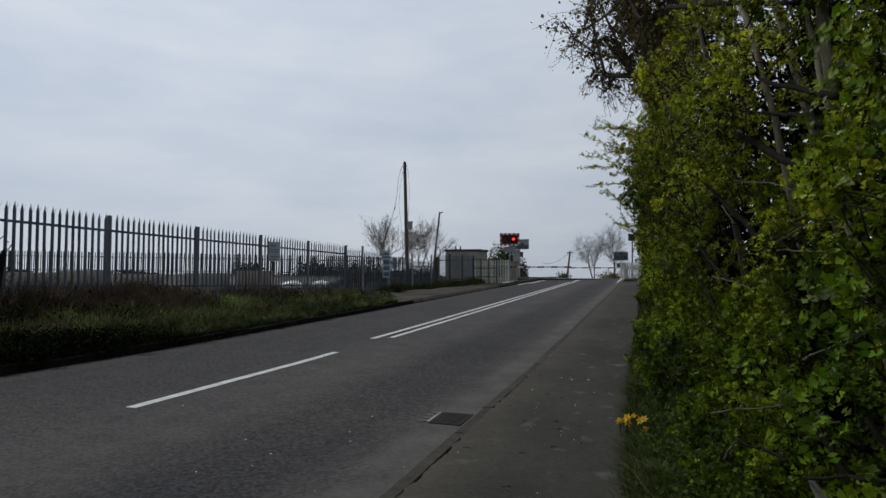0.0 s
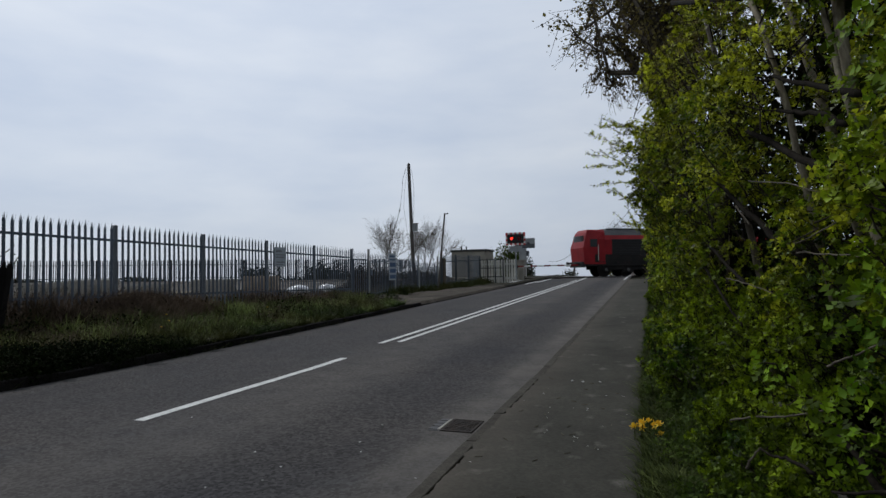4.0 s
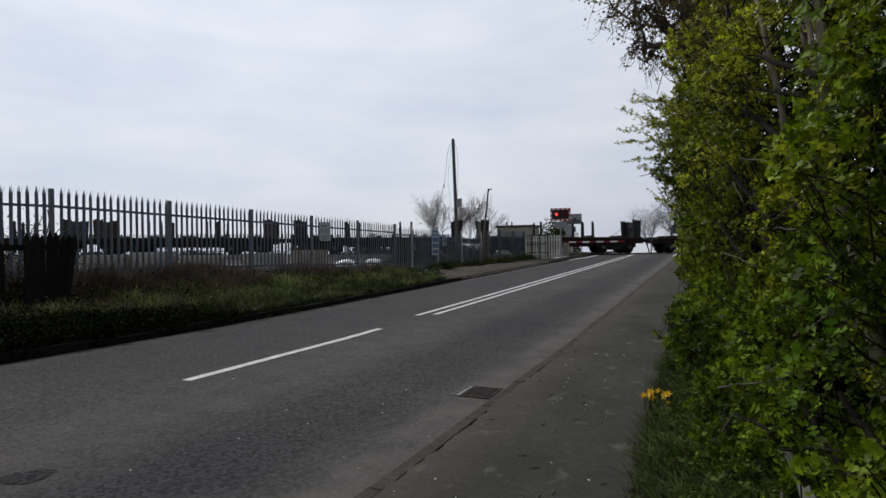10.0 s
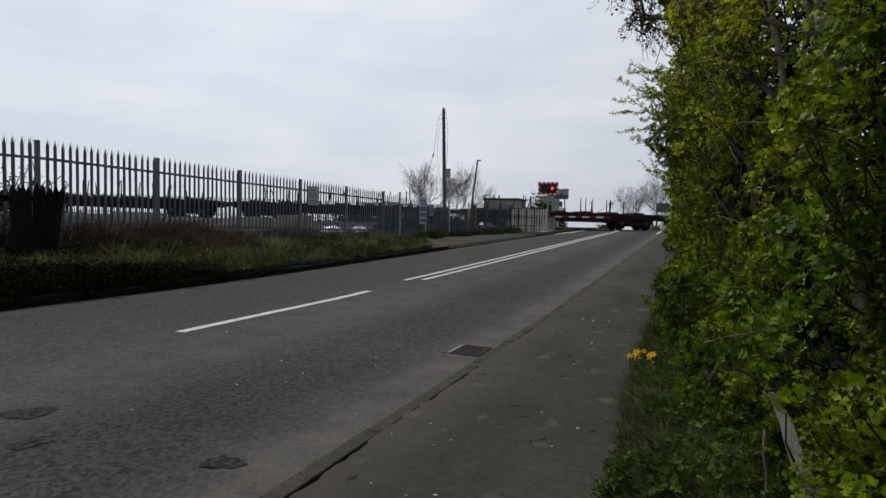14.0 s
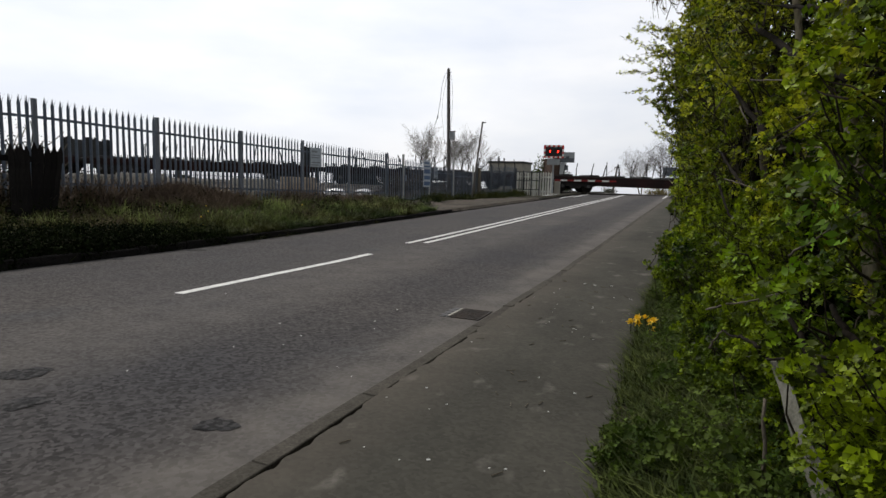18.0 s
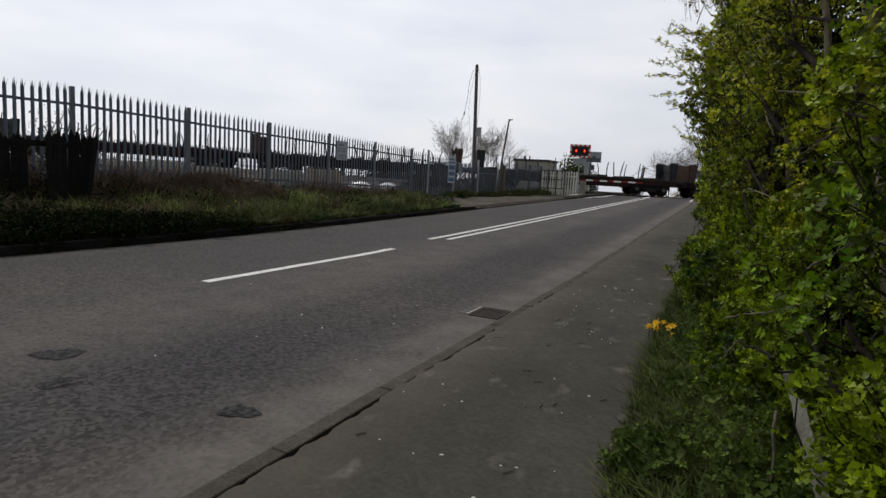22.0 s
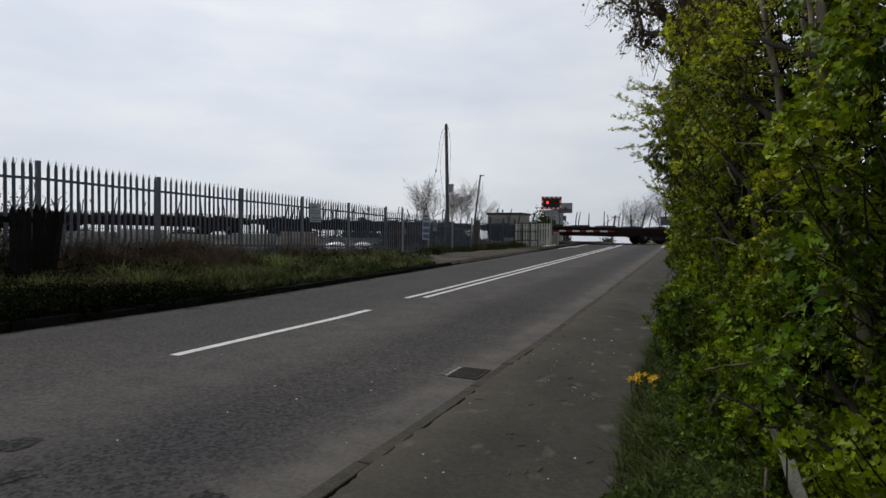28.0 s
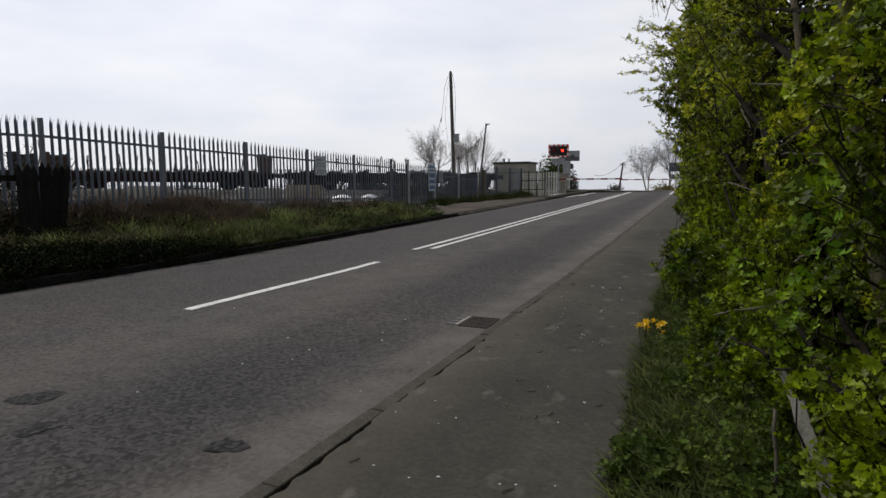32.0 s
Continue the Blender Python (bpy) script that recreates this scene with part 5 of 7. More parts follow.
def make_train():
    loco = make_loco()
    TRAIN.append((loco, GAPS[0] - 21.45))
    kinds = {}
    for k, (a, b) in enumerate(zip(GAPS, GAPS[1:])):
        long_type = b - a > 15
        how = BOARDED.get(k, "")
        key = (long_type, how, k % 3 if long_type else k % 2)
        length = 16.8 if long_type else 13.85
        if key not in kinds:
            kinds[key] = make_wagon(length, bool(how) and k != 24, bool(how), RUST if how == "ra" else GREENBOARD, long_type, k)
            w = kinds[key]
        else:
            w = copy_thing(kinds[key], Matrix())
        TRAIN.append((w, (a + b) / 2 - length / 2))


make_train()


def run(t):
    """How far the train has rolled at t seconds; it slows a little."""
    return 25.456 * (t - 5) - 0.0881 * (t - 5) ** 2


# ---- things in the yard and beyond ----
def make_bulk_bag(x, y, seed, label):
    """A slumped white builder's bag."""
    t = thing("bulk_bag", label, "bag", pose(x, y, float(rough_z(x, y)), 0, 0, seed * 37) @ Matrix.Diagonal((1.25, 0.9, 0.50, 1)))
    bm = bmesh.new()
    bmesh.ops.create_uvsphere(bm, u_segments=18, v_segments=12, radius=0.62)
    for v in bm.verts:
        r = 1.0 + 0.06 * math.sin(v.co.x * 9 + seed) * math.sin(v.co.z * 8)
        v.co = Vector((max(-0.5, min(0.5, v.co.x)) * r * 1.1, max(-0.5, min(0.5, v.co.y)) * r * 1.1, (v.co.z + 0.62) * 1.02 + 0.1 * math.sin(v.co.x * 5 + seed)))
    for f in bm.faces:
        f.smooth = True
    part("sack", bm, CARWHITE, t)
    for dx in (-0.38, 0.38):
        loop = bmesh.new()
        wire(loop, [Vector((dx, -0.3 + 0.1 * k, 1.12 + 0.14 * math.sin(math.pi * k / 6))) for k in range(7)], 0.018)
        part("lifting_loop", loop, CARWHITE, t)


make_bulk_bag(-21.3, 33.4, 1, "white slumped bulk bag in the yard")
make_bulk_bag(-19.6, 34.2, 3, "white slumped bulk bag in the yard")


def make_stack(x, y, rz, rows, cols, label):
    """Stacked concrete sleepers; each is a piece of its own."""
    s = thing("sleeper_stack", label, "stack", pose(x, y, float(rough_z(x, y)) + 0.15, 0, 0, rz), group="stacked sleepers")
    me = mesh_of("concrete_sleeper", boxed((-1.22, -0.12, 0), (1.22, 0.12, 0.19), 0.02))
    for k in range(rows):
        for i in range(cols):
            part("concrete_sleeper", me, CONCRETE, s, m=pose((k * 7 + i * 3) % 5 * 0.03, i * 0.27, k * 0.205, 0, 0, ((k + i) % 3 - 1) * 0.7))


for k, (d, rows) in enumerate(((-47.0, 5), (-44.2, 5), (-41.3, 4), (-36.5, 5), (-33.9, 5), (-31.0, 4), (-27.4, 5))):
    q = TRACK @ Vector((d, -9.5, 0))
    make_stack(q.x, q.y, TA + k % 3 - 1, rows, 3, "stack of pale concrete sleepers beside the railway")


def make_blocks():
    s = thing("block_stack", "stack of beige blocks on a pallet in the yard", "stack", pose(-20.6, 28.6, float(rough_z(-20.6, 28.6)), 0, 0, 20))
    part("pallet", boxed((-0.9, -0.7, 0), (0.9, 0.7, 0.14)), POSTWOOD, s)
    me = mesh_of("block", boxed((-0.28, -0.33, 0), (0.28, 0.33, 0.3), 0.015))
    for k in range(4):
        for i in range(3):
            for j in range(2):
                part("block", me, BEIGE, s, m=pose(-0.58 + 0.58 * i, -0.34 + 0.68 * j, 0.14 + 0.305 * k, 0, 0, (k * 3 + i) % 3 - 1))


make_blocks()


# ---- plants ----
def bare_tree(name, x, y, height, seed, label, spread=0.6, stems=3, depth=4, thick=0.13, z=None, reach=0.40, up=0.10, fan=0.3):
    rng = np.random.default_rng(seed)
    base = float(ground_z(x, y)) if z is None else z
    t = thing(name, label, "tree", pose(x, y, base))
    segs = []
    for k in range(stems):
        a = 2 * math.pi * k / stems + rng.random()
        s, _ = grow(rng, (0.1 * math.cos(a), 0.1 * math.sin(a), 0), (fan * math.cos(a), fan * math.sin(a), 1), height * reach, thick, depth, 3, spread, up, 4, 0.6, 0.70)
        segs += s
    thickset = [s for s in segs if s[2] > 0.03]
    twigs = [(a, b, max(ra, 0.008), max(rb, 0.005)) for a, b, ra, rb in segs if ra <= 0.03 and (ra > 0.012 or rng.random() < 0.62)]
    part("trunk", tubes_mesh("trunk", thickset, 6), BARK, t)
    if twigs:
        part("crown", tubes_mesh("crown", twigs, 3), FARTWIG, t, "fine grey bare twigs", kind="stuff")


bare_tree("bare_tree", -27.2, 62, 7.2, 11, "bare leafless tree beyond the railway", 0.42, 4, 4, 0.07, None, 0.37, 0.09, 0.50)
bare_tree("bare_tree", -23.2, 62, 7.2, 12, "bare leafless tree beyond the railway", 0.42, 3, 4, 0.07, None, 0.36, 0.09, 0.36)
bare_tree("bare_tree", -6.6, 91, 8.0, 13, "bare leafless tree beside the far road", 0.50, 2, 4, 0.11, None, 0.37, 0.07, 0.30)
bare_tree("bare_tree", -3.9, 91, 8.9, 14, "bare leafless tree beside the far road", 0.50, 2, 4, 0.12, None, 0.37, 0.07, 0.30)


def bush(name, x, y, z, rx, ry, rz, n, size, material, seed, label, stems=True):
    rng = np.random.default_rng(seed)
    t = thing(name, label, "bush", pose(x, y, z))
    d = rng.normal(size=(n, 3))
    d /= np.linalg.norm(d, axis=1, keepdims=True)
    r = 0.55 + 0.45 * rng.random((n, 1))
    lump = 0.8 + 0.22 * np.sin(d[:, :1] * 5 + seed) * np.sin(d[:, 1:2] * 6) + 0.15 * np.sin(d[:, 2:3] * 9 + d[:, :1] * 7)
    c = d * r * lump * [rx, ry, rz]
    c[:, 2] = np.abs(c[:, 2])
    part("crown", leaves_mesh("crown", c, size, rng), material, t)
    if stems:
        segs = []
        for k in range(7):
            a = rng.random() * 6.28
            segs += grow(rng, (0.2 * math.cos(a), 0.2 * math.sin(a), -0.1), (0.5 * math.cos(a), 0.5 * math.sin(a), 1), rz * 0.6, 0.04, 1, 2, 0.6)[0]
        part("stem", tubes_mesh("stem", segs, 4), BARK, t, kind="stuff")


bush("bush", -61, 82, -0.2, 4.2, 3.5, 3.3, 2600, 0.32, FARLEAF, 1, "dark evergreen bush beyond the railway")
bush("bush", -47, 80, -0.2, 4.8, 3.5, 3.6, 2800, 0.32, FARLEAF, 2, "dark evergreen bush beyond the railway")
bush("bush", -42, 82, -0.2, 3.2, 3.0, 2.8, 1800, 0.32, FARLEAF, 3, "dark evergreen bush beyond the railway")
bush("bush", -13.5, 60.5, 0.2, 2.3, 1.6, 4.2, 9000, 0.17, WEEDLEAF, 4, "olive green bush behind the crossing")
bush("bush", -11.6, 61, 0.2, 0.75, 0.7, 2.6, 1500, 0.12, FARLEAF, 14, "small dark evergreen behind the crossing")
bush("bush", -9.6, 78, -0.1, 1.3, 1.2, 1.5, 900, 0.16, FARLEAF, 5, "small dark bush beyond the crossing")
bush("bush", -3.2, 70, -0.1, 2.3, 1.8, 1.6, 2200, 0.13, LEAFBROWN, 6, "brown bramble mound beyond the crossing")
bush("bramble_patch", -14.8, 31.5, 0.25, 2.4, 3.6, 1.75, 9000, 0.085, BRAMBLE, 7, "dull brown bramble mound behind the gate")
bush("bramble_patch", -13.4, 36.0, 0.3, 1.7, 3.2, 1.45, 7000, 0.085, BRAMBLE, 8, "dull brown bramble mound behind the fence")
bush("bramble_patch", -14.0, 27.6, 0.2, 1.4, 1.5, 0.85, 2600, 0.08, BRAMBLE, 10, "low brown bramble mound behind the yard gate")
bush("bramble_patch", -10.5, 6.2, 0.45, 0.35, 1.5, 0.95, 2600, 0.05, BRAMBLE, 15, "low dark brambles behind the broken fence panels")
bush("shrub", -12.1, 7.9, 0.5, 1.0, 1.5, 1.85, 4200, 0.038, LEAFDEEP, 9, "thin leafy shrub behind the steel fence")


def make_woods():
    rng = np.random.default_rng(21)
    n = 16000
    x = rng.uniform(-900, 500, n)
    ridge = 5.0 + 2.2 * np.sin(x / 37.0) + 1.6 * np.sin(x / 13.0 + 1) + 1.0 * np.sin(x / 5.1)
    z = -8.0 + ridge.clip(1.5) * rng.random(n) ** 0.7
    y = 420 + 60 * np.sin(x / 170) + rng.normal(size=n) * 6
    c = np.stack([x, y, z], 1)
    me = leaves_mesh("far_woods", c, 2.6, rng)
    me.materials.append(FARLEAF)
    tagged(new("far_woods", me), "low dark line of distant trees", "woods", kind="stuff")


make_woods()


def make_far_pole():
    p = thing("telegraph_pole", "leaning dark telegraph pole beyond the crossing", "pole")
    top = Vector((-8.4, 75, 3.75))
    part("shaft", rodded((-8.9, 75, -0.4), top, 0.13, 0.1, 8), POLE, p)
    part("crossarm", boxed((-8.75, 74.95, 3.5), (-8.0, 75.05, 3.6)), POLE, p)
    w = bmesh.new()
    wire(w, sag(top, (-1.0, 60, 7.5), 0.9, 12), 0.02)
    part("cable", w, BLACK, p)
    w = bmesh.new()
    wire(w, sag(top, (-13, 82, 2.4), 0.6, 8), 0.02)
    part("cable", w, BLACK, p)


make_far_pole()


def face_x(y, z):
    """Where the hedge's face stands: it bulges, and spreads at the foot where it has not been cut."""
    off = np.interp(y, [-9, 0, 2.3, 3, 4, 5, 6.5, 8, 12, 20, 40], [1.7, 1.25, 1.02, 0.90, 0.71, 0.55, 0.40, 0.27, 0.29, 0.38, 0.45])
    lean = np.interp(z, [0, 0.5, 1.5, 2.5, 3.3, 4.2, 5.2, 6.5], [0.10, 0.0, -0.02, -0.10, 0.04, 0.30, 0.65, 1.1])
    skirt = np.interp(z, [0, 0.35, 0.95], [-0.50, -0.30, 0.0]) * np.interp(y, [2, 3, 5, 8, 12], [0.9, 1.0, 0.8, 0.35, 0.0])
    lump = 0.09 * np.sin(y * 1.7 + 1.3 * np.sin(z * 1.9)) + 0.06 * np.sin(z * 3.1 + y * 2.3) + 0.05 * np.sin(z * 7 + y * 5.1)
    lump = lump + 0.10 * np.sin(y * 3.7 + z * 2.1) * np.sin(z * 4.3 - y * 1.1)
    bulge = -0.12 * np.exp(-((z - 2.5) / 0.9) ** 2 - ((y - 8.4) / 1.8) ** 2)
    return off + lean + lump * np.interp(y, [6, 10], [1.0, 0.6]) + skirt + bulge


def hedge_top(y):
    return np.interp(y, [0, 4, 9, 14, 20, 40], [5.6, 5.6, 5.1, 4.1, 3.0, 2.7]) + 0.3 * np.sin(y * 1.9) + 0.15 * np.sin(y * 4.3)


def bent(rng, a, b, r0, r1, steps=6, sway=0.06):
    """A wandering limb from a to b."""
    a, b = np.array(a, float), np.array(b, float)
    pts = [a + (b - a) * k / steps + (rng.normal(size=3) * sway * np.linalg.norm(b - a) * (0 < k < steps)) for k in range(steps + 1)]
    return [(pts[k], pts[k + 1], r0 + (r1 - r0) * k / steps, r0 + (r1 - r0) * (k + 1) / steps) for k in range(steps)]


def rosettes(rng, p0, way, ln, leaves, jitter):
    """Leaf places along twigs: tight clusters at nodes."""
    n = len(p0)
    nodes = 4
    f = ((np.arange(leaves) % nodes) + 0.6 + 0.25 * rng.random((n, leaves))) / nodes
    return p0[:, None] + way[:, None] * (ln[:, None] * f)[..., None] + rng.normal(size=(n, leaves, 3)) * jitter


def clumps(rng, centres, radius, leaves):
    """Leaf places and the ways they face in uneven cushions round the centres."""
    n = len(centres)
    d = rng.normal(size=(n, leaves, 3)) + np.array([-0.35, -0.15, 0.30])
    d /= np.linalg.norm(d, axis=2, keepdims=True)
    squash = 0.55 + 0.9 * rng.random((n, 1, 3))
    c = centres[:, None] + d * squash * radius[:, None, None] * rng.random((n, leaves, 1)) ** 0.45
    face = d * 0.8 + np.array([-0.1, -0.05, 0.4]) + rng.normal(size=(n, leaves, 3)) * 0.8
    return c.reshape(-1, 3), face.reshape(-1, 3)


def value_noise(p, scale, seed):
    """Smooth noise from 0 to 1 at the points p."""
    q = p * scale + seed * 17.3
    i = np.floor(q)
    f = q - i
    f = f * f * (3 - 2 * f)
    total = np.zeros(len(p))
    for dx in (0, 1):
        for dy in (0, 1):
            for dz in (0, 1):
                v = np.sin((i[:, 0] + dx) * 127.1 + (i[:, 1] + dy) * 311.7 + (i[:, 2] + dz) * 74.7) * 43758.5453
                w = (f[:, 0] if dx else 1 - f[:, 0]) * (f[:, 1] if dy else 1 - f[:, 1]) * (f[:, 2] if dz else 1 - f[:, 2])
                total += w * (v - np.floor(v))
    return total


def rosette_leaves(rng, p, axis, leaves):
    """Leaf bases, ways and upper sides for tufts that open round an axis."""
    n = len(p)
    axis = axis / (np.linalg.norm(axis, axis=1, keepdims=True) + 1e-9)
    u = np.cross(axis, rng.normal(size=(n, 3)))
    u /= np.linalg.norm(u, axis=1, keepdims=True) + 1e-9
    v = np.cross(axis, u)
    a = (np.arange(leaves) * 2.4)[None] + rng.normal(size=(n, leaves)) * 0.35
    out = u[:, None] * np.cos(a)[..., None] + v[:, None] * np.sin(a)[..., None]
    rise = 0.15 + 0.95 * rng.random((n, leaves, 1))
    way = out + axis[:, None] * rise
    way /= np.linalg.norm(way, axis=2, keepdims=True)
    up = axis[:, None] - way * (axis[:, None] * way).sum(2, keepdims=True) + rng.normal(size=(n, leaves, 3)) * 0.28
    base = p[:, None] + way * 0.006 - axis[:, None] * (rng.random((n, leaves, 1)) * 0.035)
    return base.reshape(-1, 3), way.reshape(-1, 3), up.reshape(-1, 3)


def lobed_mesh(name, base, way, up, size, rng, broad=1.0):
    """Small lobed leaves, folded along the rib, each from its base along its way."""
    side = np.cross(way, up)
    side /= np.linalg.norm(side, axis=1, keepdims=True) + 1e-9
    top = np.cross(side, way)
    s = (size * rng.uniform(0.55, 1.25, len(base)))[:, None]
    curl = rng.uniform(-0.16, 0.06, len(base))[:, None]
    shape = ((0, 0, 0), (0.46, 0, -0.04), (1.0, 0, 1.0), (0.30, 0.36, 0.10), (0.74, 0.42, 0.10), (0.30, -0.36, 0.10), (0.74, -0.42, 0.10))
    verts = np.stack([base + way * s * p + side * s * q * broad + top * s * (r * curl if p == 1.0 else r) for p, q, r in shape], 1).reshape(-1, 3)
    k = np.arange(len(base)) * 7
    faces = np.concatenate([np.stack([k + i for i in f], 1) for f in ((0, 1, 3), (1, 2, 4), (0, 5, 1), (1, 6, 2))])
    return arrays_mesh(name, verts, faces)


# bare wood that shows in the hedge's face: knots, thickness, and whether it is pale
BARE_WOOD = [([(0.66, 3.99, 2.07), (0.78, 3.41, 1.81), (0.86, 3.06, 1.68), (0.90, 2.88, 1.62)], 0.022, "dark"), ([(0.72, 3.60, 2.22), (0.79, 3.24, 2.07), (0.86, 2.93, 1.94)], 0.014, "dark"),
         ([(0.73, 3.59, 2.07), (0.85, 3.04, 1.86)], 0.013, "dark"), ([(0.56, 4.78, 1.95), (0.61, 4.48, 1.79), (0.67, 4.11, 1.64), (0.73, 3.82, 1.51), (0.80, 3.52, 1.40)], 0.017, "dark"),
         ([(0.53, 5.72, 1.69), (0.60, 4.95, 1.47), (0.68, 4.38, 1.26)], 0.011, "dark"), ([(0.66, 4.45, 1.0), (0.60, 4.7, 1.14), (0.48, 6.3, 1.62)], 0.010, "dark"),
         ([(0.86, 3.45, 2.5), (0.64, 4.5, 3.0), (0.42, 5.9, 3.6)], 0.020, "dark"), ([(0.80, 3.15, 0.75), (0.92, 2.80, 0.55)], 0.016, "dark"), ([(0.88, 2.85, 0.85), (0.98, 2.62, 0.72)], 0.016, "dark"),
         ([(0.50, 5.0, 2.26), (0.58, 4.26, 2.13)], 0.009, "pale"), ([(0.80, 3.25, 0.98), (0.85, 3.02, 1.07), (0.91, 2.69, 1.19)], 0.007, "pale"), ([(0.52, 3.94, 0.59), (0.67, 3.42, 0.74), (0.76, 3.17, 0.83)], 0.007, "pale"),
         ([(0.54, 3.53, 0.48), (0.59, 3.48, 0.59)], 0.009, "pale"), ([(0.59, 3.48, 0.59), (0.70, 3.09, 0.62)], 0.008, "dark"), ([(0.71, 2.89, 0.64), (0.81, 2.61, 0.73), (0.92, 2.40, 0.82)], 0.008, "dark"),
         ([(0.75, 3.44, 1.42), (0.84, 2.94, 1.40)], 0.005, "pale"), ([(0.65, 3.89, 1.79), (0.74, 3.45, 1.70), (0.83, 3.04, 1.59)], 0.005, "pale"), ([(0.62, 4.2, 1.70), (0.66, 4.0, 1.58)], 0.007, "pale"),
         ([(0.72, 3.55, 1.44), (0.80, 3.12, 1.52), (0.86, 2.9, 1.58)], 0.005, "pale"), ([(0.58, 4.3, 1.30), (0.70, 3.7, 1.24)], 0.005, "pale"), ([(0.50, 5.3, 1.75), (0.58, 4.6, 1.86)], 0.006, "pale"),
         ([(0.90, 2.75, 0.64), (0.88, 2.78, 0.56)], 0.006, "pale")]
BOARD = ((0.73, 2.87, 0.63), (0.92, 2.40, 0.12))


LEANING = [([(0.95, 3.72, 1.2), (0.84, 3.72, 1.8), (0.78, 3.74, 2.19), (0.72, 3.99, 2.66), (0.72, 4.64, 3.32), (0.78, 5.49, 3.92), (0.85, 6.1, 4.4)], 0.017), ([(0.90, 3.15, 1.9), (0.85, 3.32, 2.37), (0.84, 3.53, 2.84), (0.9, 3.8, 3.3)], 0.012)]


def bare_points():
    pts = [np.array(BOARD[0]) * (1 - f) + np.array(BOARD[1]) * f for f in np.linspace(0.35, 1.0, 12)]
    pts += [q + np.array(d) for q in pts[:] for d in ((-0.02, -0.08, 0.04), (-0.04, -0.17, 0.08))]
    for knots in [w[0] for w in BARE_WOOD] + [LEANING[0][0][3:6]]:
        k = np.array(knots)
        for a, b in zip(k, k[1:]):
            m = max(2, int(np.linalg.norm(b - a) / 0.04))
            pts += [a + (b - a) * f for f in np.linspace(0, 1, m)]
    return np.array(pts)


def hide_nothing(p, bare, rng):
    """False for most of the tufts that would stand on or just before the bare wood."""
    near = np.full(len(p), 9.0)
    for b in bare:
        d = p - b
        d[:, 0] = np.where(d[:, 0] < 0, d[:, 0] * 0.45, d[:, 0])
        d[:, 1] = np.where(d[:, 1] < 0, d[:, 1] * 0.35, d[:, 1])
        near = np.minimum(near, (d * d).sum(1))
    return (near > 0.036 ** 2) | (rng.random(len(p)) < 0.30)


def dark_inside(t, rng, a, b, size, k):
    """Near-black leaves: the hedge's inner shade put into colour, and light behind blocked."""
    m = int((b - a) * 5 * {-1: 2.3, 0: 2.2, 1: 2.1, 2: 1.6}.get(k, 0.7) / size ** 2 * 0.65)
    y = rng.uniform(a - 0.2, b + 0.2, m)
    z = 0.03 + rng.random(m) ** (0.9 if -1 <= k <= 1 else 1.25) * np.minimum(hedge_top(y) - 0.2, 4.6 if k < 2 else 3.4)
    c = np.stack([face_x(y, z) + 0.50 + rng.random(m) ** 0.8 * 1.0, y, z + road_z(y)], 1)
    part("ivy", leaves_mesh("ivy", c, size * 1.9, rng, 0.85), LEAFDEEP, t, "near-black leaves deep in the hedge, shade put into their colour", kind="stuff")
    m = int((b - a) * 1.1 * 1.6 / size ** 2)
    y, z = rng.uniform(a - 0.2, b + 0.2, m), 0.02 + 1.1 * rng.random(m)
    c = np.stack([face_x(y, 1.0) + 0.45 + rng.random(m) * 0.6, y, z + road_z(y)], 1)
    part("low_ivy", leaves_mesh("low_ivy", c, size * 2.0, rng, 0.85), LEAFDEEP, t, "near-black leaves inside the hedge foot, added to block light", kind="stuff")


def stems(t, rng, a, b):
    for i in range(int((b - a) * 2.4) + 1):
        yy = rng.uniform(a, b) if b < 2 else rng.uniform(max(a, 2.9), max(b, 3.2))
        hh, zz = float(hedge_top(yy)), float(road_z(yy))
        x0, x1 = float(face_x(yy, 0.9)) + 0.22 + rng.random() * 0.3, float(face_x(yy, hh * 0.8)) + 0.2 + 0.2 * rng.random()
        pts = crooked(rng, [(x0, yy, zz - 0.1), (x0 * 0.4 + x1 * 0.6, yy + rng.normal() * 0.2, zz + hh * 0.45), (x1, yy + rng.normal() * 0.4, zz + hh * 0.85)], 16, 0.018)
        st = part("stem", limb_mesh("stem", pts, np.linspace(0.016 + 0.010 * rng.random(), 0.006, 16)), (BARK, DARKBARK, PALEBARK)[i % 3], t)
        for _ in range(5):
            q = pts[rng.integers(3, 13)]
            e = q + np.array([-0.26 + 0.12 * rng.normal(), rng.normal() * 0.5, 0.40 + 0.3 * rng.random()])
            part("shoot", limb_mesh("shoot", crooked(rng, [q, e], 7, 0.018), np.linspace(0.009, 0.004, 7), 5), BARK if i % 2 else DARKBARK, st)


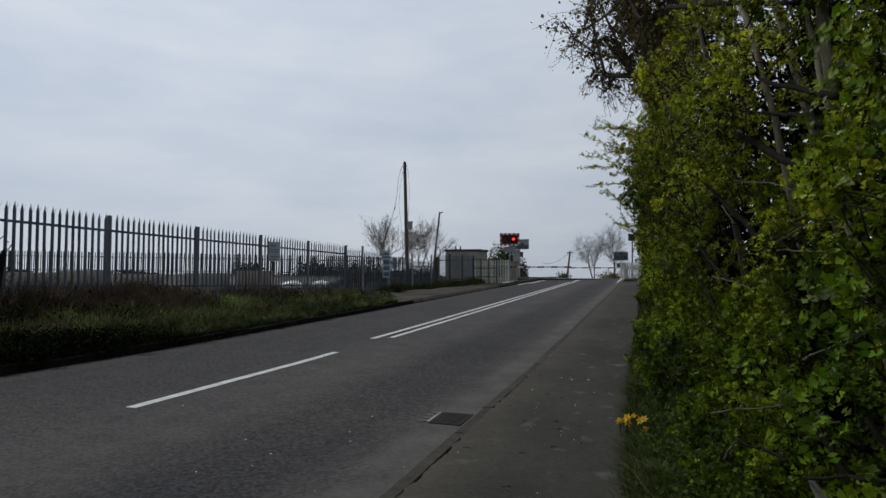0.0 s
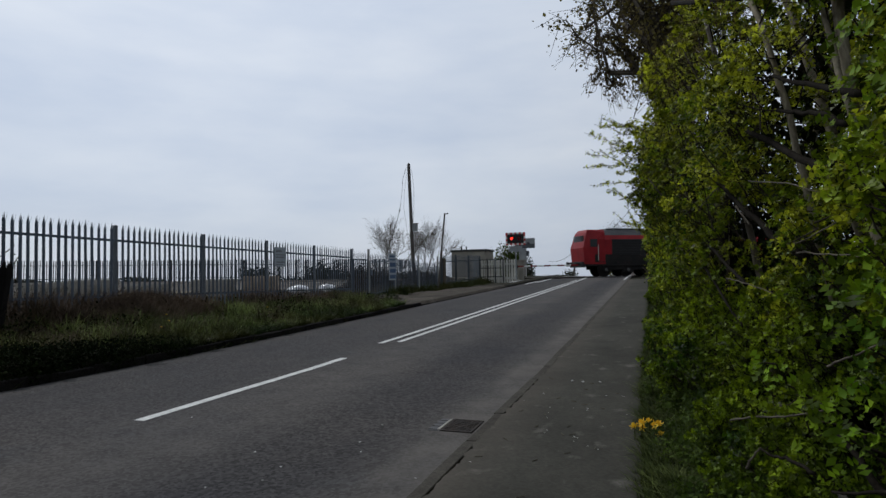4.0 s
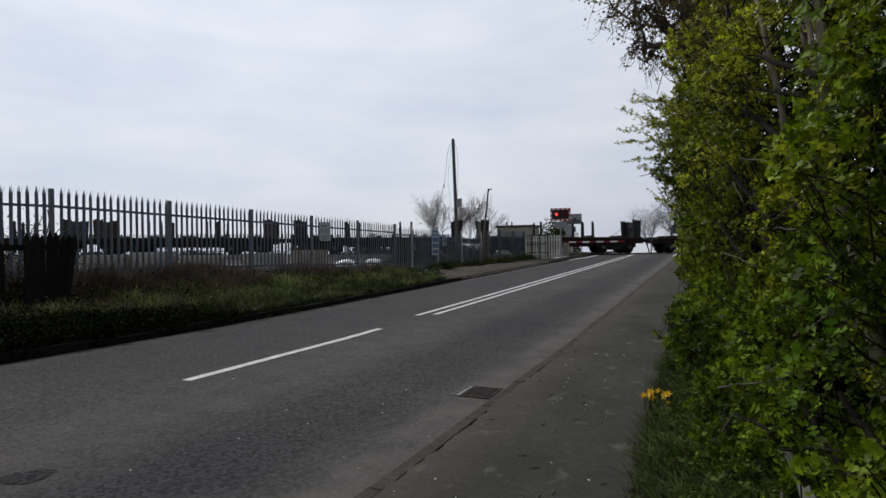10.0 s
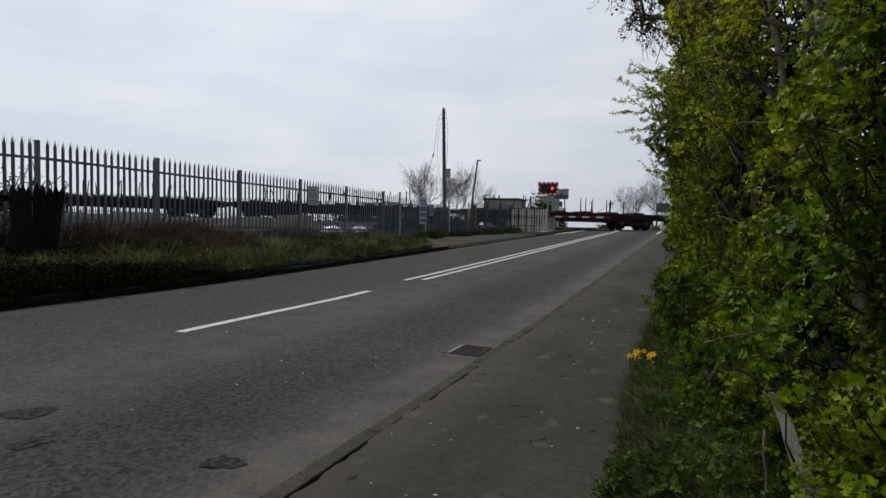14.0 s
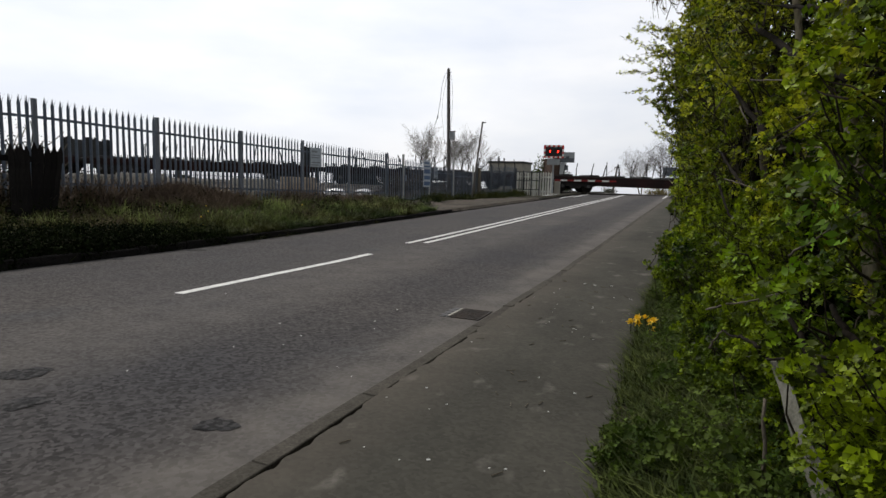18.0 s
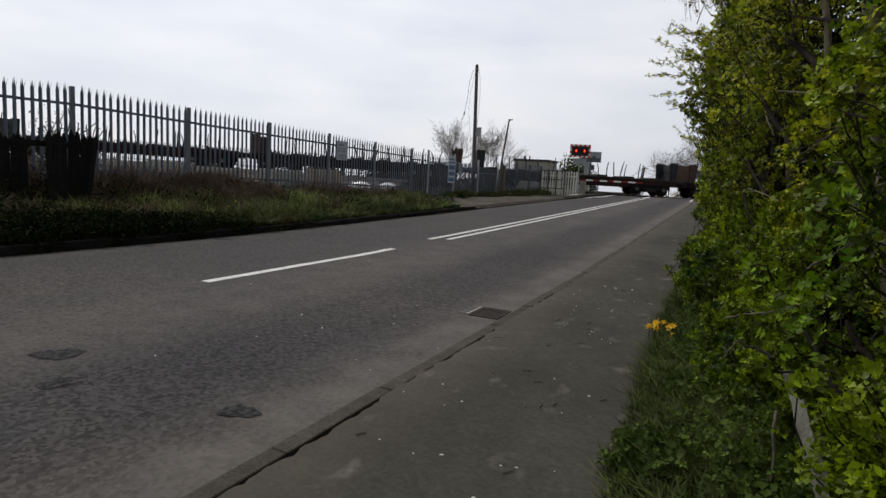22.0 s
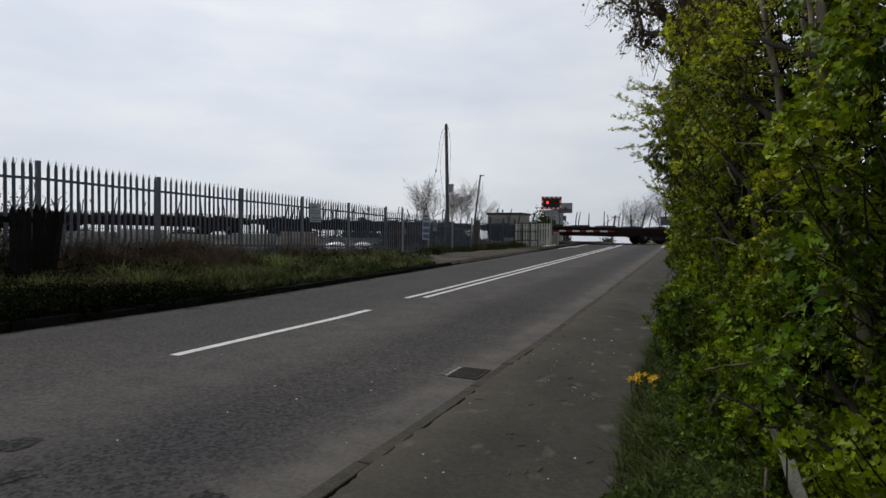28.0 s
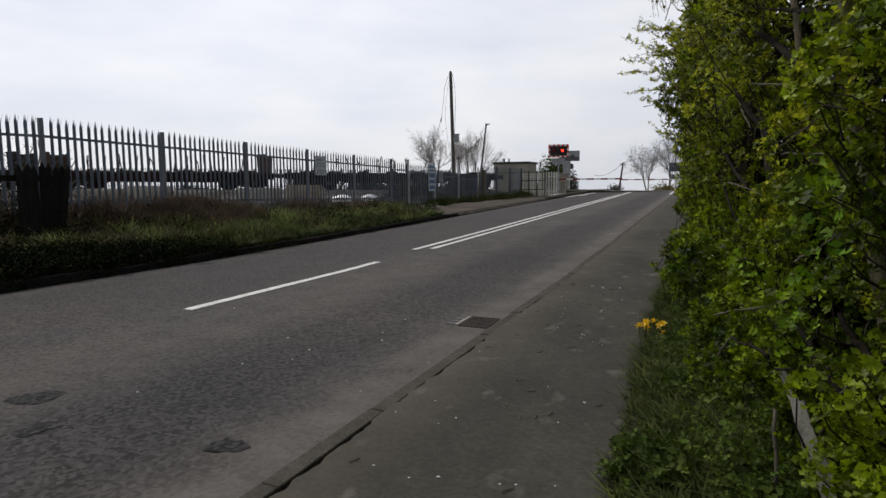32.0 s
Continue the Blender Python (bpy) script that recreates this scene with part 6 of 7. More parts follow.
def make_near_hedge():
    """The shrubs close by: tufts of lobed leaves on twigs, thick in cushions and thin between them."""
    rng = np.random.default_rng(15)
    bare = bare_points()
    for k, (a, b, size, dense) in enumerate(((1.0, 2.2, 0.038, 360), (2.2, 3.2, 0.034, 700), (3.2, 4.6, 0.033, 740), (4.6, 6.6, 0.034, 620), (6.6, 9.2, 0.036, 480), (9.2, 12.5, 0.046, 280)), -1):
        t = thing("hawthorn_shrub", "fresh green hawthorn shrub of a tall roadside hedge", "shrub", group="hedge beside the footway")
        n = int((b - a + 0.4) * 5.4 * dense)
        y = rng.uniform(a - 0.2, b + 0.2, n)
        z = 0.05 + rng.random(n) ** 1.08 * (hedge_top(y) - 0.05)
        flat = np.stack([0 * y, y, z], 1)
        body = 0.62 * value_noise(flat, 4.2, 3) + 0.38 * value_noise(flat, 10.0, 5)
        x = face_x(y, z) + 0.10 + (0.52 - body) * 0.80 + rng.exponential(0.075, n)
        p = np.stack([x, y, z + road_z(y)], 1)
        thin = np.interp(z, [0.6, 1.3, 2.0, 3.2], [0.35, 0.47, 0.50, 0.53]) - (0.045 if b < 3.5 else 0.0)
        keep = body + 0.30 * rng.random(n) - 0.10 > thin
        if b < 7:
            keep &= hide_nothing(p, bare, rng)
        p, z, body = p[keep], z[keep], body[keep]
        n = len(p)
        axis = rng.normal(size=(n, 3)) * 0.55 + np.array([-0.62, -0.30, 0.55])
        leaves = 8
        tint = rng.random(n) * 0.55 + 0.45 * value_noise(p, 2.2, 9)
        olive = tint < np.interp(z, [0.3, 0.9, 1.5, 2.4], [0.12, 0.26, 0.52, 0.68]) * (0.65 if b < 3.5 else 1.0)
        bronze = ~olive & (tint > np.interp(z, [2.0, 3.0, 4.0], [0.98, 0.72, 0.60]))
        base, way, up = rosette_leaves(rng, p, axis, leaves)
        for name, pick, m, sz in (("foliage", ~olive & ~bronze, LEAF, size), ("young_foliage", olive, OLIVELEAF, size * 0.92), ("bronze_foliage", bronze, LEAFBROWN, size * 0.85)):
            pick = np.repeat(pick, leaves)
            if pick.sum() > 50:
                part(name, lobed_mesh(name, base[pick], way[pick], up[pick], sz, rng), m, t, kind="stuff")
        tw = []
        for q, d in zip(p[::4], axis[::4]):
            d = d / np.linalg.norm(d)
            tw += bent(rng, q - d * rng.uniform(0.10, 0.30) + np.array([0.05, 0, -0.06]), q + d * 0.01, 0.0045, 0.002, 2, 0.06)
        part("twig_work", tubes_mesh("twig_work", tw, 3), TWIG, t, kind="stuff")
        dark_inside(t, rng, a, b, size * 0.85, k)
        stems(t, rng, a, b)


make_near_hedge()


def make_maple():
    """Broad bright leaves that hang out of the hedge in loose bunches."""
    rng = np.random.default_rng(19)
    t = thing("maple_shoots", "bright broad-leaved field maple shoots in the hedge", "shrub")
    spots = [(0.82, 2.92, 1.34), (0.80, 2.98, 1.22), (0.86, 2.75, 1.45), (0.82, 2.85, 1.10), (0.74, 3.02, 0.86), (0.76, 2.9, 0.80), (0.86, 2.86, 1.86), (0.90, 2.72, 1.72), (0.84, 2.80, 1.28), (0.88, 2.65, 1.36), (0.62, 3.5, 0.95), (0.88, 2.7, 2.0), (0.80, 2.8, 2.15)]
    bases, ways, ups, segs = [], [], [], []
    for q in spots:
        q = np.array(q)
        root = q + np.array([0.22, 0.12, -0.18])
        segs += bent(rng, root, q, 0.006, 0.003, 4, 0.05)
        m = 12
        p = q + rng.normal(size=(m, 3)) * np.array([0.045, 0.075, 0.065])
        b, w, u = rosette_leaves(rng, p, rng.normal(size=(m, 3)) * 0.35 + np.array([-0.6, -0.5, 0.5]), 3)
        bases.append(b), ways.append(w), ups.append(u)
    part("foliage", lobed_mesh("foliage", np.concatenate(bases), np.concatenate(ways), np.concatenate(ups), 0.042, rng, 1.2), MAPLELEAF, t, kind="stuff")
    part("twig_work", tubes_mesh("twig_work", segs, 4), TWIG, t, kind="stuff")


make_maple()


def make_hedge():
    """The shrubs behind the walker and far along the footway."""
    rng = np.random.default_rng(5)
    spans = [(-9.0, -3.0, 0.08, 0.30), (-3.0, 1.0, 0.06, 0.24), (12.5, 18.0, 0.05, 0.19), (18.0, 27.0, 0.07, 0.25), (27.0, 40.0, 0.09, 0.32)]
    for a, b, size, radius in spans:
        t = thing("hawthorn_shrub", "fresh green hawthorn shrub of a tall roadside hedge", "shrub", group="hedge beside the footway")
        for depth, cover in ((0.16, 0.80), (0.46, 0.12)):
            n = int((b - a + 0.4) * 5.6 * cover / (radius * radius))
            y = rng.uniform(a - 0.2, b + 0.2, n)
            z = 0.06 + rng.random(n) * (hedge_top(y) - 0.06)
            flat = np.stack([0 * y, y, z], 1)
            gap = value_noise(flat, 1.6, 4) * 0.6 + value_noise(flat, 4.0, 6) * 0.4
            keep = gap + 0.25 * rng.random(n) > 0.48
            y, z, gap = y[keep], z[keep], gap[keep]
            n = len(y)
            p = np.stack([face_x(y, z) + depth + rng.exponential(0.07, n) + (0.5 - gap) * 0.5, y, z + road_z(y)], 1)
            r = radius * (0.55 + 0.9 * rng.random(n))
            leaves = 78
            c, face = clumps(rng, p, r, leaves)
            olive = rng.random(n) < np.clip((z - 0.5) / 1.8, 0.15, 0.75)
            for name, pick, m, sz in (("foliage", ~olive, LEAF, size * 0.88), ("young_foliage", olive, OLIVELEAF, size * 0.82)):
                pick = np.repeat(pick, leaves)
                if pick.sum() > 50:
                    part(name, leaves_mesh(name, c[pick], sz, rng, 0.95, facing=face[pick]), m, t, kind="stuff")
            tw = []
            for q in p[::2]:
                tw += bent(rng, q + np.array([0.22 + 0.15 * rng.random(), rng.normal() * 0.12, -0.12 - 0.15 * rng.random()]), q + np.array([-0.06, rng.normal() * 0.05, 0.03]), 0.006, 0.0025, 3, 0.05)
            part("twig_work", tubes_mesh("twig_work", tw, 3), TWIG, t, kind="stuff")
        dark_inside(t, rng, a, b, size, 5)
        stems(t, rng, a, b)


make_hedge()


def crown_tree(x, y, fork, centre, radii, seed, label, bark, leaf, limbs, twigs, per, size, thick):
    """A trunk that forks into limbs which fill an uneven crown."""
    rng = np.random.default_rng(seed)
    t = thing("hedgerow_tree", label, "tree")
    base = np.array([x, y, float(road_z(y)) - 0.1])
    top = np.array(fork, float)
    part("trunk", tubes_mesh("trunk", bent(rng, base, top, thick, thick * 0.7, 8, 0.02), 9), bark, t)
    centre, radii = np.array(centre, float), np.array(radii, float)
    pool = []
    for k in range(limbs):
        d = rng.normal(size=3)
        d /= np.linalg.norm(d)
        q = centre + d * radii * (0.55 + 0.3 * rng.random())
        limb = bent(rng, top, q, thick * 0.5, 0.012, 7, 0.07)
        pool += [s[1] for s in limb[2:]]
        part("limb", tubes_mesh("limb", limb, 6), bark, t)
    pool = np.array(pool)
    p0 = pool[rng.integers(0, len(pool), twigs)] + rng.normal(size=(twigs, 3)) * 0.05
    way = (p0 - centre) / radii * 0.8 + rng.normal(size=(twigs, 3)) * 0.7
    way /= np.linalg.norm(way, axis=1, keepdims=True)
    ln = rng.uniform(0.25, 0.75, twigs)
    segs = []
    for p, w, l in zip(p0, way, ln):
        segs += bent(rng, p, p + w * l, 0.007, 0.003, 3, 0.07)
    part("twig_work", tubes_mesh("twig_work", segs, 3), TWIG, t, kind="stuff")
    c = rosettes(rng, p0, way, ln, per, size * 0.8).reshape(-1, 3)
    part("crown", leaves_mesh("crown", c, size, rng, 0.75), leaf, t, kind="stuff")


crown_tree(1.0, 10.3, (0.65, 10.4, 3.9), (-0.25, 10.6, 6.35), (1.45, 1.9, 1.25), 31, "bronze-leaved hedgerow tree leaning over the footway", BARK, LEAFBROWN, 18, 1250, 6, 0.060, 0.08)
crown_tree(1.2, 12.6, (0.9, 12.6, 4.2), (0.30, 12.9, 6.5), (1.4, 2.0, 1.7), 32, "bronze-leaved hedgerow tree behind the hedge", BARK, LEAFBROWN, 14, 900, 6, 0.060, 0.085)


def make_bare_limbs():
    """Pale young trunks in the hedge, and the dark and pale wood that crosses its face."""
    rng = np.random.default_rng(77)
    t = thing("young_tree", "slim pale-barked young tree rising through the hedge with dark crooked limbs", "tree")
    trunk = crooked(rng, [(1.20, 3.05, 0.05), (1.04, 2.98, 0.95), (0.985, 3.10, 1.40), (0.91, 3.19, 1.70), (0.90, 3.24, 2.1), (0.86, 3.5, 3.3), (0.8, 3.8, 4.6)], 44, 0.004)
    part("trunk", limb_mesh("trunk", trunk, np.linspace(0.031, 0.016, 44), 9), PALEBARK, t)
    trunk = crooked(rng, [(1.30, 3.5, 0.05), (1.12, 3.72, 1.2), (0.98, 3.95, 2.2), (0.8, 4.6, 3.6), (0.7, 5.0, 4.9)], 40, 0.005)
    part("trunk", limb_mesh("trunk", trunk, np.linspace(0.030, 0.014, 40), 9), PALEBARK, t)
    trunk = crooked(rng, [(0.95, 4.9, 0.05), (0.84, 5.0, 1.2), (0.72, 5.2, 2.2), (0.60, 5.5, 3.4), (0.5, 5.9, 4.8)], 40, 0.006)
    part("trunk", limb_mesh("trunk", trunk, np.linspace(0.028, 0.012, 40), 9), BARK, t)
    for knots, r in LEANING:
        part("trunk", limb_mesh("trunk", crooked(rng, knots, 30, 0.004), np.linspace(r, r * 0.6, 30), 9), PALEBARK, t)
    c = thing("cut_branches", "pale cut and dead branches caught in the hedge", "branch", group="bare branches in the hedge")
    for knots, r, tone in BARE_WOOD:
        n = 16
        line = crooked(rng, knots, n, 0.005 if tone == "dark" else 0.0025)
        if tone == "dark":
            part("limb", limb_mesh("limb", line, np.linspace(r * 0.6, r * 1.05, n)), DARKBARK, t)
        else:
            part("branch", limb_mesh("branch", line, np.linspace(r * 0.75, r * 0.4, n), 6), BARK, c)


make_bare_limbs()


def make_sprays():
    """Boughs with side shoots that stand out of the hedge towards the road."""
    rng = np.random.default_rng(41)
    t = thing("hawthorn_shrub", "long leafy shoots reaching out over the footway", "shrub", group="hedge beside the footway")
    segs, cs = [], []
    tips = [(-0.66, 8.9, 3.16), (-0.50, 8.9, 3.36), (-0.50, 8.9, 2.58), (-0.28, 8.8, 2.34), (-0.14, 8.6, 2.12), (-0.40, 8.7, 2.80), (-0.45, 8.9, 2.98), (-0.12, 8.3, 2.55), (-0.20, 8.2, 2.85), (-0.1, 8.4, 3.1), (-0.1, 8.6, 1.86),
            (-0.15, 10.2, 2.0), (-0.55, 9.1, 3.05), (-0.3, 8.6, 2.9), (-0.36, 8.8, 2.45), (-0.1, 8.7, 3.3), (-0.35, 9.0, 3.25), (-0.15, 8.5, 3.0)]
    ways = []
    for tip in tips:
        tip = np.array(tip)
        base = np.array([0.52, tip[1] + rng.uniform(-0.2, 0.6), tip[2] - 0.28 + rng.normal() * 0.08])
        line = crooked(rng, [base, base * 0.45 + tip * 0.55 + np.array([0, 0, 0.10 * rng.normal()]), tip + rng.normal(size=3) * 0.06], 16, 0.020)
        for i in range(15):
            segs.append((line[i], line[i + 1], 0.008 - 0.0004 * i, 0.0076 - 0.0004 * i))
            if i < 2:
                continue
            along = (line[i + 1] - line[i]) / np.linalg.norm(line[i + 1] - line[i])
            cs.append(line[i][None] + rng.normal(size=(2, 3)) * 0.012)
            ways.append(rng.normal(size=(2, 3)) * 0.5 + np.array([0, 0, 0.9]))
            for _ in range(rng.integers(0, 2)):
                d = along * 0.7 + rng.normal(size=3) * 0.65 + np.array([0, 0, 0.25])
                d /= np.linalg.norm(d)
                l = rng.uniform(0.05, 0.26)
                q = line[i] + d * l
                segs.append((line[i], q, 0.004, 0.002))
                m = 2 + int(l * 16)
                cs.append(line[i] + (q - line[i]) * (np.arange(1, m + 1) / m)[:, None] + rng.normal(size=(m, 3)) * 0.008)
                ways.append(rng.normal(size=(m, 3)) * 0.5 + d * 0.7 + np.array([0, 0, 0.5]))
    part("twig_work", tubes_mesh("twig_work", segs, 4), TWIG, t, kind="stuff")
    b, w, u = rosette_leaves(rng, np.concatenate(cs), np.concatenate(ways), 4)
    part("foliage", lobed_mesh("foliage", b, w, u, 0.034, rng), OLIVELEAF, t, kind="stuff")


make_sprays()


def tufts(rng, n, x0, x1, y0, y1, per, radius):
    """Roots gathered in tufts."""
    cx, cy = rng.uniform(x0, x1, n), rng.uniform(y0, y1, n)
    r = radius * np.abs(rng.normal(size=(n, per)))
    a = rng.random((n, per)) * 2 * np.pi
    return (cx[:, None] + r * np.cos(a)).ravel(), (cy[:, None] + r * np.sin(a)).ravel()


def lay_blades(name, x, y, height, rng, width, lean, material, label, category="grass"):
    if np.ndim(height) and name not in ("access_grass", "fence_tufts", "straw_grass"):
        bare = on_access(x, y) & (x < -7.3)
        x, y, height = x[~bare], y[~bare], height[~bare]
        height = np.where((x > -10.3) & (x < -8.9) & (y > 3.5) & (y < 8.0), 0.4 * height, height)      # kept short so the old panels' feet show from the camera
    me = blades_mesh(name, np.stack([x, y, rough_z(x, y) - 0.01], 1), height, rng, width, lean)
    me.materials.append(material)
    tagged(new(name, me), label, category, kind="stuff")


def lay_leaves(name, c, size, rng, material, label, category="weeds"):
    me = leaves_mesh(name, c, size, rng, 0.8)
    me.materials.append(material)
    tagged(new(name, me), label, category, kind="stuff")


def make_grass():
    rng = np.random.default_rng(6)
    # the verge across the road: short turf, then tussocks, then brambles at the fence
    n = 60000
    x, y = rng.uniform(-11.0, -7.46, n), rng.uniform(2.0, 24.0, n)
    lump = value_noise(np.stack([x, y, 0 * x], 1), 1.5, 1) * 0.6 + value_noise(np.stack([x, y, 0 * x], 1), 4.5, 2) * 0.4
    keep = (lump + 0.5 * rng.random(n) > 0.55) & (rng.random(n) < np.clip((-7.5 - x) / 0.7, 0.15, 1)) & (rng.random(n) > np.clip((9.6 - y - (-7.4 - x) * 2.4) / 2.0, 0, 0.93))
    x, y, lump = x[keep], y[keep], lump[keep]
    lay_blades("verge_grass", x, y, (0.04 + 0.30 * np.clip(lump - 0.3, 0, 1)) * (0.6 + 0.7 * rng.random(len(x))), rng, 0.014, 1.3, GRASS, "rough green grass on the verge")
    # brighter green mounds away from the near end, whose darkness is put into colour
    n = 44000
    x, y = rng.uniform(-10.6, -7.6, n), 7.5 + rng.random(n) * 16
    lump = value_noise(np.stack([x, y, 0 * x], 1), 1.1, 7) * 0.55 + value_noise(np.stack([x, y, 0 * x], 1), 3.4, 8) * 0.45
    keep = (lump + 0.20 * rng.random(n) > 0.64) & (rng.random(n) < np.clip((y - 6.5) / 4, 0, 1))
    x, y, lump = x[keep], y[keep], lump[keep]
    lay_blades("green_verge_grass", x, y, (0.06 + 0.65 * np.clip(lump - 0.47, 0, 1)) * (0.6 + 0.7 * rng.random(len(x))), rng, 0.013, 1.2, GREENVERGE, "brighter green grass in mounds farther along the verge")
    # near-black leaves put the shade at the verge's near end into colour
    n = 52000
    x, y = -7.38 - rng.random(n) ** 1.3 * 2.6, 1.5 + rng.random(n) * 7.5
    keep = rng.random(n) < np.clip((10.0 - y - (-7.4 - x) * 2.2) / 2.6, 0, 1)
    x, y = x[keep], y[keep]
    lay_leaves("ivy_mat", np.stack([x, y, rough_z(np.minimum(x, -7.5), y) + 0.03 + 0.16 * rng.random(len(x)) ** 1.5 * np.clip((-7.3 - x) / 0.3, 0.2, 1)], 1), 0.036, rng, LEAFDEEP, "near-black leaves over the verge and its kerb, shade put into colour")
    # the bank's unlit face: its shade is put into near-black leaf colour
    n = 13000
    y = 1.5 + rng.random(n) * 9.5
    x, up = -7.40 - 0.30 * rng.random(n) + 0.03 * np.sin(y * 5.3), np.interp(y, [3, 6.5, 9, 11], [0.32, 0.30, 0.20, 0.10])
    lay_leaves("bank_ivy", np.stack([x, y, 0.02 + up * rng.random(n) * np.clip((-7.2 - x) / 0.35, 0, 1)], 1), 0.040, rng, LEAFDEEP, "near-black leaves down the bank behind the kerb, shade put into colour")
    x, y = tufts(rng, 620, -10.6, -8.0, 2.0, 22.5, 60, 0.12)
    x = np.minimum(x, -7.5)
    lay_blades("grass_tussocks", x, y, np.repeat(rng.uniform(0.10, 0.30, 620), 60) * np.clip(1 - (9.6 - y - (-7.4 - x) * 2.4) / 2.0, 0.25, 1) * (0.6 + 0.5 * rng.random(len(x))), rng, 0.012, 1.1, GRASS, "uneven grass tussocks on the verge")
    x, y = tufts(rng, 260, -10.8, -8.3, 2.0, 22.5, 45, 0.13)
    lay_blades("dry_tussocks", x, y, np.repeat(rng.uniform(0.12, 0.30, 260), 45) * (0.6 + 0.5 * rng.random(len(x))), rng, 0.010, 1.2, DEADSTALK, "dry brown tussocks on the verge")
    x, y = tufts(rng, 260, -10.2, -8.3, 6.0, 22.0, 70, 0.11)
    lay_blades("green_tussocks", x, y, np.repeat(rng.uniform(0.12, 0.30, 260), 70) * (0.5 + 0.6 * rng.random(len(x))), rng, 0.010, 0.9, GREENVERGE, "soft green tussocks on the verge")
    x, y = tufts(rng, 260, -7.68, -7.44, 8.0, 21.5, 34, 0.06)
    x = np.minimum(x, -7.40)
    lay_blades("kerb_tufts", x, y, np.repeat(rng.uniform(0.05, 0.20, 260), 34) * (0.5 + 0.6 * rng.random(len(x))), rng, 0.010, 1.5, GRASS, "dark grass hanging over the kerb")
    x, y = tufts(rng, 240, -10.4, -8.2, 3.0, 22.0, 60, 0.22)
    lay_blades("straw_tussocks", x, y, np.repeat(rng.uniform(0.08, 0.26, 240), 60) * (0.5 + 0.6 * rng.random(len(x))), rng, 0.011, 1.4, STRAWBLADE, "flattened straw-coloured grass on the verge")
    n = 52000
    x, y = rng.uniform(-11.9, -9.2, n), rng.uniform(2.0, 22.0, n)
    keep = np.sin(y * 0.8) + np.sin(y * 2.1 + x) * 0.6 + rng.random(n) * 1.3 > 0.1
    x, y = x[keep], y[keep]
    h = np.interp(y, [6, 12, 20, 23], [0.60, 0.46, 0.30, 0.15]) * (0.4 + 0.75 * rng.random(len(x))) * np.clip((-8.9 - x) / 1.3, 0.3, 1)
    lay_blades("dead_stalks", x, y, h, rng, 0.012, 1.1, DEADSTALK, "brown dead stalks and brambles along the fence", "weeds")
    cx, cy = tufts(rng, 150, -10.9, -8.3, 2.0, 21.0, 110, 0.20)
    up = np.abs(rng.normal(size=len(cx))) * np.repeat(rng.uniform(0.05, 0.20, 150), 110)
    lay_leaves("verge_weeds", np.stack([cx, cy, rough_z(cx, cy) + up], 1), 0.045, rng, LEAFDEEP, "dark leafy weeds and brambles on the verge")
    n = 26000
    x, y = rng.uniform(-11.0, -7.9, n), rng.uniform(21.0, 40.0, n)
    lump = value_noise(np.stack([x, y, 0 * x], 1), 0.55, 12) * 0.7 + value_noise(np.stack([x, y, 0 * x], 1), 2.2, 13) * 0.3
    keep = lump + 0.12 * rng.random(n) + np.clip((-10.2 - x) * 0.30, -0.5, 0.16) + np.clip((y - 32) * 0.03, 0, 0.12) > 0.58
    x, y, lump = x[keep], y[keep], lump[keep]
    lay_blades("access_grass", x, y, (0.05 + 0.5 * np.clip(lump - 0.4, 0, 1)) * (0.5 + 0.7 * rng.random(len(x))), rng, 0.022, 1.2, GRASS, "low grass lumps on the stony access")
    x, y = tufts(rng, 300, -11.3, -10.3, 24.0, 41.0, 60, 0.15)
    lay_blades("fence_tufts", x, y, np.repeat(rng.uniform(0.12, 0.42, 300), 60) * (0.5 + 0.6 * rng.random(len(x))), rng, 0.018, 1.0, GRASS, "dark grass tufts along the foot of the yard fence")
    n = 20000
    a, r = rng.random(n) * 6.28, np.sqrt(rng.random(n))
    x, y = -10.25 + 0.75 * r * np.cos(a), 10.6 + 2.5 * r * np.sin(a)
    z = rough_z(x, y) + np.sqrt(np.clip(1 - r * r, 0, 1)) * 0.52 * (0.55 + 0.45 * rng.random(n)) * (0.8 + 0.3 * np.sin(y * 2.2) * np.sin(x * 5))
    d = rng.normal(size=(n, 3)) * np.array([1, 1, 0.6]) + np.array([0, 0, 0.35])
    d /= np.linalg.norm(d, axis=1, keepdims=True)
    p = np.stack([x, y, z], 1)
    me = tubes_mesh("bramble_heap", [(q, q + w * l, 0.004, 0.002) for q, w, l in zip(p, d, rng.uniform(0.08, 0.26, n))], 3)
    me.materials.append(DEADSTALK)
    tagged(new("bramble_heap", me), "rounded heap of brown dead bramble stems on the verge", "brambles", kind="stuff")
    n = 26000
    x, y = rng.uniform(-30, -11.3, n), rng.uniform(4, 38, n)
    lay_blades("straw_grass", x, y, 0.16 + 0.12 * rng.random(n), rng, 0.03, 0.7, STRAWBLADE, "pale dead grass behind the fence")
    # foot of the hedge: a soft bank of curling grass, then weeds climbing into the leaves
    n = 60000
    y = 1.7 + rng.random(n) ** 1.7 * 22
    f = rng.random(n) ** 0.9
    x = path_edge(y) - 0.05 + f * (0.42 + face_x(y, 0.1) - path_edge(y)).clip(0.35, 1.1)
    tuft = value_noise(np.stack([x, y, 0 * x], 1), 11.0, 2)
    keep = (x > path_edge(y) + 0.06 * np.sin(y * 7.3) + 0.04 * np.sin(y * 19) - 0.03) & (tuft + 0.5 * rng.random(n) > 0.42)
    x, y, f, tuft = x[keep], y[keep], f[keep], tuft[keep]
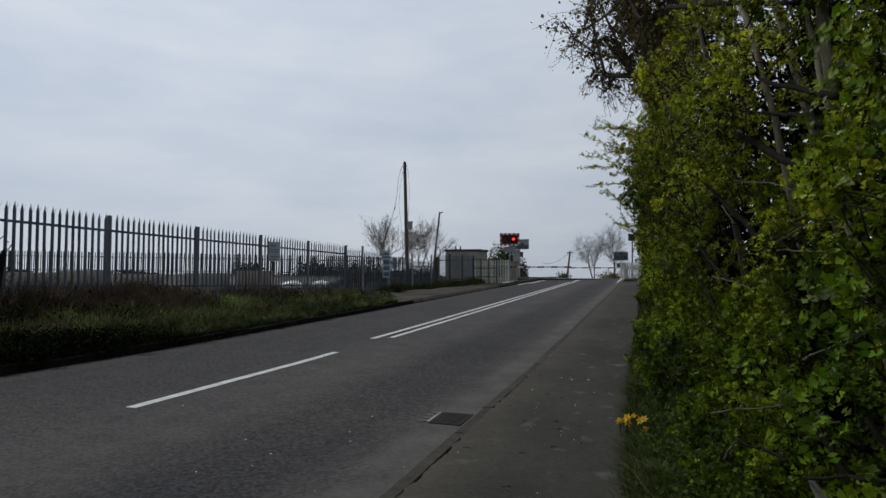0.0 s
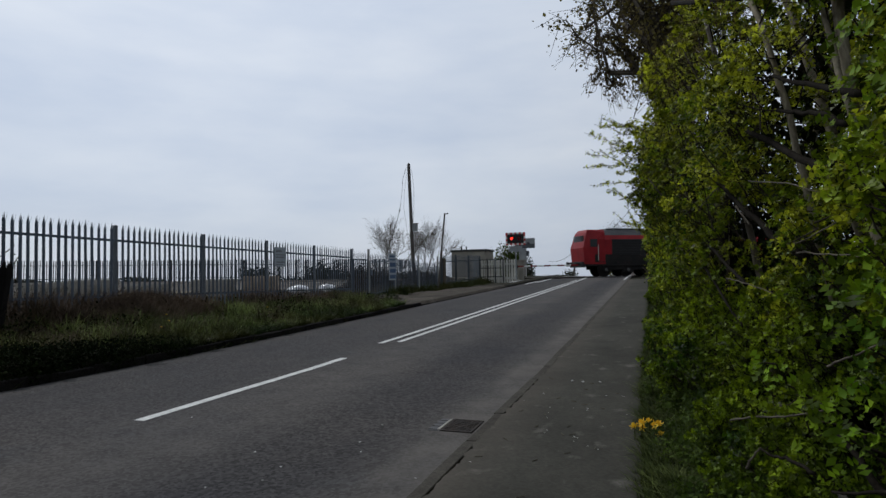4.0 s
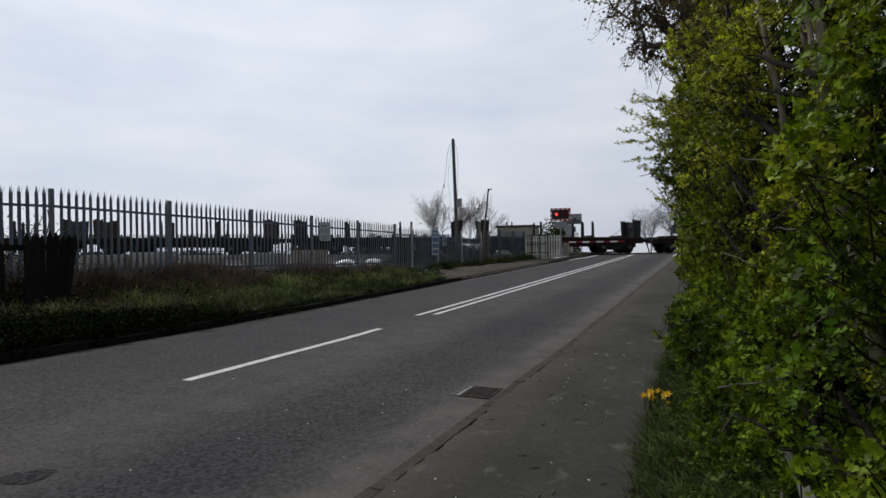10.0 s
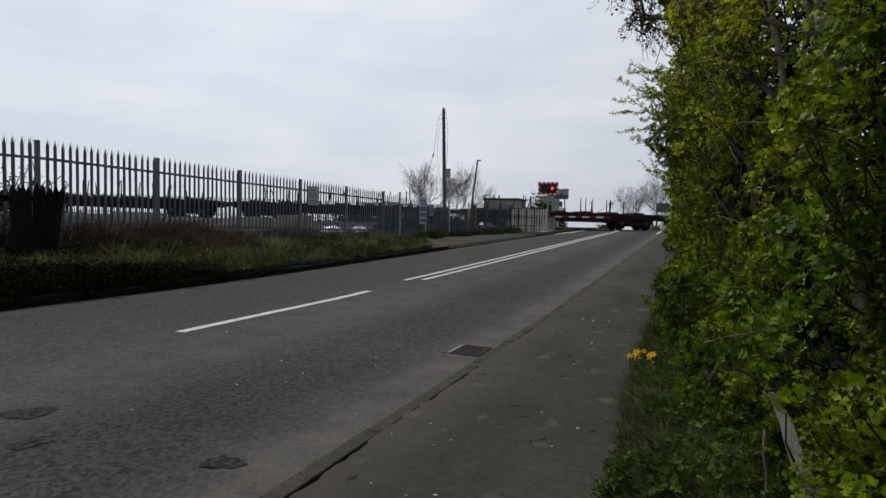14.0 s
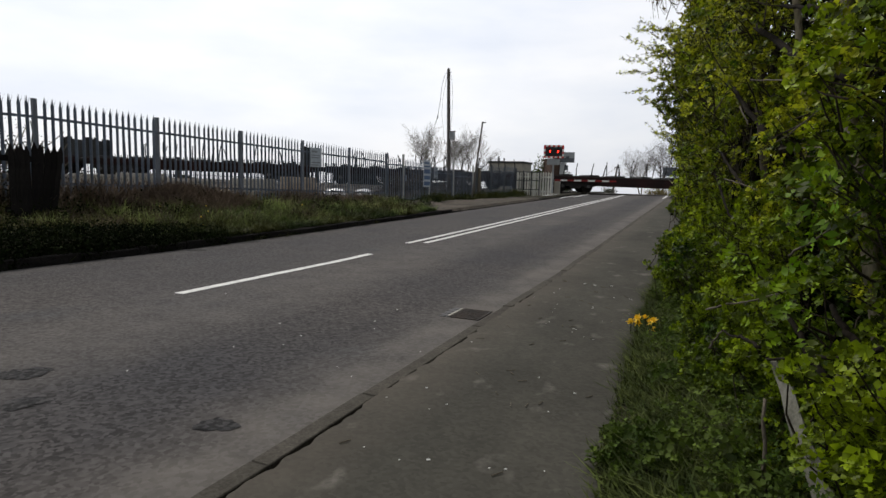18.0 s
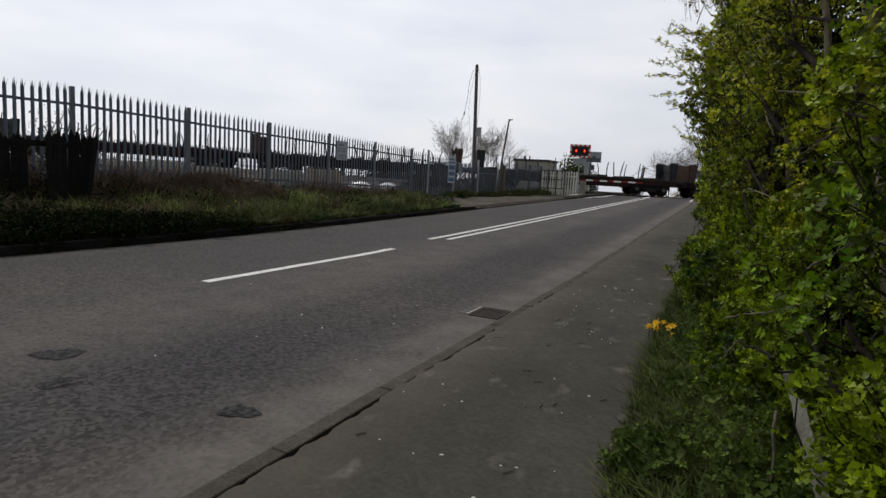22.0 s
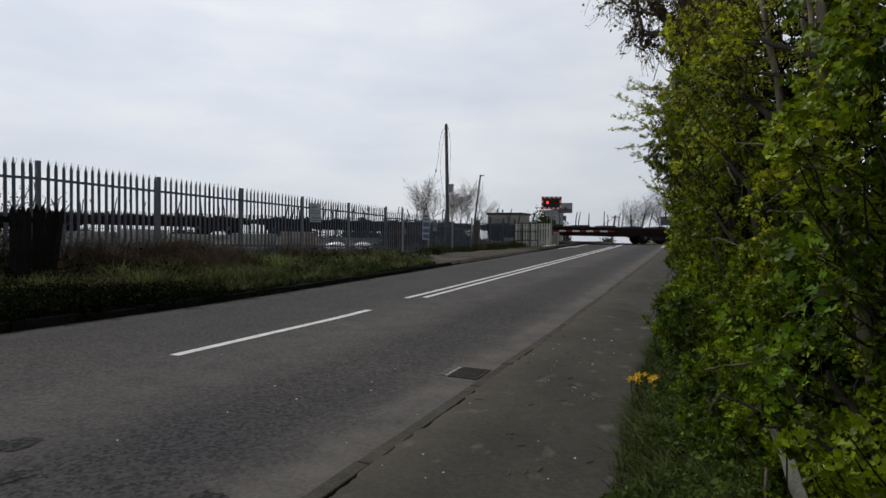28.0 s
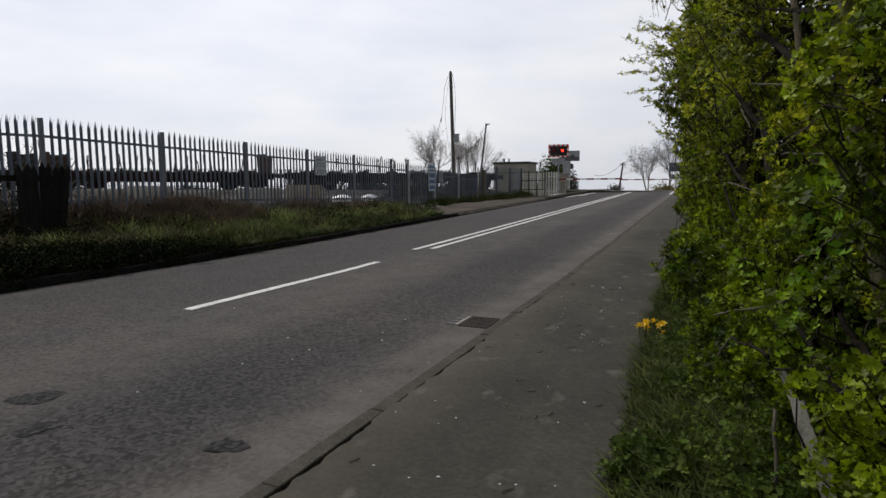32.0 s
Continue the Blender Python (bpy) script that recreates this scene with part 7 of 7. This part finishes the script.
    lay_blades("footway_grass", x, y, (0.022 + 0.075 * np.clip(f * 2.2, 0, 1)) * (0.25 + 1.1 * tuft), rng, 0.009, 1.9, LUSH, "soft bank of grass at the foot of the hedge")
    n = 9000
    y = 1.8 + rng.random(n) ** 1.6 * 16
    f = rng.random(n)
    x = path_edge(y) + 0.10 + f * (face_x(y, 0.1) + 0.30 - path_edge(y)).clip(0.3, 1.0)
    tuft = value_noise(np.stack([x, y, 0 * x], 1), 6.0, 8)
    keep = tuft * 0.8 + f * 0.45 + 0.25 * rng.random(n) > 0.74
    x, y, f = x[keep], y[keep], f[keep]
    p = np.stack([x, y, ground_z(x, y) + 0.03 + (0.05 + 0.26 * f) * rng.random(len(x))], 1)
    keep = hide_nothing(p, bare_points(), rng)
    x, p = x[keep], p[keep]
    b, w, u = rosette_leaves(rng, p, rng.normal(size=p.shape) * 0.35 + np.array([-0.25, -0.2, 0.8]), 6)
    big = np.repeat(rng.random(len(x)) < 0.10, 6)
    for name, pick, size, m, label in (("hedge_weeds", ~big, 0.026, WEEDLEAF, "fresh green weeds at the foot of the hedge"), ("dock_leaves", big, 0.055, WEEDLEAF, "broad-leaved weeds at the foot of the hedge")):
        me = lobed_mesh(name, b[pick], w[pick], u[pick], size, rng, 0.9)
        me.materials.append(m)
        tagged(new(name, me), label, "weeds", kind="stuff")
    x, y = tufts(rng, 240, 0.0, 0.5, 1.9, 9.0, 46, 0.05)
    x = x + path_edge(y) + 0.14
    lay_blades("hedge_tussocks", x, y, np.repeat(rng.uniform(0.04, 0.10, 240), 46) * (0.4 + 0.5 * rng.random(len(x))), rng, 0.009, 0.9, LUSH, "tufts of grass at the foot of the hedge")


make_grass()


def make_flowers():
    f = thing("daffodil_clump", "small clump of yellow daffodils by the footway", "flowers", pose(0.11, 5.42, 0.02))
    rng = random.Random(3)
    for k in range(7):
        x, y, h = rng.uniform(-0.1, 0.12), rng.uniform(-0.1, 0.1), rng.uniform(0.08, 0.2)
        tilt = Matrix.Translation((x, y, h)) @ Euler((rng.uniform(0.4, 1.3), rng.uniform(-0.8, 0.8), rng.uniform(0, 6))).to_matrix().to_4x4()
        bm = bmesh.new()
        for i in range(6):
            a = i * math.pi / 3
            v = [bm.verts.new(p) for p in ((0, 0, 0), (0.018 * math.cos(a - 0.5), 0.018 * math.sin(a - 0.5), 0.004), (0.045 * math.cos(a), 0.045 * math.sin(a), 0.012), (0.018 * math.cos(a + 0.5), 0.018 * math.sin(a + 0.5), 0.004))]
            bm.faces.new(v)
        rod(bm, (0, 0, 0), (0, 0, 0.03), 0.010, 0.016, 10, cap=False)
        part("bloom", bm, YELLOW, f, m=tilt)
        part("stalk", rodded((x, y, -0.03), (x, y, h), 0.004, n=5), GRASS, f)


make_flowers()


def make_dandelions():
    rng = random.Random(31)
    me = bpy.data.meshes.new("bloom")
    bm = bmesh.new()
    rod(bm, (0, 0, 0), (0, 0, 0.012), 0.008, 0.020, 12)
    bmesh.ops.create_uvsphere(bm, u_segments=10, v_segments=5, radius=0.017, matrix=Matrix.LocRotScale((0, 0, 0.013), None, (1, 1, 0.35)))
    bm.to_mesh(me)
    bm.free()
    for k in range(7):
        x, y = rng.uniform(-9.3, -8.0), rng.uniform(8.0, 17.0)
        d = thing("dandelion", "yellow dandelion flower in the verge grass", "flower", pose(x, y, float(rough_z(x, y))), group="dandelions on the verge")
        h = rng.uniform(0.12, 0.22)
        part("stalk", rodded((0, 0, -0.02), (0, 0, h), 0.004, n=5), GRASS, d)
        part("bloom", me, YELLOW, d, m=pose(0, 0, h, rng.uniform(10, 50), 0, rng.uniform(0, 360)))


make_dandelions()


def make_stake():
    s = thing("broken_stake", "pale weathered broken board leaning in the foot of the hedge", "stake")
    bm = bmesh.new()
    a, b = Vector(BOARD[1]), Vector(BOARD[0])
    side, thick = Vector((0.86, -0.2, 0.36)).normalized(), Vector((0.15, 0.97, 0.16)).normalized()
    rows = []
    for f, w in ((0, 0.036), (0.2, 0.035), (0.42, 0.031), (0.6, 0.025), (0.72, 0.024), (0.84, 0.021), (0.93, 0.016), (1.0, 0.009)):
        p = a.lerp(b, f) + side * 0.006 * math.sin(f * 17)
        rows.append([bm.verts.new(p + side * i * w + thick * j * 0.010) for i, j in ((-1, -1), (1, -1), (1, 1), (-1, 1))])
    for r, q in zip(rows, rows[1:]):
        for i in range(4):
            bm.faces.new((r[i], r[(i + 1) % 4], q[(i + 1) % 4], q[i]))
    bm.faces.new(rows[0][::-1])
    bm.faces.new(rows[-1])
    part("board", bm, STAKEWOOD, s)
    rng = np.random.default_rng(12)
    ob = new("cut_branch", limb_mesh("cut_branch", crooked(rng, [(0.72, 2.72, 0.12), (0.705, 2.82, 0.50)], 6, 0.004), np.linspace(0.009, 0.006, 6)))
    ob.data.materials.append(BARK)
    tagged(ob, "thin pale cut stem standing in the hedge foot", "branch")


make_stake()


def make_litter():
    rng = np.random.default_rng(9)
    spots = [(-0.43, 7.8), (-0.62, 7.75), (-0.75, 7.8), (-1.5, 3.6), (-1.35, 4.3)]
    spots += [(rng.uniform(-1.1, 0.0), rng.uniform(2.4, 7.5)) for _ in range(38)] + [(rng.uniform(-4.2, -1.4), rng.uniform(2.6, 6.0)) for _ in range(10)]
    for k, (x, y) in enumerate(spots):
        bm = bmesh.new()
        r = 0.017 if k < 3 else rng.uniform(0.0035, 0.009)
        bmesh.ops.create_icosphere(bm, subdivisions=1, radius=r)
        for v in bm.verts:
            v.co = Vector((v.co.x * rng.uniform(0.7, 1.6), v.co.y * rng.uniform(0.7, 1.3), v.co.z * 0.45))
        z = float(road_z(y)) + (0.03 if x > -1.14 else 0.0)
        solid("stone_chip" if k > 2 else "litter_scrap", bm, LITTER, "pale scrap lying on the footway" if k < 3 else "small pale stone chip on the ground", "litter", m=pose(x, y, z + r * 0.3, 0, 0, rng.uniform(0, 180)))
    for k in range(34):
        x, y = rng.uniform(-1.1, -0.02), rng.uniform(2.5, 8)
        a = rng.uniform(0, 6.28)
        solid("dead_twig", rodded((x, y, 0.036), (x + 0.06 * math.cos(a), y + 0.06 * math.sin(a), 0.037), 0.003, n=5), BARK, "short dead twig on the footway", "twig")


make_litter()


# ---- kerbs, stone by stone ----
def make_kerbs():
    k = thing("kerb_left", "row of dirty low kerbstones along the verge", "kerb", kind="structure")
    me = mesh_of("kerbstone", boxed((-0.065, 0.004, -0.2), (0.065, 0.911, 0.0), 0.012))
    rng = random.Random(2)
    y = -4.0
    while y < 45:
        drop = 0.125 if y < 19.5 else (0.03 if y < 33 else 0.07)
        part("kerbstone", me, KERB, k, m=pose(-7.47 + rng.uniform(-0.008, 0.008), y, float(road_z(y)) + drop + rng.uniform(-0.022, 0.012), math.degrees(math.atan(float(road_z(y + 0.9) - road_z(y)) / 0.915)), rng.uniform(-5, 5), rng.uniform(-0.8, 0.8)))
        y += 0.915
    e = thing("kerb_right", "row of sunken worn edging stones along the footway", "kerb", kind="structure")
    me = mesh_of("edging_stone", boxed((-0.048, 0.002, -0.15), (0.048, 0.913, 0.0), 0.005))
    y = -4.0
    while y < 44:
        part("edging_stone", me, EDGING, e, m=pose(-1.218 + rng.uniform(-0.008, 0.008), y, float(road_z(y)) + 0.022 + rng.uniform(-0.004, 0.006), math.degrees(math.atan(float(road_z(y + 0.9) - road_z(y)) / 0.915)), rng.uniform(-2, 2), rng.uniform(-0.3, 0.3)))
        y += 0.915


make_kerbs()


FLASH, FLASH_START = 0.724, 0.60      # the two lamps flash in turn


def motions():
    for ob, start in TRAIN:
        rows = []
        for t in (0, 4, 8, 12, 16, 20, 24, 28, 32):
            s = start - run(t)
            rows.append((t, TRACK @ pose(s, 0, 0)))
        walk(ob, rows)
    half = FLASH / 2
    for lens, late in zip(LENSES, (half, 0.0)):
        home = lens.matrix_basis.copy()
        shut = home @ pose(0, 0, 0, 0, 0, -88)
        rows, t = [], FLASH_START + late - FLASH
        while t < 32.5:
            for s, m in ((t, shut), (t + 0.06, home), (t + half, home), (t + half + 0.06, shut)):
                if 0 <= s <= 32.0:
                    rows.append((s, m))
            t += FLASH
        rows.insert(0, (0, rows[0][1]))
        rows.append((32, rows[-1][1]))
        walk(lens, rows)


motions()
